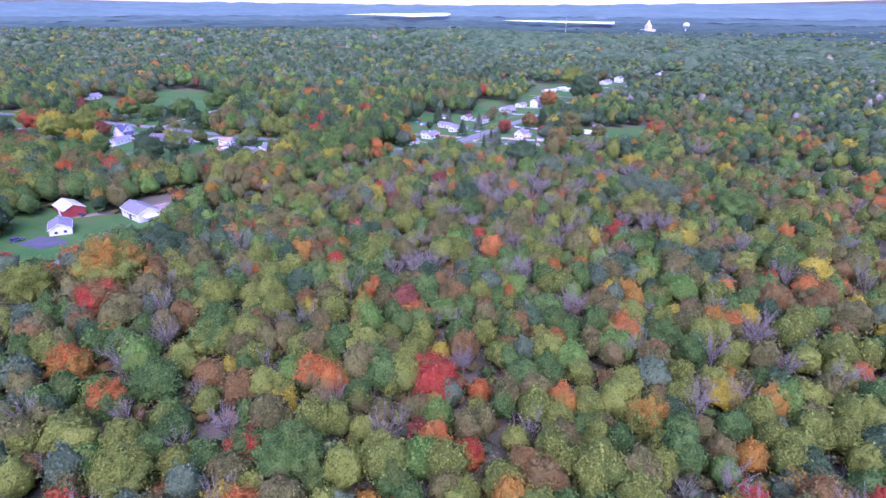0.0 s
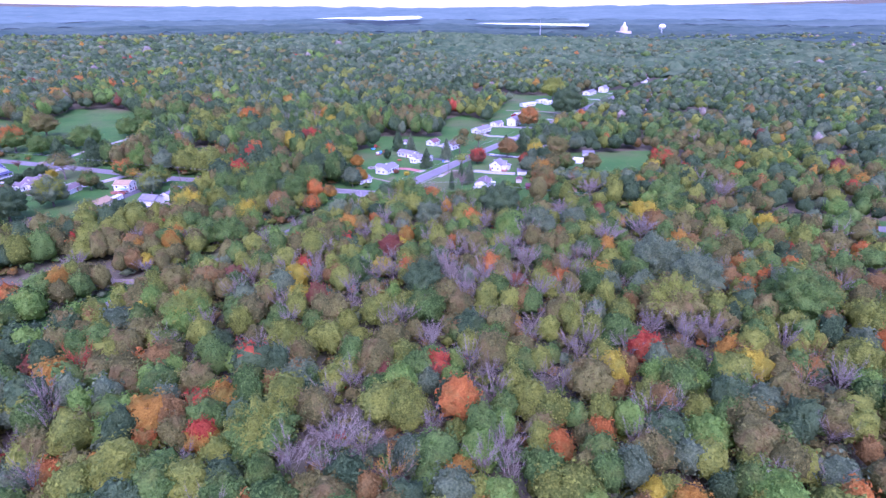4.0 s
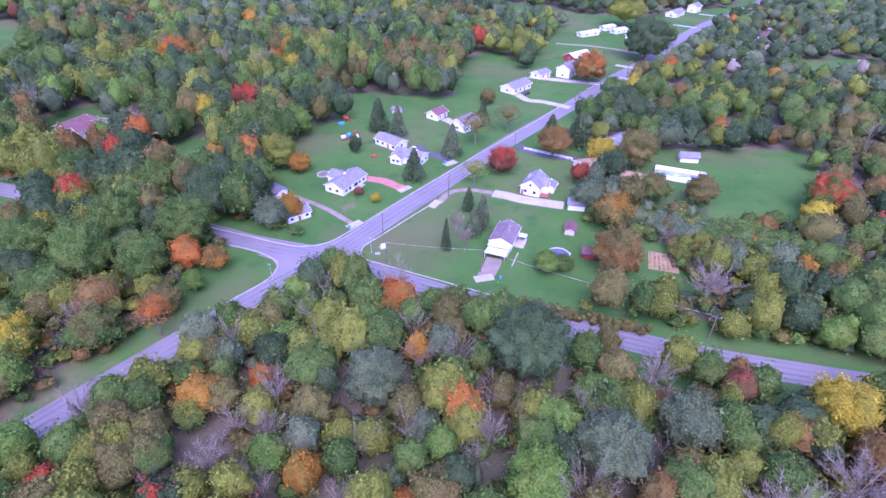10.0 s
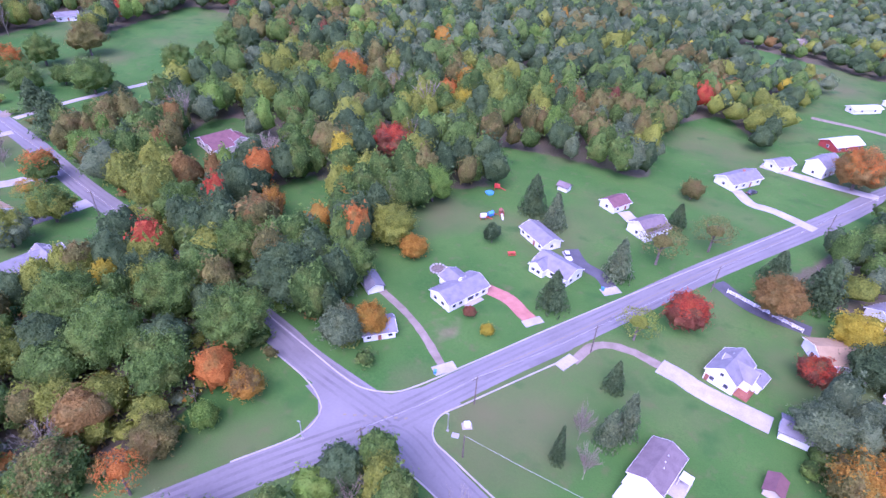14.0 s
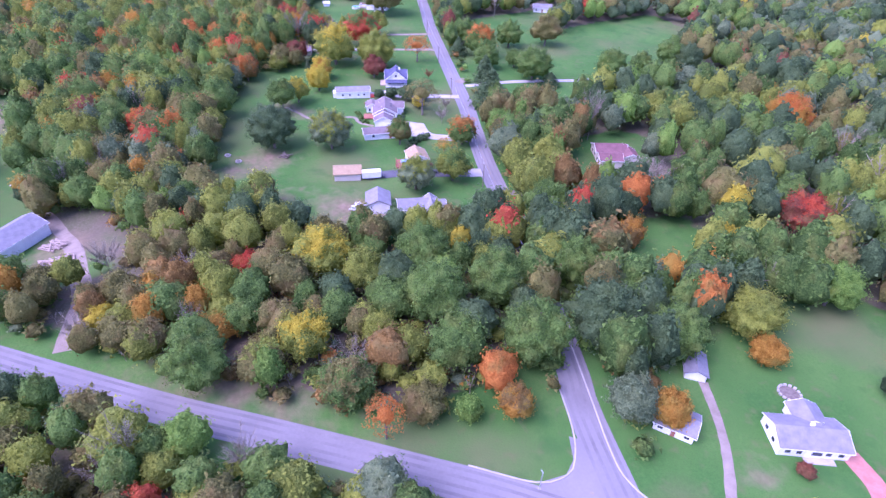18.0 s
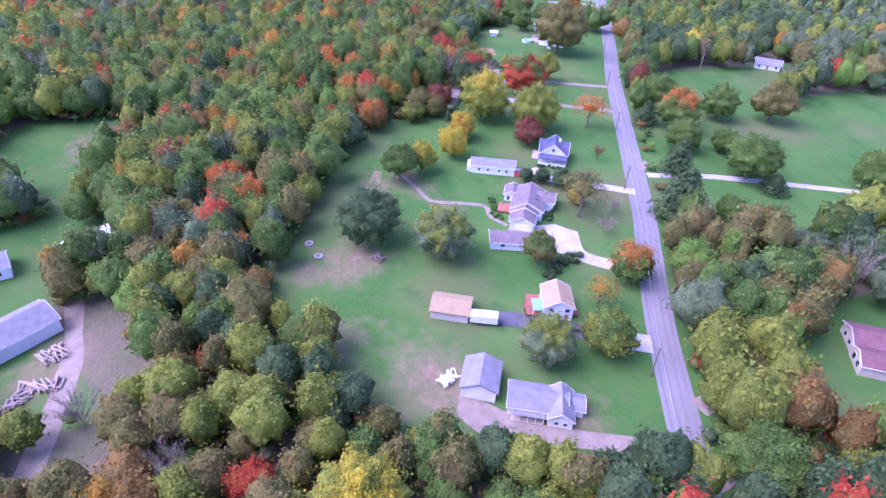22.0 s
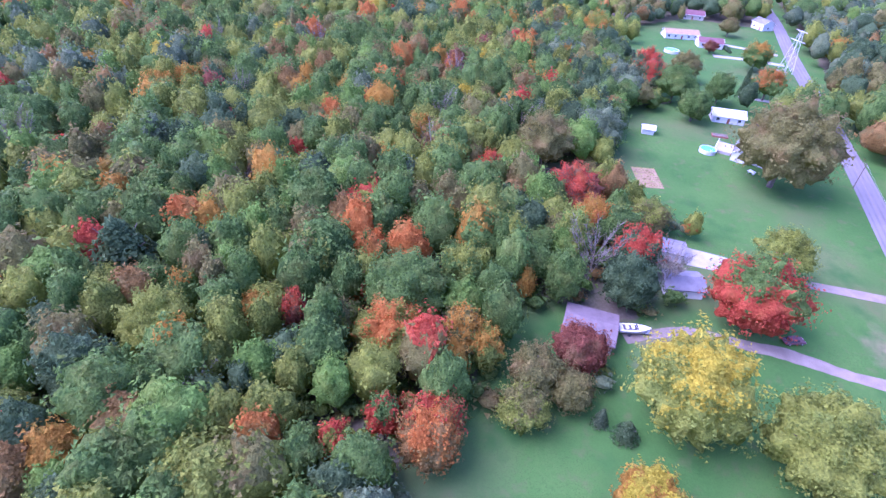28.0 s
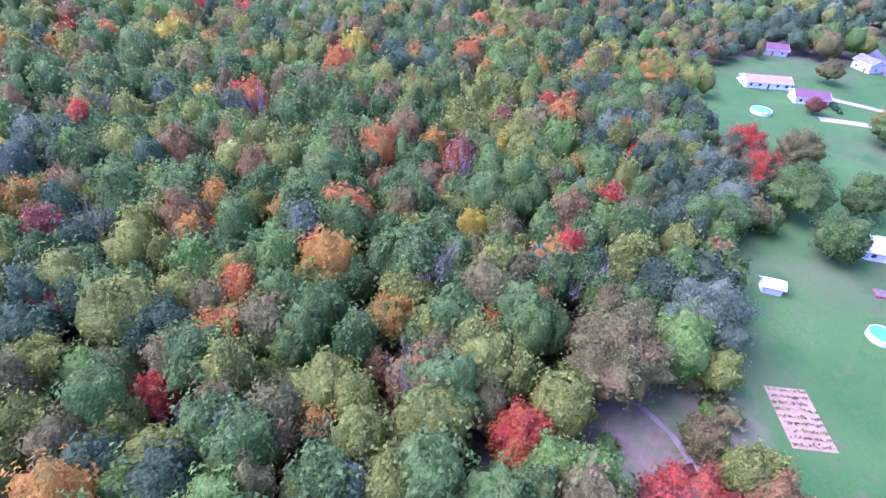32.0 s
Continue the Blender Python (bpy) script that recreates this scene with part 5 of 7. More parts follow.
def wire(a, b, sag=0.7):
    cu = bpy.data.curves.new("wire", "CURVE")
    cu.dimensions, cu.bevel_depth, cu.bevel_resolution = "3D", 0.03, 0
    s = cu.splines.new("POLY")
    s.points.add(10)
    for i in range(11):
        t = i / 10
        p = Vector(a).lerp(Vector(b), t)
        s.points[i].co = (p.x, p.y, p.z - sag * 4 * t * (1 - t), 1)
    cu.materials.append(M["galv"])
    tagged(new("overhead_wire", cu), "thin sagging grey overhead wire", "wire")


for line, top in ((POLES, 8.0), (WEST_POLES, 8.2)):
    for (ax, ay), (bx, by) in zip(line, line[1:]):
        wire((ax, ay, float(ground_z(ax, ay)) + top), (bx, by, float(ground_z(bx, by)) + top))
wire((10.5, 343.4, 6.4), (36.1, 339.9, 7.3), 0.3)
wire((36.1, 339.9, 7.3), (88, 316, 7.8), 0.8)


def steel_post(x, y, high):
    ob = base("steel_sign_post", x, y, 0, "slender grey steel post by the kerb", "post")
    part("base_plate", box(-0.25, 0.25, -0.25, 0.25, -0.05, 0.12), M["concrete"], ob)
    part("post", tube(0, 0, 0.1, high, 0.09, 0.06, 8), M["galv"], ob)
    part("head", box(-0.5, 0.15, -0.08, 0.08, high - 0.12, high), M["galv"], ob)


steel_post(5.6, 347.6, 5.0)
steel_post(-18.4, 333.8, 5.0)
u = base("utility_box", 8.6, 350.2, 30, "low pale utility cabinet on a slab", "cabinet")
part("slab", box(-1.0, 1.0, -0.8, 0.8, -0.1, 0.12), M["concrete"], u)
part("cabinet", box(-0.6, 0.6, -0.4, 0.4, 0.12, 1.1), M["white_wall"], u)
u = base("utility_box", 7.4, 347.2, 10, "small pale ground hatch in the lawn", "hatch")
part("lid", box(-0.6, 0.6, -0.45, 0.45, -0.05, 0.12), M["concrete"], u)
part("rim", box(-0.7, 0.7, -0.55, 0.55, -0.05, 0.06), M["galv"], u)

f = base("rail_fence", 55.0, 420.4, -26, "white rail fence along a dark drive", "fence")
for i in range(9):
    part("post", box(i * 2.4 - 0.08, i * 2.4 + 0.08, -0.08, 0.08, -0.1, 1.25), M["trim"], f)
for z in (0.4, 0.75, 1.1):
    part("rail", box(0, 19.2, -0.04, 0.04, z, z + 0.14), M["trim"], f)


def rail_bin(x, y, turn, mat="canvas_blue", label="blue wheeled rubbish bin at the kerb"):
    ob = base("wheeled_bin", x, y, turn, label, "bin")
    b = box(-0.3, 0.3, -0.35, 0.35, 0.05, 0.95)
    for v in b.verts:
        if v.co.z < 0.5:
            v.co.x *= 0.8
            v.co.y *= 0.8
    part("body", b, M[mat], ob)
    part("lid", box(-0.33, 0.33, -0.4, 0.38, 0.95, 1.03), M[mat], ob)
    for s in (-0.25, 0.25):
        w = tube(0, 0, -0.04, 0.04, 0.1, 0.1, 10)
        w.transform(Matrix.Translation((s, 0.3, 0.1)) @ Matrix.Rotation(radians(90), 4, "Y"))
        part("wheel", w, M["dark_metal"], ob)


rail_bin(-2.8, 359.8, 20)
rail_bin(24.6, 406.0, 40)
rail_bin(41.3, 336.9, 10)
rail_bin(-165.5, 358.0, 10, "plastic_red", "red wheeled rubbish bin by a garage")

# lattice tower
t = base("lattice_tower", -451.5, 457.0, 20, "tall white lattice power tower by the road", "tower")
for i, (sx, sy) in enumerate(((-1, -1), (1, -1), (1, 1), (-1, 1))):
    v, fc = spindle((sx * 2.4, sy * 2.4, -0.2), (sx * 0.5, sy * 0.5, 19), 0.14, 0.09, 4)
    ob = new("leg", mesh_from("leg", v, fc, [M["white_roof"]]))
    ob.parent = t
for lv in range(6):
    z0, z1 = lv * 3.1, lv * 3.1 + 3.1
    w0, w1 = 2.4 - 0.1 * z0, 2.4 - 0.1 * z1
    for s in range(4):
        c = [(-1, -1), (1, -1), (1, 1), (-1, 1), (-1, -1)]
        v, fc = spindle((c[s][0] * w0, c[s][1] * w0, z0), (c[s + 1][0] * w1, c[s + 1][1] * w1, z1), 0.06, 0.06, 3)
        ob = new("brace", mesh_from("brace", v, fc, [M["white_roof"]]))
        ob.parent = t
for z, w in ((14.5, 4.0), (18.6, 3.0)):
    part("crossarm", box(-w, w, -0.12, 0.12, z, z + 0.25), M["white_roof"], t)


# ---- cars, trailer, boat ----
def car(x, y, turn, mat, label, ln=4.5, w=1.8, h=1.45):
    ob = base("car", x, y, turn, label, "car", dz=0.07)
    b = bmesh.new()
    prof = [(-ln / 2, 0.3), (-ln / 2, 0.75), (-ln * 0.42, 0.9), (ln * 0.2, 0.92), (ln * 0.47, 0.78), (ln / 2, 0.6), (ln / 2, 0.3)]
    sides = [[b.verts.new((px, s * w / 2, pz)) for px, pz in prof] for s in (-1, 1)]
    b.faces.new(sides[0]), b.faces.new(sides[1][::-1])
    for i in range(7):
        j = (i + 1) % 7
        b.faces.new((sides[0][j], sides[0][i], sides[1][i], sides[1][j]))
    bmesh.ops.recalc_face_normals(b, faces=b.faces)
    bmesh.ops.bevel(b, geom=b.edges[:], offset=0.08, segments=2, affect="EDGES")
    part("body", b, M[mat], ob)
    b = box(-ln * 0.4, ln * 0.16, -w * 0.44, w * 0.44, 0.88, h - 0.06)
    for v in b.verts:
        if v.co.z > 1.1:
            v.co.x = v.co.x * 0.72 - 0.1
            v.co.y *= 0.82
    part("windows", b, M["glass"], ob)
    part("roof_panel", box(-ln * 0.31, ln * 0.08, -w * 0.36, w * 0.36, h - 0.07, h), M[mat], ob)
    for sx in (-0.31, 0.31):
        for sy in (-1, 1):
            q = tube(0, 0, -0.11, 0.11, 0.33, 0.33, 14)
            q.transform(Matrix.Translation((sx * ln, sy * (w / 2 - 0.08), 0.33)) @ Matrix.Rotation(radians(90), 4, "X"))
            wh = part("wheel", q, M["dark_metal"], ob)
            q = tube(0, 0, -0.02, 0.02, 0.18, 0.18, 10)
            q.transform(Matrix.Translation((sx * ln, sy * (w / 2 + 0.04), 0.33)) @ Matrix.Rotation(radians(90), 4, "X"))
            part("rim", q, M["galv"], wh)
    for sy in (-0.6, 0.6):
        part("headlight", box(ln / 2 - 0.06, ln / 2 + 0.02, sy - 0.16, sy + 0.16, 0.55, 0.68), M["trim"], ob)
        part("tail_light", box(-ln / 2 - 0.02, -ln / 2 + 0.04, sy - 0.14, sy + 0.14, 0.58, 0.74), M["plastic_red"], ob)


car(-270.3, 381.5, 100, "maroon_roof", "dark maroon car parked on the grass")
car(62.0, 486.5, 55, "dark_metal", "black car parked before a white house")
car(-168.5, 200.5, 60, "blue_roof", "dark blue pickup parked on the farm", 5.2, 1.9, 1.75)
car(-163.8, 233.6, 150, "dark_metal", "dark car parked by the red barn")
car(-285.5, 441.0, 70, "blue_roof", "blue car parked in a shaded yard")
car(-131.4, 355.2, 75, "dark_metal", "black car parked on the dark drive")
car(12.5, 416.5, -60, "white_roof", "white car parked between two houses")
car(-133.6, 358.0, 80, "dark_metal", "black van parked below the house windows", 4.8, 1.9, 1.8)

v = base("box_trailer", -136.3, 337.6, 80, "white box trailer on dark asphalt", "trailer", dz=0.07)
b = box(-3.2, 3.2, -1.2, 1.2, 0.7, 2.9)
bmesh.ops.bevel(b, geom=b.edges[:], offset=0.1, segments=2, affect="EDGES")
part("body", b, M["white_wall"], v)
part("chassis", box(-3.2, 4.4, -0.5, 0.5, 0.45, 0.68), M["dark_metal"], v)
for sx in (-0.9, 0.0):
    for sy in (-1.1, 1.1):
        q = tube(0, 0, -0.1, 0.1, 0.36, 0.36, 12)
        q.transform(Matrix.Translation((sx, sy, 0.36)) @ Matrix.Rotation(radians(90), 4, "X"))
        part("wheel", q, M["dark_metal"], v)

bt = base("motor_boat", -268.9, 348.3, 92, "white motor boat parked on its trailer", "boat", dz=0.1)
b = bmesh.new()
rows = []
for i in range(9):
    u = i / 8
    wd = 1.15 * (1 - max(0, u - 0.45) ** 2 * 3.2)
    px = -3.1 + 6.4 * u
    rows.append([b.verts.new(c) for c in ((px, -wd, 1.5 + 0.25 * u * u), (px, -wd * 0.7, 0.75 + 0.2 * u * u), (px, 0, 0.55 + 0.4 * u ** 3), (px, wd * 0.7, 0.75 + 0.2 * u * u), (px, wd, 1.5 + 0.25 * u * u))])
for r0, r1 in zip(rows, rows[1:]):
    for k in range(4):
        b.faces.new((r0[k], r0[k + 1], r1[k + 1], r1[k]))
    b.faces.new((r0[4], r0[0], r1[0], r1[4]))
b.faces.new(rows[0]), b.faces.new(rows[-1])
bmesh.ops.recalc_face_normals(b, faces=b.faces)
part("hull", b, M["trim"], bt)
part("cockpit", box(-2.4, 0.4, -0.75, 0.75, 1.56, 1.62), M["dark_asphalt"], bt)
for k in (-1.9, -0.7):
    part("seat", box(k, k + 0.5, -0.6, 0.6, 1.6, 1.95), M["trim"], bt)
part("windscreen", box(0.45, 0.5, -0.8, 0.8, 1.6, 2.05), M["glass"], bt)
part("outboard_motor", box(-3.6, -3.15, -0.22, 0.22, 0.9, 1.9), M["dark_metal"], bt)
part("trailer_frame", box(-2.8, 3.6, -0.5, 0.5, 0.4, 0.5), M["galv"], bt)
for sy in (-1.0, 1.0):
    q = tube(0, 0, -0.1, 0.1, 0.32, 0.32, 12)
    q.transform(Matrix.Translation((-1.0, sy, 0.32)) @ Matrix.Rotation(radians(90), 4, "X"))
    part("wheel", q, M["dark_metal"], bt)


# ---- pools, yards and toys ----
def round_pool(x, y, r, water, label, ladder=True):
    ob = base("round_pool", x, y, 0, label, "pool")
    b = bmesh.new()
    n = 28
    ring = lambda rad, z: [b.verts.new((rad * math.cos(6.2832 * i / n), rad * math.sin(6.2832 * i / n), z)) for i in range(n)]
    a, c, d, e = ring(r, -0.1), ring(r, 1.25), ring(r - 0.18, 1.25), ring(r - 0.18, 1.0)
    for p, q in ((a, c), (c, d), (d, e)):
        for i in range(n):
            b.faces.new((p[i], p[(i + 1) % n], q[(i + 1) % n], q[i]))
    part("wall", b, M["white_roof"], ob)
    part("water", tube(0, 0, 0.9, 1.05, r - 0.15, r - 0.15, n), M[water], ob)
    if ladder:
        for s in (-0.25, 0.25):
            part("ladder_rail", box(r - 0.1, r - 0.04, s - 0.03, s + 0.03, 0, 2.0), M["trim"], ob)
        for z in (0.4, 0.8, 1.2, 1.6):
            part("ladder_step", box(r - 0.12, r + 0.06, -0.25, 0.25, z, z + 0.05), M["trim"], ob)


M["cover"] = material("dark_blue_cover", (0.07, 0.08, 0.13), (0.12, 0.13, 0.20), 0.5, 0.7, 0.1, 6)
round_pool(58.0, 347.9, 3.3, "cover", "round above-ground pool under dark blue cover")
round_pool(-357.3, 391.2, 2.7, "water", "round above-ground pool with turquoise water")
round_pool(-471.0, 409.5, 3.6, "water", "large round above-ground pool on the lawn")
k = base("pool_deck", -360.0, 397.5, 62, "pale wooden deck between pool and house", "deck")
part("floor", box(-2.6, 2.6, -3.6, 4.2, -0.1, 0.9), M["concrete"], k)
part("skirt", box(2.6, 2.7, -3.6, 4.2, -0.1, 0.9), M["deck"], k)
for i in range(6):
    part("rail_post", box(-2.6, -2.5, -3.6 + i * 1.5, -3.5 + i * 1.5, 0.9, 1.9), M["trim"], k)
part("rail", box(-2.6, -2.5, -3.6, 4.0, 1.9, 2.0), M["trim"], k)
k = base("raised_bed", -371.0, 399.9, 80, "low red wooden raised bed on the lawn", "garden bed")
part("frame", box(-2.6, 2.6, -1.3, 1.3, -0.1, 0.5), M["deck"], k)
part("soil", box(-2.4, 2.4, -1.1, 1.1, 0.4, 0.55), M["bark"], k)

# walled swimming pool beside the low tan house
p = base("pool_terrace", 108.6, 400.2, -19, "swimming pool with white walls and blue cover", "pool")
part("floor", box(-8.5, 8.5, -3.6, 4.0, -0.2, 0.3), M["concrete"], p)
part("pool_cover", box(-6.6, 6.6, -2.0, 2.2, 0.3, 0.42), M["awning"], p, "pale blue pool cover")
for a, b in ((-1.8, 0.3), (0.4, -1.0), (2.2, -0.6)):
    part("float", box(a, a + 1.6, b, b + 0.5, 0.42, 0.52), M["trim"], p, "white pool float")
for x0, x1, y0, y1 in ((-8.6, 8.6, 3.9, 4.1), (-8.6, 8.6, -3.8, -3.6), (8.4, 8.6, -3.6, 3.9), (-8.6, -8.4, -3.6, 3.9)):
    part("fence_wall", box(x0, x1, y0, y1, -0.2, 1.7), M["trim"], p)
part("pool_house", gable_body(4.2, 8.2, -7.4, -3.9, 2.2, 0.8), M["white_wall"], p)
part("pool_house_roof", gable(4.2, 8.2, -7.4, -3.9, 2.22, 0.8, 0.3), M["brown_roof"], p)


def toy(x, y, turn, mats, label):
    ob = base("play_set", x, y, turn, label, "play set")
    for sx in (-0.8, 0.8):
        for sy in (-0.6, 0.6):
            part("post", box(sx - 0.06, sx + 0.06, sy - 0.06, sy + 0.06, -0.1, 1.6), M[mats[0]], ob)
    part("platform", box(-0.9, 0.9, -0.7, 0.7, 0.8, 0.92), M[mats[1]], ob)
    part("roof", gable(-0.8, 0.8, -0.6, 0.6, 1.6, 0.5, 0.15, 0.08), M[mats[1]], ob)
    s = box(0.9, 3.0, -0.3, 0.3, 0.4, 0.46)
    for v_ in s.verts:
        if v_.co.x > 2:
            v_.co.z -= 0.4
        else:
            v_.co.z += 0.45
    part("slide", s, M[mats[2]], ob)


toy(-16.6, 425.0, 30, ("plastic_red", "white_roof", "plastic_red"), "red and white plastic playhouse on lawn")
toy(-15.0, 427.4, 60, ("canvas_blue", "canvas_blue", "plastic_red"), "blue plastic play set on the lawn")
toy(-12.4, 430.3, -60, ("plastic_red", "deck", "white_roof"), "red climbing frame with white slide")
toy(-19.4, 446.0, 10, ("plastic_red", "plastic_red", "plastic_red"), "small red play set by the trees")
t = base("paddling_pool", -20.6, 441.7, 0, "turquoise plastic paddling pool by the trees", "pool")
part("tub", tube(0, 0, -0.05, 0.5, 1.3, 1.5, 14), M["water"], t)
part("rim", tube(0, 0, 0.5, 0.56, 1.55, 1.55, 14), M["canvas_blue"], t)
t = base("picnic_table", -2.3, 410.5, 30, "orange-red garden bench table on the lawn", "table")
part("top", box(-1.1, 1.1, -0.4, 0.4, 0.7, 0.78), M["plastic_red"], t)
for s in (-0.8, 0.8):
    part("bench", box(-1.1, 1.1, s - 0.15, s + 0.15, 0.4, 0.46), M["plastic_red"], t)
    part("leg", box(s - 0.06, s + 0.06, -0.8, 0.8, -0.05, 0.7), M["deck"], t)
t = base("picnic_table", -344.0, 400.6, 30, "white garden table beside the ranch house", "table")
part("top", box(-1.1, 1.1, -0.8, 0.8, 0.7, 0.78), M["trim"], t)
for s in (-0.8, 0.8):
    part("leg", box(s - 0.06, s + 0.06, -0.5, 0.5, -0.05, 0.7), M["trim"], t)


def fire_ring(x, y, r, label):
    ob = base("stone_ring", x, y, 0, label, "fire pit")
    g = np.random.default_rng(int(abs(x)))
    for i in range(14):
        a = i * 6.2832 / 14
        b_ = box(-0.3, 0.3, -0.2, 0.2, -0.1, g.uniform(0.3, 0.45))
        b_.transform(pose(r * math.cos(a), r * math.sin(a), 0, 0, 0, math.degrees(a) + 90))
        part("stone", b_, M["concrete"], ob)
    part("ash", tube(0, 0, -0.05, 0.06, r - 0.2, r - 0.2, 14), M["bark"], ob)


fire_ring(-117.2, 307.8, 1.3, "pale stone ring on bare grass")
fire_ring(-162.0, 297.1, 0.9, "small stone ring on dry grass")
fire_ring(-167.7, 294.0, 0.9, "small stone ring by the trees")
fire_ring(-18.0, 394.5, 2.2, "round stone-edged garden bed")


def log_heap(x, y, turn, rows, length, label, mat="metal_wood", spread=3.0):
    ob = base("log_heap", x, y, turn, label, "wood pile")
    g = np.random.default_rng(int(abs(x * 7)))
    for i in range(rows):
        z = 0.18 + 0.3 * (i % 3)
        v_, f_ = spindle((-length / 2 * g.uniform(0.7, 1), g.uniform(-spread, spread), z), (length / 2 * g.uniform(0.7, 1), g.uniform(-spread, spread), z + g.uniform(-0.1, 0.3)), 0.2, 0.15, 6)
        o = new("log", mesh_from("log", v_, f_, [M[mat]]))
        o.parent = ob


log_heap(-131.5, 244.5, 40, 16, 6.0, "stack of long pale logs")
log_heap(-122.5, 246.5, 10, 26, 4.0, "scattered heap of cut wood", spread=4.5)
log_heap(-117.5, 243.5, 70, 22, 3.4, "scattered heap of split logs", spread=3.5)
log_heap(-232.0, 219.0, 30, 18, 4.0, "heap of dead branches", "bark", 4.0)
log_heap(-120.0, 328.3, 40, 22, 3.0, "white heap of building waste", "white_roof", 2.6)
log_heap(-160.5, 313.0, 40, 8, 4.0, "felled grey branches on grass", "bark", 2.0)
log_heap(-262.6, 352.5, 40, 6, 2.2, "white pallets beside a track", "trim", 1.0)
log_heap(-266.0, 366.5, 80, 12, 2.4, "heap of pale rubble by a track", "galv", 1.6)


def garden(x, y, turn, a, b, rows, label):
    ob = base("vegetable_garden", x, y, turn, label, "garden bed")
    part("soil", box(-a, a, -b, b, -0.1, 0.06), M["dry_earth"], ob)
    g = np.random.default_rng(4)
    for i in range(rows):
        u = -a + (i + 0.5) * 2 * a / rows
        pts = np.stack([np.full(40, u) + g.normal(0, 0.15, 40), g.uniform(-b, b, 40), g.uniform(0.1, 0.4, 40)], 1)
        v_, f_ = leaf_tris(g, pts, np.tile((0.0, 0.0, 1.0), (40, 1)), 0.22)
        o = new("crop_row", mesh_from("crop_row", v_, f_, [LEAF["olive" if i % 3 else "yellow_green"]]))
        o.parent = ob
        tagged(o, kind="stuff")


garden(-335.6, 366.3, 0, 6.2, 3.6, 9, "dry vegetable garden in the lawn")
garden(87.2, 347.3, -15, 4.0, 4.4, 7, "tan dried-out garden plot")

# hedges
def hedge_row(pts, width, high, sp, label):
    """A rough hedge along a line, of many leaf clumps."""
    g = np.random.default_rng(int(abs(pts[0][0])))
    c = smooth_line(pts, 1.2)
    parts = []
    for cx, cy in c:
        for _ in range(max(1, int(width))):
            ox, oy = cx + g.uniform(-0.5, 0.5) * width, cy + g.uniform(-0.5, 0.5) * width
            r = g.uniform(0.4, 0.6) * high
            z = float(ground_z(ox, oy)) + high - r * g.uniform(0.9, 1.3)
            parts.append((BALLS[2][0] * r * 0.85 + (ox, oy, z), BALLS[2][1]))
            out = unit_rows(g, 26)
            parts.append(leaf_tris(g, out * r * g.uniform(0.85, 1.15, (26, 1)) + (ox, oy, z), out, 0.32))
    v_, f_ = join(parts)
    tagged(new("hedge", mesh_from("hedge", v_, f_, [LEAF[sp]], smooth=True)), label, "hedge")


hedge_row([(-210.6, 366.2), (-207.8, 375.8)], 1.0, 1.2, "dark_green", "clipped dark green hedge before the porch")
hedge_row([(73, 371.5), (80.5, 371.4), (86.6, 369.9)], 6, 4.0, "green", "tangled green hedgerow between two lawns")
hedge_row([(88, 366.5), (96, 363.5), (104, 363)], 7, 4.5, "blue_green", "tangled grey-green hedgerow between lawns")
hedge_row([(104, 362), (112, 361), (120, 356), (128, 352)], 8, 5.0, "green", "overgrown green hedgerow at the lawn edge")
hedge_row([(98, 354), (104, 352), (110, 348)], 4, 3.0, "rust", "rusty bushes at the hedgerow's foot")
hedge_row([(44, 327.5), (60, 322.5), (74, 318.5)], 3, 2.0, "olive", "olive scrub along the cross road")
hedge_row([(-152, 357), (-158, 361), (-160, 366)], 3, 1.8, "dark_green", "dark shrubs beside the white forecourt")
hedge_row([(-188.5, 365.5), (-183, 364.5), (-178, 363)], 1.6, 1.4, "dark_green", "low garden shrubs along the house wall")
hedge_row([(-189.5, 347), (-183, 346.5), (-178.5, 347.8)], 2.0, 1.0, "green", "low planting beside the deck")
hedge_row([(-488, 441), (-482, 440.5), (-478, 440)], 2.0, 1.6, "dark_green", "clipped hedge by a purple-roofed house")

# far landmarks
t = base("domed_hall", 690, 1990, 20, "pale domed hall far beyond the woods", "hall")
part("wall", box(-22, 22, -12, 12, -1, 16), M["tan_wall"], t)
part("tower", box(-8, 8, -8, 8, 16, 30), M["tan_wall"], t)
part("dome", tube(0, 0, 30, 44, 7, 1, 16), M["white_wall"], t)
t = base("water_tower", 815, 1985, 0, "white water tower far beyond the woods", "water tower")
part("stem", tube(0, 0, -1, 24, 2.2, 1.8, 12), M["white_wall"], t)
b = bmesh.new()
bmesh.ops.create_uvsphere(b, u_segments=16, v_segments=10, radius=11, matrix=Matrix.Translation((0, 0, 29)) @ Matrix.Diagonal((1, 1, 0.75, 1)))
part("tank", b, M["white_wall"], t)
t = base("radio_mast", 372, 1800, 0, "thin grey radio mast far away", "mast")
part("mast", tube(0, 0, -1, 52, 1.1, 0.5, 6), M["galv"], t)
part("platform", tube(0, 0, 38, 40, 2.2, 2.2, 8), M["galv"], t)
g = np.random.default_rng(12)
for i in range(26):
    x, y = g.uniform(230, 820), g.uniform(600, 1300)
    if y < 0.98 * x + 40:
        y += 420
    house("distant_house", x, y, g.uniform(0, 180), g.uniform(12, 18), 8, 3.4, 2.2, "white_wall", ("grey_roof", "white_roof", "brown_roof")[i % 3], "small distant white house among the trees", windows=0, door=False,
          group="distant houses", over=0.4)
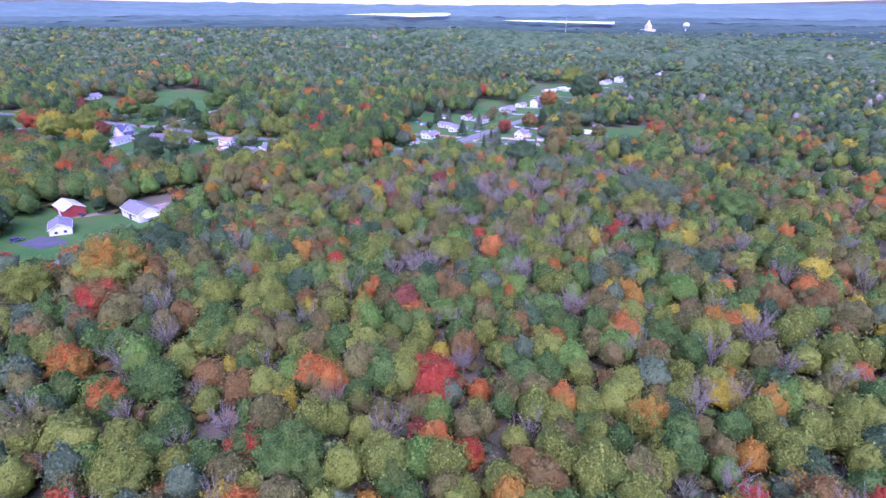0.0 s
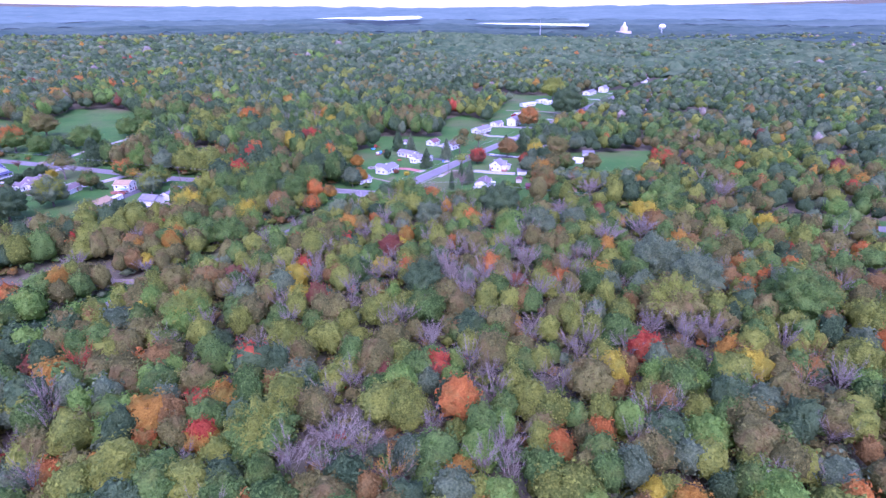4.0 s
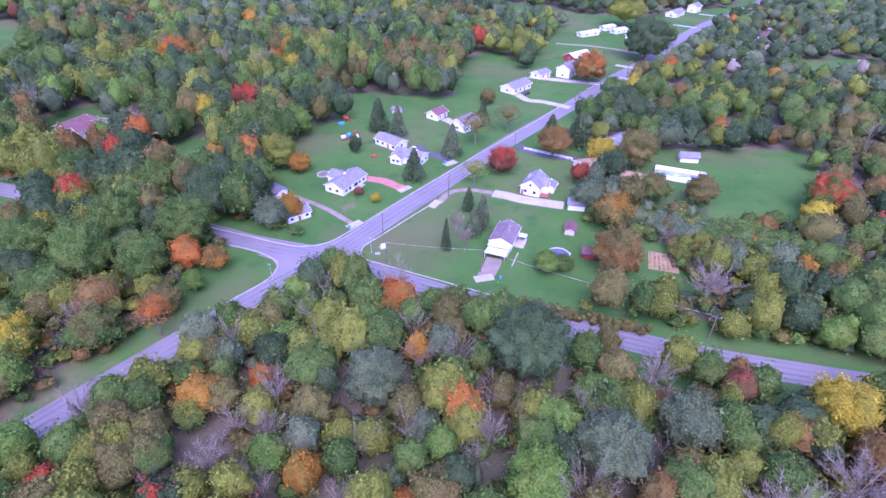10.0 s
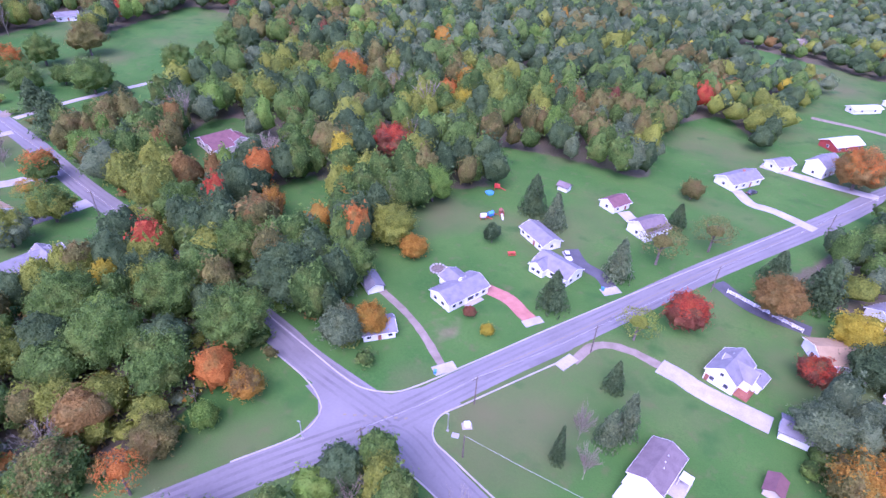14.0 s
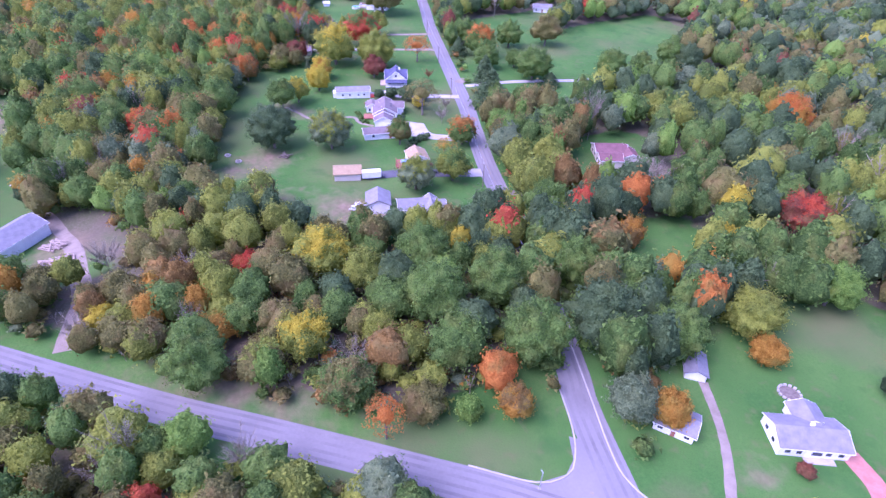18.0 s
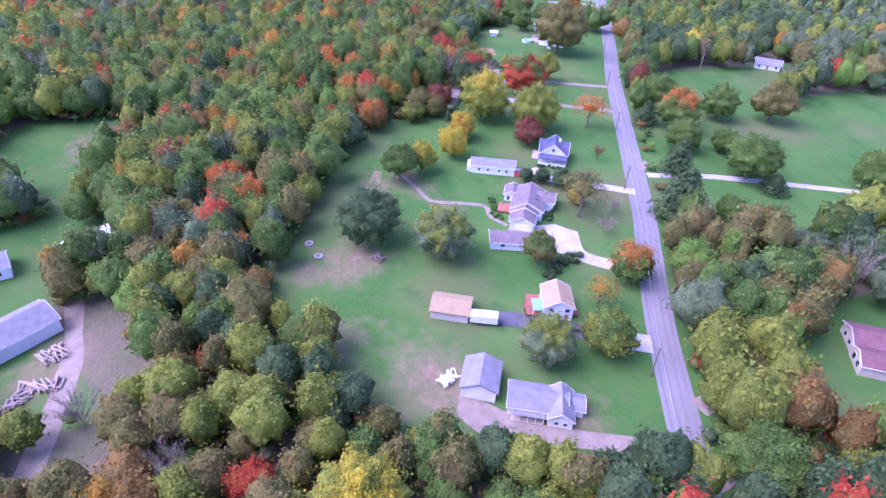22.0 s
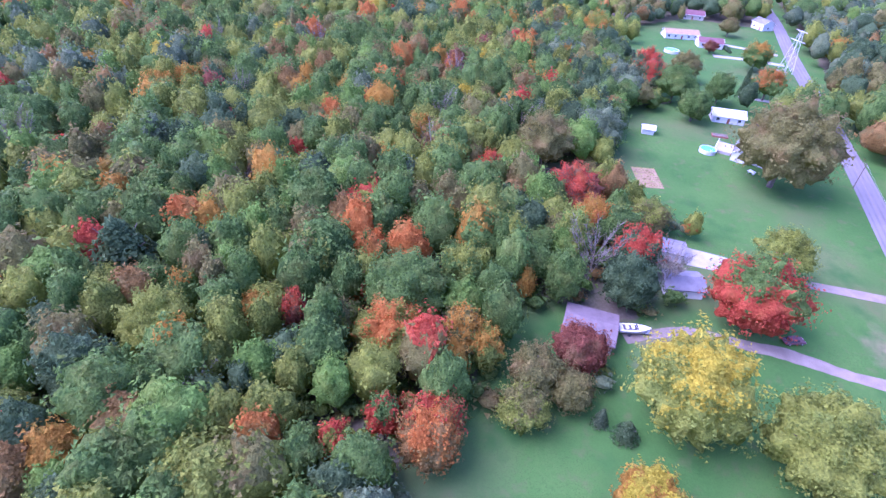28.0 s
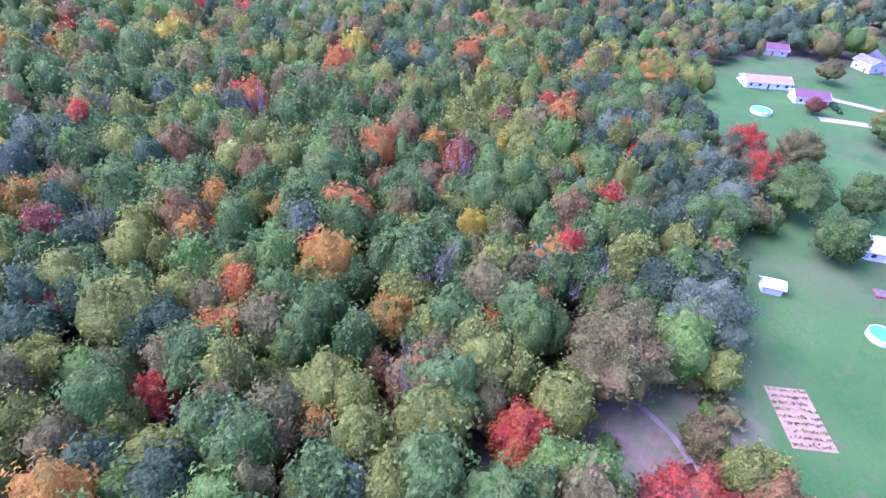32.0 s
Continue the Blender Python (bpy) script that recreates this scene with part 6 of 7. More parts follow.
for x, y in ((-245, 880), (-420, 760), (-90, 1010), (60, 940), (-560, 640), (-330, 600)):
    house("distant_house", x, y, 30, 14, 8, 3.4, 2.2, "white_wall", "grey_roof", "small distant white house among the trees", windows=0, door=False, group="distant houses", over=0.4)

# ring path and bare ground at the edge of the wood
strip("dirt_path", [(-322.5, 328.6), (-327.5, 326.4), (-332.4, 327.8), (-335.6, 332.4), (-335.2, 338.4), (-331.4, 342.0), (-327.0, 344.5), (-321.0, 346.5)], 1.1, "gravel", "curved bare dirt path in a small clearing", 0.03, 0.35, "path")
strip("mown_strip", [(-206.7, 311.4), (-198, 310.2), (-187.2, 308.9), (-178, 307.8)], 3.2, "straw", "strip of dry mown straw in the lawn", 0.025, 0.5, "garden bed")


# ---- trees that stand out ----
HOUSES[0] = len(KEEP_OFF)
tree(14.2, 392.9, 11, 6.7, "dark_green", "c")
tree(26.9, 413.2, 12, 6.7, "blue_green", "c")
tree(-3.8, 436.4, 13, 7.6, "dark_green", "c")
tree(4.7, 430.3, 12, 6.0, "blue_green", "c")
tree(39.4, 449.6, 8, 5.1, "dark_green", "c")
tree(33.0, 372.6, 8, 3.8, "dark_green", "c")
tree(37.0, 362.2, 11, 4.5, "blue_green", "c")
tree(34.4, 358.6, 9, 4.4, "blue_green", "c")
tree(66.5, 431.5, 10, 7.1, "dark_green", "c")
tree(76.8, 426.5, 13, 10.3, "dark_green", "c")
tree(26.5, 350.1, 10, 2.5, "dark_green", "c")
tree(97.2, 450.4, 12, 8.7, "blue_green", "c")
tree(112.6, 458.6, 9, 6.6, "blue_green", "c")
tree(29.2, 356.6, 9, 6.0, "bare", "b")
tree(31.8, 348.7, 9, 6.2, "bare", "b")
tree(-9.6, 413.8, 7, 5.6, "dark_green", "t")
tree(-26.5, 396.3, 7.7, 8.6, "gold", "t")
tree(-21.6, 364.4, 9, 9.3, "gold", "t")
tree(-23.5, 360.0, 7.0, 6.0, "orange", "s")
tree(45.1, 400.5, 10.2, 11.3, "maroon", "t", "red")
tree(34.9, 390.4, 9, 10.0, "yellow_green", "s")
tree(65.3, 415.2, 12.5, 13.6, "rust", "t")
tree(82.1, 410.6, 10.8, 11.7, "yellow", "t")
tree(94.0, 408.5, 15.3, 16.6, "olive", "t")
tree(72.4, 394.2, 7.8, 8.5, "maroon", "t", "red")
tree(71.2, 375.7, 11.1, 12.1, "blue_green", "t")
tree(76.2, 364.1, 12.2, 13.3, "olive", "t", "gold")
tree(72.5, 342.4, 13.9, 14.9, "rust", "t", "olive")
tree(108.1, 380.8, 10.8, 11.7, "olive", "t")
tree(93.1, 381.4, 11, 11.9, "green", "t", "olive")
tree(83.6, 399.3, 10.8, 11.9, "dark_green", "t")
tree(136.1, 552.7, 27.7, 28.4, "dark_green", "t")
tree(95.8, 508.0, 17.4, 18.7, "rust", "t", "orange")
tree(144.5, 636.8, 27.3, 27.5, "yellow_green", "t")
tree(42.3, 471.3, 7.7, 8.4, "olive", "t")
tree(49.5, 439.3, 11, 12.1, "olive", "s")
tree(36.0, 425.1, 12.4, 13.6, "olive", "s")
tree(-3.2, 380.3, 3.3, 3.7, "maroon", "t")
tree(2.9, 376.3, 3.2, 3.6, "yellow", "t")
tree(-35.3, 399.9, 13.2, 14.4, "yellow_green", "t")
tree(-35.7, 427.7, 13.3, 14.7, "bright_green", "t")
tree(-61.3, 418.9, 11, 9.8, "yellow", "t")
tree(-63.1, 450.0, 14.3, 15.7, "maroon", "t", "red")
tree(-57.1, 504.3, 12, 13.4, "yellow_green", "t", "yellow")
tree(53.8, 341.0, 7.1, 7.7, "bright_green", "t")
tree(58.4, 341.6, 5.7, 6.3, "green", "t")
tree(160.5, 589.8, 12.2, 13.3, "green", "t")
tree(-168.5, 310.4, 16.8, 18.4, "dark_green", "t")
tree(-161.5, 329.9, 15.5, 17.1, "blue_green", "t", "yellow_green")
tree(-157.6, 354.8, 11, 10.3, "olive", "t", "green")
tree(-180.2, 372.2, 14.1, 15.3, "olive", "s")
tree(-151.0, 377.3, 11.3, 12.5, "green", "t", "orange")
tree(-124.9, 349.3, 12.1, 13.4, "blue_green", "t", "yellow_green")
tree(-126.7, 363.2, 12, 13.1, "yellow_green", "t", "green")
tree(-141.3, 366.3, 8.3, 9.2, "yellow_green", "s", "gold")
tree(-151.0, 393.0, 12.5, 12.0, "bright_green", "t")
tree(-141.0, 395.5, 13.5, 12.0, "green", "t")
tree(-126.5, 388.5, 12.5, 11.0, "green", "t", "yellow_green")
tree(-117.0, 391.0, 8.5, 8.5, "olive", "t")
tree(-214.8, 388.2, 6, 7.4, "maroon", "b")
tree(-226.4, 365.1, 10.8, 11.9, "maroon", "t")
tree(-206.4, 326.0, 11, 10.8, "yellow_green", "t", "yellow")
tree(-216.5, 337, 12.2, 11.1, "yellow", "t")
tree(-230.4, 341.4, 11, 10.9, "gold", "t", "yellow")
tree(-241.4, 392.2, 12.9, 14.1, "orange", "s")
tree(-181.2, 403.9, 15, 14.0, "dark_green", "c")
tree(-264.2, 428.5, 14.7, 16.0, "green", "t")
tree(-223.0, 422.1, 12.8, 14.0, "green", "t")
tree(-245.9, 416.9, 9, 8.4, "dark_green", "c")
tree(-241.3, 427.3, 17.8, 18.8, "green", "t", "orange")
tree(-203.2, 437.4, 17.8, 18.8, "green", "t")
tree(-222.3, 437.9, 9.7, 10.5, "green", "t")
tree(-194.8, 442.5, 6, 8.5, "dark_green", "c")
tree(-166.9, 420.4, 13, 14.0, "rust", "t", "green")
tree(-178.1, 418.1, 8.8, 9.8, "green", "t")
tree(-285.0, 427.5, 15.8, 17.1, "green", "t")
tree(-251.4, 449.7, 15.1, 16.0, "green", "t")
tree(-249.6, 472.2, 18.5, 19.2, "olive", "t")
tree(-212.1, 440.4, 10.8, 11.9, "dark_green", "t")
tree(-196.2, 478.0, 15.2, 16.4, "green", "t")
tree(-198.5, 498.6, 11, 12.1, "green", "t")
tree(-176.1, 456.4, 11.3, 12.3, "yellow_green", "t")
tree(-204.3, 522.1, 14.1, 15.3, "green", "t")
tree(-195.3, 526.6, 13.9, 15.2, "dark_green", "t")
tree(-190.3, 553.2, 13.3, 14.4, "dark_green", "t", "red")
tree(-206.8, 413.5, 12, 9.9, "dark_green", "c")
tree(-157.2, 428.6, 11, 10.9, "blue_green", "t")
tree(-149.9, 416.5, 11.1, 12.4, "green", "t")
tree(-170.9, 377.1, 6, 7.7, "bare", "b")
tree(-200.7, 318.8, 13.5, 13.1, "green", "t")
tree(-200.9, 360.0, 5, 5.2, "dark_green", "t")
tree(-199.4, 365.0, 5.5, 6.0, "dark_green", "t")
tree(-196.6, 370.9, 6.9, 7.6, "dark_green", "t")
tree(-194.5, 376.8, 7.2, 8.0, "dark_green", "t")
tree(-182.0, 383.3, 5, 6.9, "bare", "b")
tree(-187.3, 373.0, 5.6, 6.2, "yellow", "t")
tree(-274.2, 372.3, 19.2, 20.5, "red", "t", "green")
tree(-291.8, 386.1, 13.3, 14.2, "yellow_green", "t")
tree(-305.7, 358.4, 10.4, 11.4, "olive", "t", "yellow_green")
tree(-299.9, 342.9, 13, 10.5, "orange", "t", "gold")
tree(-311.5, 339.7, 15.5, 16.4, "maroon", "t", "red")
tree(-337.3, 333.9, 17.3, 19.0, "olive", "t")
tree(-349.9, 351.8, 16, 17.4, "blue_green", "t")
tree(-312.0, 205.8, 10.6, 11.7, "red", "t")
tree(-275.3, 325.7, 10, 4.9, "gold", "t")
tree(-287.9, 336.0, 17, 10.8, "bright_green", "t", "yellow_green")
tree(-276.2, 333.6, 15, 9.0, "green", "t")
tree(-287.1, 351.1, 14, 12.0, "dark_green", "t", "red")
tree(-277.0, 347.5, 14, 13.0, "dark_green", "t")
tree(-283.3, 357.8, 12, 12.2, "bare", "b")
tree(-276.9, 313.1, 14, 12.1, "green", "t", "yellow_green")
tree(-267.1, 301.6, 16.3, 18.1, "green", "t")
tree(-256.6, 299.7, 14, 15.1, "yellow_green", "t", "orange")
tree(-258.4, 312.9, 13, 10.3, "olive", "t", "gold")
tree(-258.8, 335.1, 10.3, 11.4, "maroon", "t")
tree(-253.1, 259.1, 15, 14.3, "yellow_green", "t")
tree(-261.8, 281.0, 11, 7.1, "maroon", "t", "red")
tree(-279.1, 292.8, 13, 10.8, "green", "t", "orange")
tree(-303.4, 274.4, 10, 7.3, "maroon", "t")
tree(-271.0, 243.0, 15, 14.2, "dark_green", "c")
tree(-425.3, 384.9, 14, 14.2, "dark_green", "t", "red")
tree(-400.4, 390.2, 15.7, 17.2, "green", "t")
tree(-382.8, 392.9, 13, 13.0, "green", "t")
tree(-403.5, 408.9, 13, 12.3, "green", "t")
tree(-427.1, 402.2, 13.3, 14.7, "olive", "t")
tree(-411.7, 430.9, 13.4, 14.7, "green", "t", "orange")
tree(-450.7, 441.4, 14, 14.2, "green", "t", "gold")
tree(-411.7, 421.9, 13, 3.5, "dark_green", "c")
tree(-336.3, 403.1, 31.8, 30.7, "olive", "t")
tree(-478.9, 371.9, 14.9, 16.5, "gold", "t", "yellow_green")
tree(-364.1, 215.3, 14, 11.2, "yellow_green", "t", "gold")
tree(-354.3, 210.1, 14, 12.7, "yellow_green", "t", "gold")
tree(-302.2, 222.1, 10.1, 11.2, "gold", "t")
tree(-509.8, 450.1, 10.4, 11.4, "olive", "t")
tree(-474.1, 429.1, 6.9, 7.5, "maroon", "t")
tree(-248.1, 352.0, 20.6, 21.7, "yellow_green", "t", "yellow")
tree(-239.4, 370.0, 19.1, 20.2, "yellow_green", "t")
tree(-239.8, 301.5, 12, 7.0, "red", "t", "green")
tree(-236.2, 309.0, 13, 10.9, "rust", "t", "orange")
tree(-234.5, 294.6, 11, 6.9, "yellow_green", "t", "red")
tree(-246.3, 337.9, 4, 2.5, "blue_green", "c")
tree(-244.2, 341.9, 4, 3.9, "dark_green", "c")
tree(-252.2, 326.5, 11, 10.5, "olive", "t")
tree(-348.1, 321.2, 12, 7.7, "red", "t", "orange")
tree(-321.9, 318.5, 11, 12.1, "orange", "t", "red")
tree(-322.0, 264.3, 10, 7.7, "red", "t")
tree(-333.3, 270.3, 14, 11.1, "yellow_green", "t", "orange")
tree(-323.4, 245.9, 13, 10.9, "yellow_green", "t")
tree(-332.2, 295.3, 9, 7.0, "rust", "t")
tree(-342.3, 296.4, 12, 11.1, "yellow_green", "t", "gold")
tree(-314.5, 287.1, 6, 5.7, "red", "t")
tree(-318.4, 270.9, 9, 6.5, "bare", "b")
tree(-375.6, 281.5, 15, 13.0, "bright_green", "t", "green")
tree(-326.9, 346.8, 7.5, 8.3, "olive", "t")
tree(-324.9, 332.1, 4, 4.0, "green", "t")
tree(-409.3, 383.4, 14, 13.8, "dark_green", "t", "red")
tree(45.1, 305.7, 17.4, 19.1, "dark_green", "t")
tree(43.7, 274.5, 14, 12.5, "bright_green", "t")
tree(103.9, 293.0, 12.5, 13.2, "yellow", "t")
tree(92.5, 329.9, 11, 17.6, "bare", "b")
tree(146.2, 376.9, 14.5, 15.8, "green", "t", "red")
tree(3.4, 267.0, 9, 6.3, "yellow", "t")
tree(-9.1, 296.6, 8, 5.1, "orange", "t")
tree(22.0, 270.8, 8, 5.3, "orange", "t")
tree(12.8, 269.6, 11, 6.2, "bare", "b")
tree(-3.6, 283.7, 9, 8.4, "bare", "b")
tree(-12.0, 277.2, 9, 8.3, "bare", "b")
tree(70.1, 299.9, 11, 12.0, "bare", "b")
tree(81.7, 270.4, 11, 15.6, "bare", "b")
tree(97.2, 276.2, 11, 16.4, "bare", "b")
tree(36.2, 283.5, 12, 7.0, "bare", "b")
tree(-39.6, 286.6, 10, 9.2, "bare", "b")
tree(-37.7, 311.9, 11, 8.1, "orange", "s")
tree(57.6, 282.0, 13.4, 14.8, "blue_green", "t")
tree(73.3, 288.4, 12, 12.3, "blue_green", "t")
tree(13.8, 296.7, 12.1, 13.4, "blue_green", "t")
tree(11.1, 233.5, 15, 14.3, "dark_green", "t")
tree(28.9, 217.4, 10, 8.8, "yellow_green", "t")
tree(11.5, 218.8, 12, 13.1, "green", "t")
tree(28.9, 202.1, 10, 10.2, "bright_green", "t", "green")
tree(81.1, 213.0, 18.3, 19.6, "olive", "t", "yellow_green")
tree(69.9, 231.6, 10, 8.5, "blue_green", "t")
tree(90.0, 244.3, 16.9, 18.2, "blue_green", "t")
tree(95.8, 228.6, 17.4, 18.7, "blue_green", "t")
tree(-27.4, 229.1, 10, 9.1, "yellow_green", "t", "yellow")
tree(-3.0, 249.0, 9, 8.9, "yellow_green", "t", "yellow")
tree(-96.5, 293.8, 8, 8.4, "red", "t")
tree(-56.3, 217.6, 13.8, 15.0, "bright_green", "t", "yellow_green")
tree(30.2, 237.0, 12, 11.8, "bare", "b")
tree(46.5, 248.7, 12, 12.9, "bare", "b")
tree(46.0, 225.9, 11, 11.3, "bare", "b")
tree(13.0, 205.0, 10, 8.7, "bare", "b")
tree(151.6, 318.5, 13, 16.6, "bare", "b")
tree(72.7, 205.3, 11, 9.6, "bare", "b")
tree(87.4, 201.5, 11, 12.5, "bare", "b")
tree(-1.4, 217.2, 11.7, 12.9, "yellow_green", "t")
tree(-26.3, 205.7, 10.5, 11.7, "yellow_green", "t")
tree(-40.1, 213.5, 11, 7.6, "yellow_green", "t")
tree(-99.1, 141.1, 13.6, 14.8, "red", "t", "rust")
tree(-37.2, 82.8, 11, 9.2, "red", "t", "green")
tree(-28.1, 80.3, 14, 14.4, "green", "t")
tree(-1.4, 98.0, 8, 5.5, "gold", "t")
tree(-34.0, 96.8, 10, 7.4, "yellow", "t")
tree(-4.0, 88.1, 9, 5.9, "maroon", "t")
tree(-22.6, 167.8, 15, 16.3, "green", "t", "yellow_green")
tree(6.9, 174.2, 12, 10.9, "yellow_green", "t")
tree(-46.6, 137.6, 11, 10.4, "yellow_green", "t")
tree(-37.1, 138.1, 9, 6.3, "yellow_green", "t", "yellow")
tree(-22.9, 141.4, 9, 7.0, "yellow_green", "t", "gold")
tree(-66.2, 144.9, 12, 13.2, "yellow_green", "t")
tree(-58.0, 121.5, 12.4, 13.7, "yellow_green", "t", "green")
tree(-64.7, 103.4, 11.5, 12.8, "green", "t")
tree(-88.4, 109.4, 12, 11.1, "gold", "t", "orange")
tree(-72.1, 96.8, 11, 10.8, "green", "t", "orange")
tree(43.4, 91.3, 12, 9.9, "yellow_green", "t", "gold")
tree(57.4, 108.1, 9, 7.2, "yellow_green", "t")
tree(59.3, 124.4, 10, 10.9, "green", "t")
tree(30.1, 123.3, 8, 7.1, "orange", "t")
tree(-2.2, 109.2, 10, 10.3, "rust", "t", "red")
tree(25.5, 106.1, 10, 7.9, "green", "t")
tree(9.6, 103.1, 7, 6.5, "orange", "t")
tree(-16.4, 82.6, 9, 5.3, "yellow_green", "t")
tree(-22.6, 75.7, 9, 7.5, "green", "t")
tree(6.2, 83.3, 8, 6.6, "orange", "t", "red")
tree(-8.2, 76.4, 9, 7.6, "green", "t")
tree(-189.8, 268.6, 13.4, 14.6, "red", "t", "orange")
tree(-43.7, 89.7, 10, 9.7, "bare", "b")
tree(5.9, 111.5, 10, 9.1, "bare", "b")
tree(-7.5, 167.4, 10, 14.2, "bare", "b")
tree(83.9, 124.5, 10, 12.9, "bare", "b")
tree(37.5, 138.1, 11, 12.4, "bare", "b")
tree(-124.5, 146.0, 14.7, 15.8, "yellow_green", "t")
tree(-102.4, 153.5, 22.4, 22.8, "yellow_green", "t", "gold")
tree(-58.4, 76.5, 11.9, 13.0, "yellow_green", "t")
tree(84.8, 111.3, 8, 9.2, "bare", "b")
tree(120.5, 214.3, 18.8, 19.6, "green", "t")
tree(-27.4, 113.0, 8, 6.7, "yellow_green", "t")
tree(-13.1, 124.8, 9, 7.4, "yellow_green", "t")
tree(11.7, 126.4, 9, 8.6, "yellow_green", "t")
tree(-65.1, 332.6, 17, 15.4, "green", "t")
tree(-65.3, 348.3, 17, 15.0, "green", "t")
tree(-44.9, 365.4, 18, 19.0, "dark_green", "t")
tree(-45.5, 348.0, 17, 15.6, "green", "t")
tree(-49.0, 331.0, 16, 13.0, "green", "t")
tree(-36.5, 378.5, 14, 15.2, "green", "t")
tree(-25.4, 358.4, 11, 11.5, "blue_green", "t")
tree(-63.5, 302.2, 13, 11.9, "yellow_green", "t", "yellow")
tree(-61.1, 318.0, 10, 8.8, "yellow_green", "t")
tree(-91.3, 311.5, 14.9, 16.3, "yellow_green", "t", "yellow")
tree(-81.5, 319.8, 13, 12.0, "yellow_green", "t")
tree(-88.8, 273.2, 9, 5.4, "red", "t")
tree(-82.3, 336.2, 16, 14.8, "green", "t")
tree(-64.3, 370.9, 16, 13.8, "green", "t")
tree(-34.1, 337.2, 8, 8.4, "gold", "t", "rust")
tree(-39.9, 320.2, 8.7, 9.6, "olive", "t")
tree(-36.1, 328.0, 7, 5.8, "bright_green", "t")
tree(-43.3, 405.5, 14, 12.4, "dark_green", "c")
tree(-119.6, 509.4, 18.8, 19.9, "gold", "t", "orange")
tree(-148.4, 529.9, 11, 11.8, "gold", "t")
tree(-90.3, 420.6, 11, 8.9, "rust", "t", "orange")
tree(-92.6, 398.2, 11, 9.8, "yellow_green", "t")
tree(-95.3, 380.9, 14, 15.0, "green", "t")
tree(-73.9, 395.3, 11, 8.7, "rust", "t", "gold")
tree(-86.0, 256.2, 7, 9.2, "bare", "b")
tree(-111.9, 260.1, 9, 10.5, "bare", "b")
tree(-79.8, 279.5, 9, 7.3, "bare", "b")
tree(-99.9, 280.2, 9, 9.5, "bare", "b")
tree(-101.6, 426.2, 10, 18.1, "bare", "b")
tree(-48.9, 307.7, 11.6, 12.8, "green", "t", "olive")
tree(-64.0, 280.5, 13.3, 14.1, "green", "t")
tree(-77.0, 291.3, 9.5, 10.6, "green", "t")
tree(-249.5, 333.0, 8.5, 8.5, "olive", "t")
tree(-245.0, 324.0, 9.5, 10.0, "yellow_green", "t", "olive")
tree(-256.5, 317.0, 11.0, 9.0, "yellow_green", "t", "gold")
tree(-239.5, 309.0, 11.0, 12.0, "rust", "t", "red")


# ---- woods ----
L0 = [crown(110 + i, 6, 18 + 3 * (i % 4), 330, 0.031, -0.1 + 0.04 * (i % 3), 1.0, 0.1 + 0.9 * (i % 2)) for i in range(10)]
L1 = [crown(10 + i, 5, 14 + 2 * (i % 4), 190, 0.04, -0.1 + 0.04 * (i % 3), 1.0, 0.1 + 0.9 * (i % 2)) for i in range(8)]
L1_BARE = [bare_crown(30 + i, 18, 36, 0.5) for i in range(4)]
L2 = [crown(40 + i, 4, 12, 130, 0.046, -0.04, 1.0, 0.2 + 0.8 * (i % 2)) for i in range(8)]
L2_BARE = [bare_crown(50 + i, 9, 14, 1.4) for i in range(2)]
L3 = [crown(60 + i, 2, 7, 20, 0.08, 0.0, 1.05, 0.3 + 0.6 * (i % 2)) for i in range(8)]
L3_BARE = [crown(70, 2, 5, 16, 0.12, 0.1, 0.8, 0.5)]
L4 = [crown(90 + i, 2, 6, 2, 0.08, 0.0, 1.1, 0.3) for i in range(6)]
BRUSH = [crown(80 + i, 2, 7, 30, 0.085, 0.0, 1.2, 0, 0.8, (0.75, 1.1)) for i in range(4)]

EDGE = [(-122, 258, 9), (-105, 262, 8), (-138, 250, 9), (-263, 347, 9), (-269, 340, 6)]      # thin edge of the wood at the farm
KEEP_OFF[:0] = EDGE + [(-118, 249, 10), (-100, 254, 5), (-90, 253, 4), (-21, 342.5, 8), (-12, 340, 9)]
HOUSES[0] += len(EDGE) + 5
x, y = wood_points(-535, 230, 30, 480, 6.3)
d = far_from_plan(x, y)
s = (d < 64) & (y > 62) & in_view(x, y)
x0, y0 = x[s], y[s]
k0 = kinds_at(x0, y0)
plant("nearest_woods", x0, y0, *sizes(x0, y0, k0), k0, L0, L1_BARE, "mixed autumn woods, fresh green, yellow-green, rusty and bare crowns")
s = (d >= 64) & (d < 135) & (y > 62) & in_view(x, y)
x1, y1 = x[s], y[s]
k1 = kinds_at(x1, y1)
plant("near_woods", x1, y1, *sizes(x1, y1, k1), k1, L1, L1_BARE, "mixed autumn woods, green, olive, yellow and bare grey crowns")
x, y = wood_points(-430, 200, 62, 440, 4.8, True)
s = (far_from_plan(x, y) < 118) & in_view(x, y)
xb, yb = x[s], y[s]
names = np.array([("olive", "rust", "green", "yellow_green", "bare", "olive", "bare", "blue_green"), ("green", "olive", "green", "yellow_green", "blue_green", "green", "bright_green", "rust")])
kb = names[(rng.uniform(size=len(xb)) > ease(345, 300, yb + 0.25 * xb) * ease(-130, -60, xb)).astype(int), rng.integers(0, 8, len(xb))]
kb = np.array([SPECIES_NAMES.index(n) for n in kb])
plant("undergrowth", xb, yb, rng.uniform(2.2, 5.5, len(xb)), rng.uniform(3.8, 6.8, len(xb)), kb, BRUSH, [bare_crown(85, 7, 14, 1.3)], "olive and rusty brushwood under the trees")
x, y = wood_points(-620, 330, 10, 680, 8.8)
d = far_from_plan(x, y)
s = (d >= 135) & (d < 265) & in_view(x, y)
x2, y2 = x[s], y[s]
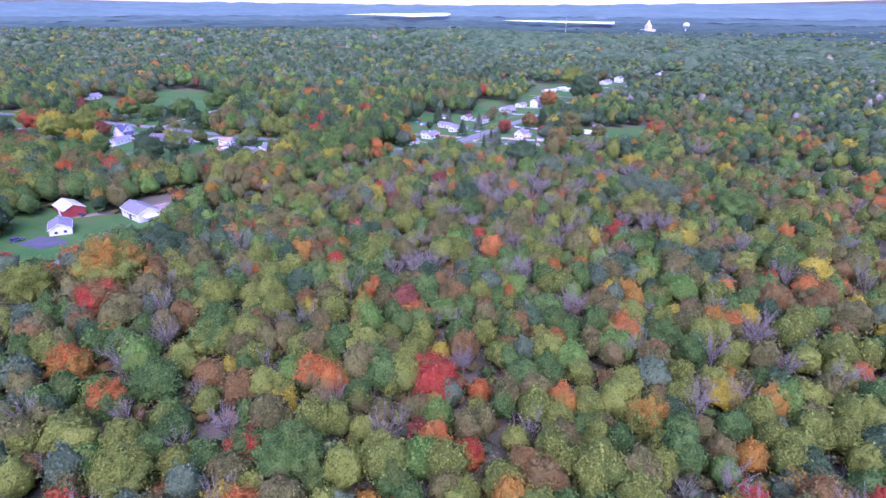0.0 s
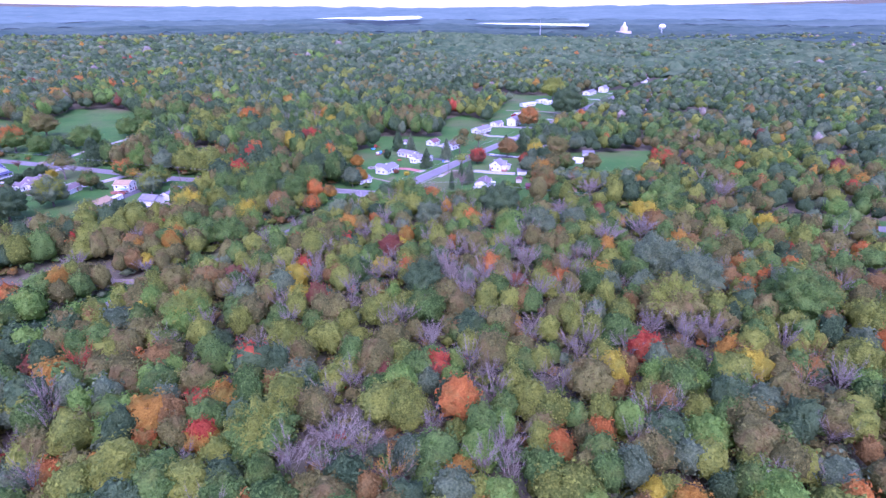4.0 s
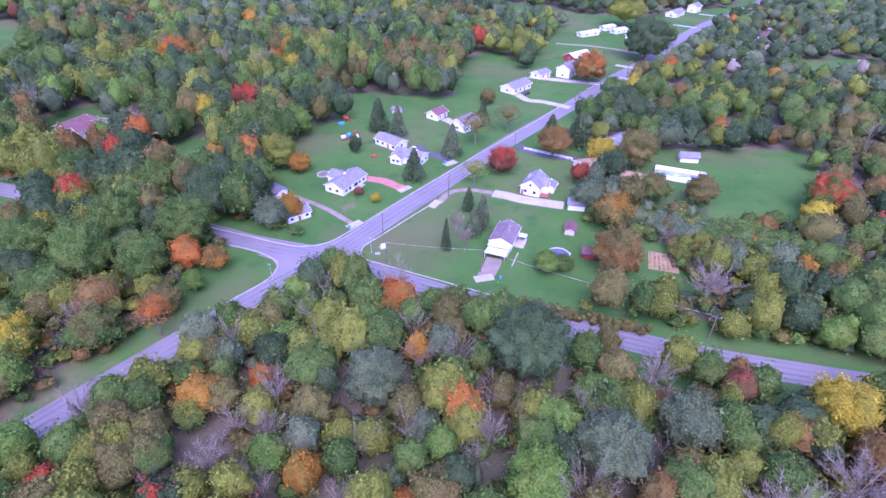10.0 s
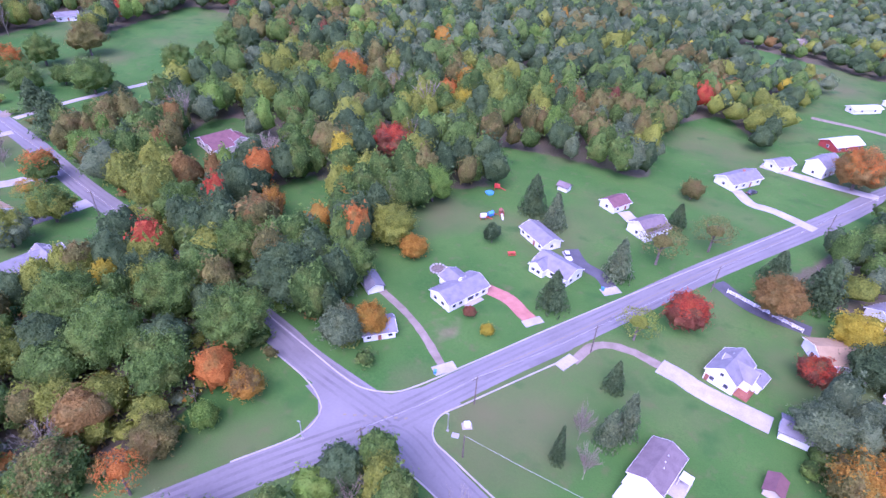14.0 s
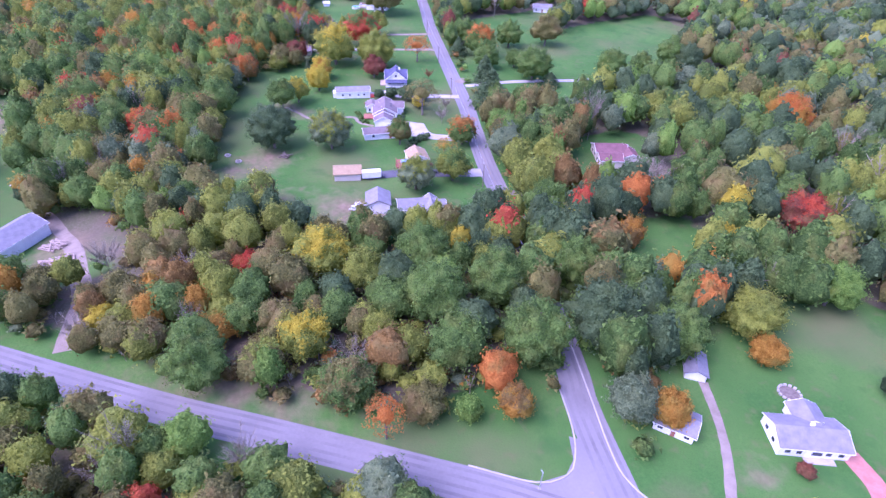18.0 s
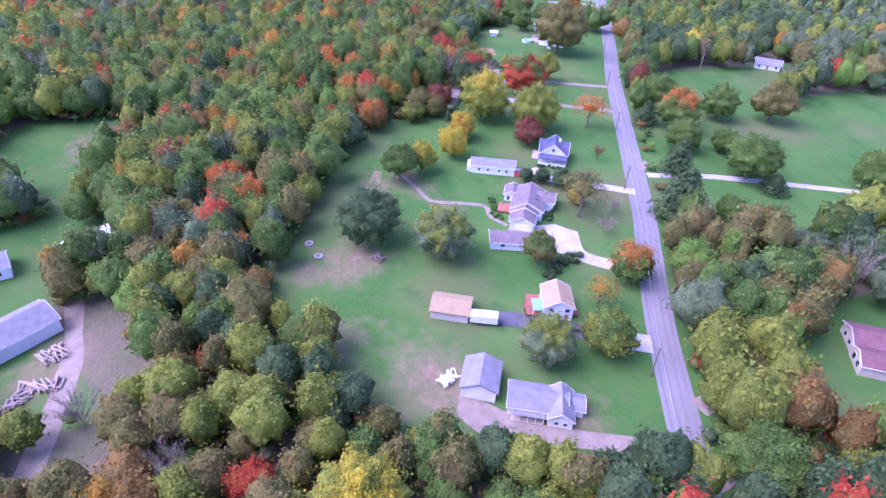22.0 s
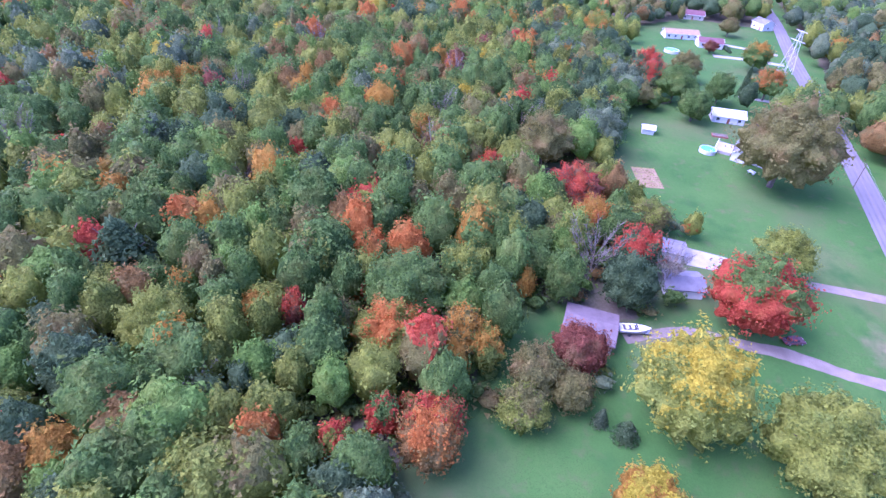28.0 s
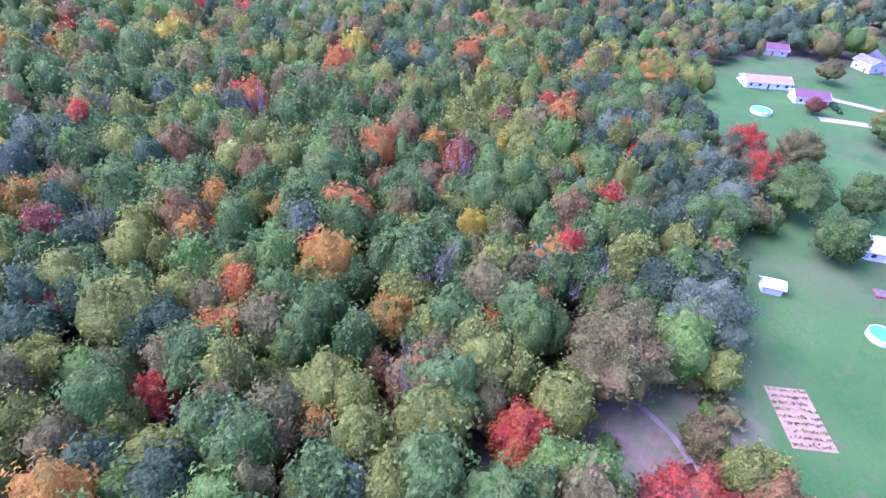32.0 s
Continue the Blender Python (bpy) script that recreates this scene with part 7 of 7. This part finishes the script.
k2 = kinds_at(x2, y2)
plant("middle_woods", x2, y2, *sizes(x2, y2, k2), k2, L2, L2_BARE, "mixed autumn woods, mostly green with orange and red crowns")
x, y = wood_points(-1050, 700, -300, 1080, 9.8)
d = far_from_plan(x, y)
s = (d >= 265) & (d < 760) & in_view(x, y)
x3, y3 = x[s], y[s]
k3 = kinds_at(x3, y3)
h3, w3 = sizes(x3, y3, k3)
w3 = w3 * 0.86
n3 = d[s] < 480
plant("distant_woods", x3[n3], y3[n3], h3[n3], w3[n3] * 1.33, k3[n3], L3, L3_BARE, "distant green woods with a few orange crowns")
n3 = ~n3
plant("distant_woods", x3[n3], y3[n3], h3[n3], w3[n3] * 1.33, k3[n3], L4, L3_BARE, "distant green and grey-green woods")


x, y = wood_points(-420, 420, -160, 330, 11.0)
s = (~in_view(x, y) | (y <= 64)) & (far_from_plan(x, y) < 300)
k4 = kinds_at(x[s], y[s])
h4, w4 = sizes(x[s], y[s], k4)
plant("outer_woods", x[s], y[s], h4, w4 * 1.25, k4, L4, L3_BARE, "mixed autumn woods beyond the clearing")


def north(x, y):
    """The far country that the walk ever looks at."""
    return (y > 260 + 0.75 * np.abs(x))


x, y = wood_points(-1500, 1500, 650, 1900, 16.8)
r = np.hypot(x + 60, y - 260)
s = (far_from_plan(x, y) >= 760) & north(x, y) & (rng.uniform(size=len(x)) > 0.55 * ease(900, 1700, y))
k5 = kinds_at(x[s], y[s])
h5, w5 = sizes(x[s], y[s], k5)
hump = 22 * np.exp(-((x[s] - 30) / 330) ** 2 - ((y[s] - 1500) / 260) ** 2)
plant("far_treetops", x[s], y[s], h5 * rng.uniform(0.8, 1.3, len(h5)) + hump, w5 * 1.65 + 0.3 * hump, k5, L4, L3_BARE, "far green woods with a few orange crowns")


def far_canopy(name, rad, fine, mat, label, kind):
    """The treetops of the country beyond, to the horizon."""
    r = np.random.default_rng(5)
    ang = np.radians(np.concatenate([np.arange(42, 235, fine), np.arange(235, 403, 4.0)]))
    R, A = [q.ravel() for q in np.meshgrid(rad, ang, indexing="ij")]
    R = R * r.uniform(0.994, 1.006, R.size)
    A = A + r.uniform(-0.003, 0.003, A.size)
    X, Y = -60 + R * np.cos(A), 260 + R * np.sin(A)
    high = 7 + r.uniform(-6, 6, X.size) + 5 * (patch(X, Y, 300, 9) - 0.5) + 24 * np.exp(-((X - 30) / 330) ** 2 - ((Y - 1500) / 260) ** 2)
    high = np.where(R < 760, np.minimum(high, 4), high)
    nv = len(ang)
    f = grid_faces(len(rad), nv)
    seam = (np.arange(len(rad) - 1) * nv)[:, None] + np.array([nv - 1, 2 * nv - 1, nv, 0])
    me = mesh_from(name, np.stack([X, Y, ground_z(X, Y) + high], 1), np.concatenate([f, seam]), [mat])
    tagged(new(name, me), label, "woods", kind=kind)


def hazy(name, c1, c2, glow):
    """Far country; the haze of much air is put in as a bluish emission."""
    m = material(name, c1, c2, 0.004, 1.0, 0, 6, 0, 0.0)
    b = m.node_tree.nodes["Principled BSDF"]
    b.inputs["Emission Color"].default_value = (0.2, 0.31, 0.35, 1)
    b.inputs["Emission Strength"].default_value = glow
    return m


far_canopy("far_woods", np.geomspace(690, 1560, 76), 0.7, M["far_leaf"], "far green woods reaching to the hills", "stuff")
# each farther ring glows more, to paint thickening haze
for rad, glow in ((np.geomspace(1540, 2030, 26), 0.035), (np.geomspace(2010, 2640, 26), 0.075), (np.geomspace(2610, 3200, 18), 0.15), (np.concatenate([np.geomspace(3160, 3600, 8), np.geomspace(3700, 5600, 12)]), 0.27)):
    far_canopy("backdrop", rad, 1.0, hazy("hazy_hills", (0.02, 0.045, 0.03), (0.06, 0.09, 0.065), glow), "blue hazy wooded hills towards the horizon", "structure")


def lake(pts, lift, label):
    bm = bmesh.new()
    bm.faces.new([bm.verts.new((a, b, float(ground_z(a, b)) + lift)) for a, b in pts])
    bmesh.ops.triangulate(bm, faces=bm.faces)
    me = bpy.data.meshes.new("water")
    bm.to_mesh(me)
    bm.free()
    me.materials.append(M["lake_water"])
    tagged(new("water", me), label, "lake", kind="structure")


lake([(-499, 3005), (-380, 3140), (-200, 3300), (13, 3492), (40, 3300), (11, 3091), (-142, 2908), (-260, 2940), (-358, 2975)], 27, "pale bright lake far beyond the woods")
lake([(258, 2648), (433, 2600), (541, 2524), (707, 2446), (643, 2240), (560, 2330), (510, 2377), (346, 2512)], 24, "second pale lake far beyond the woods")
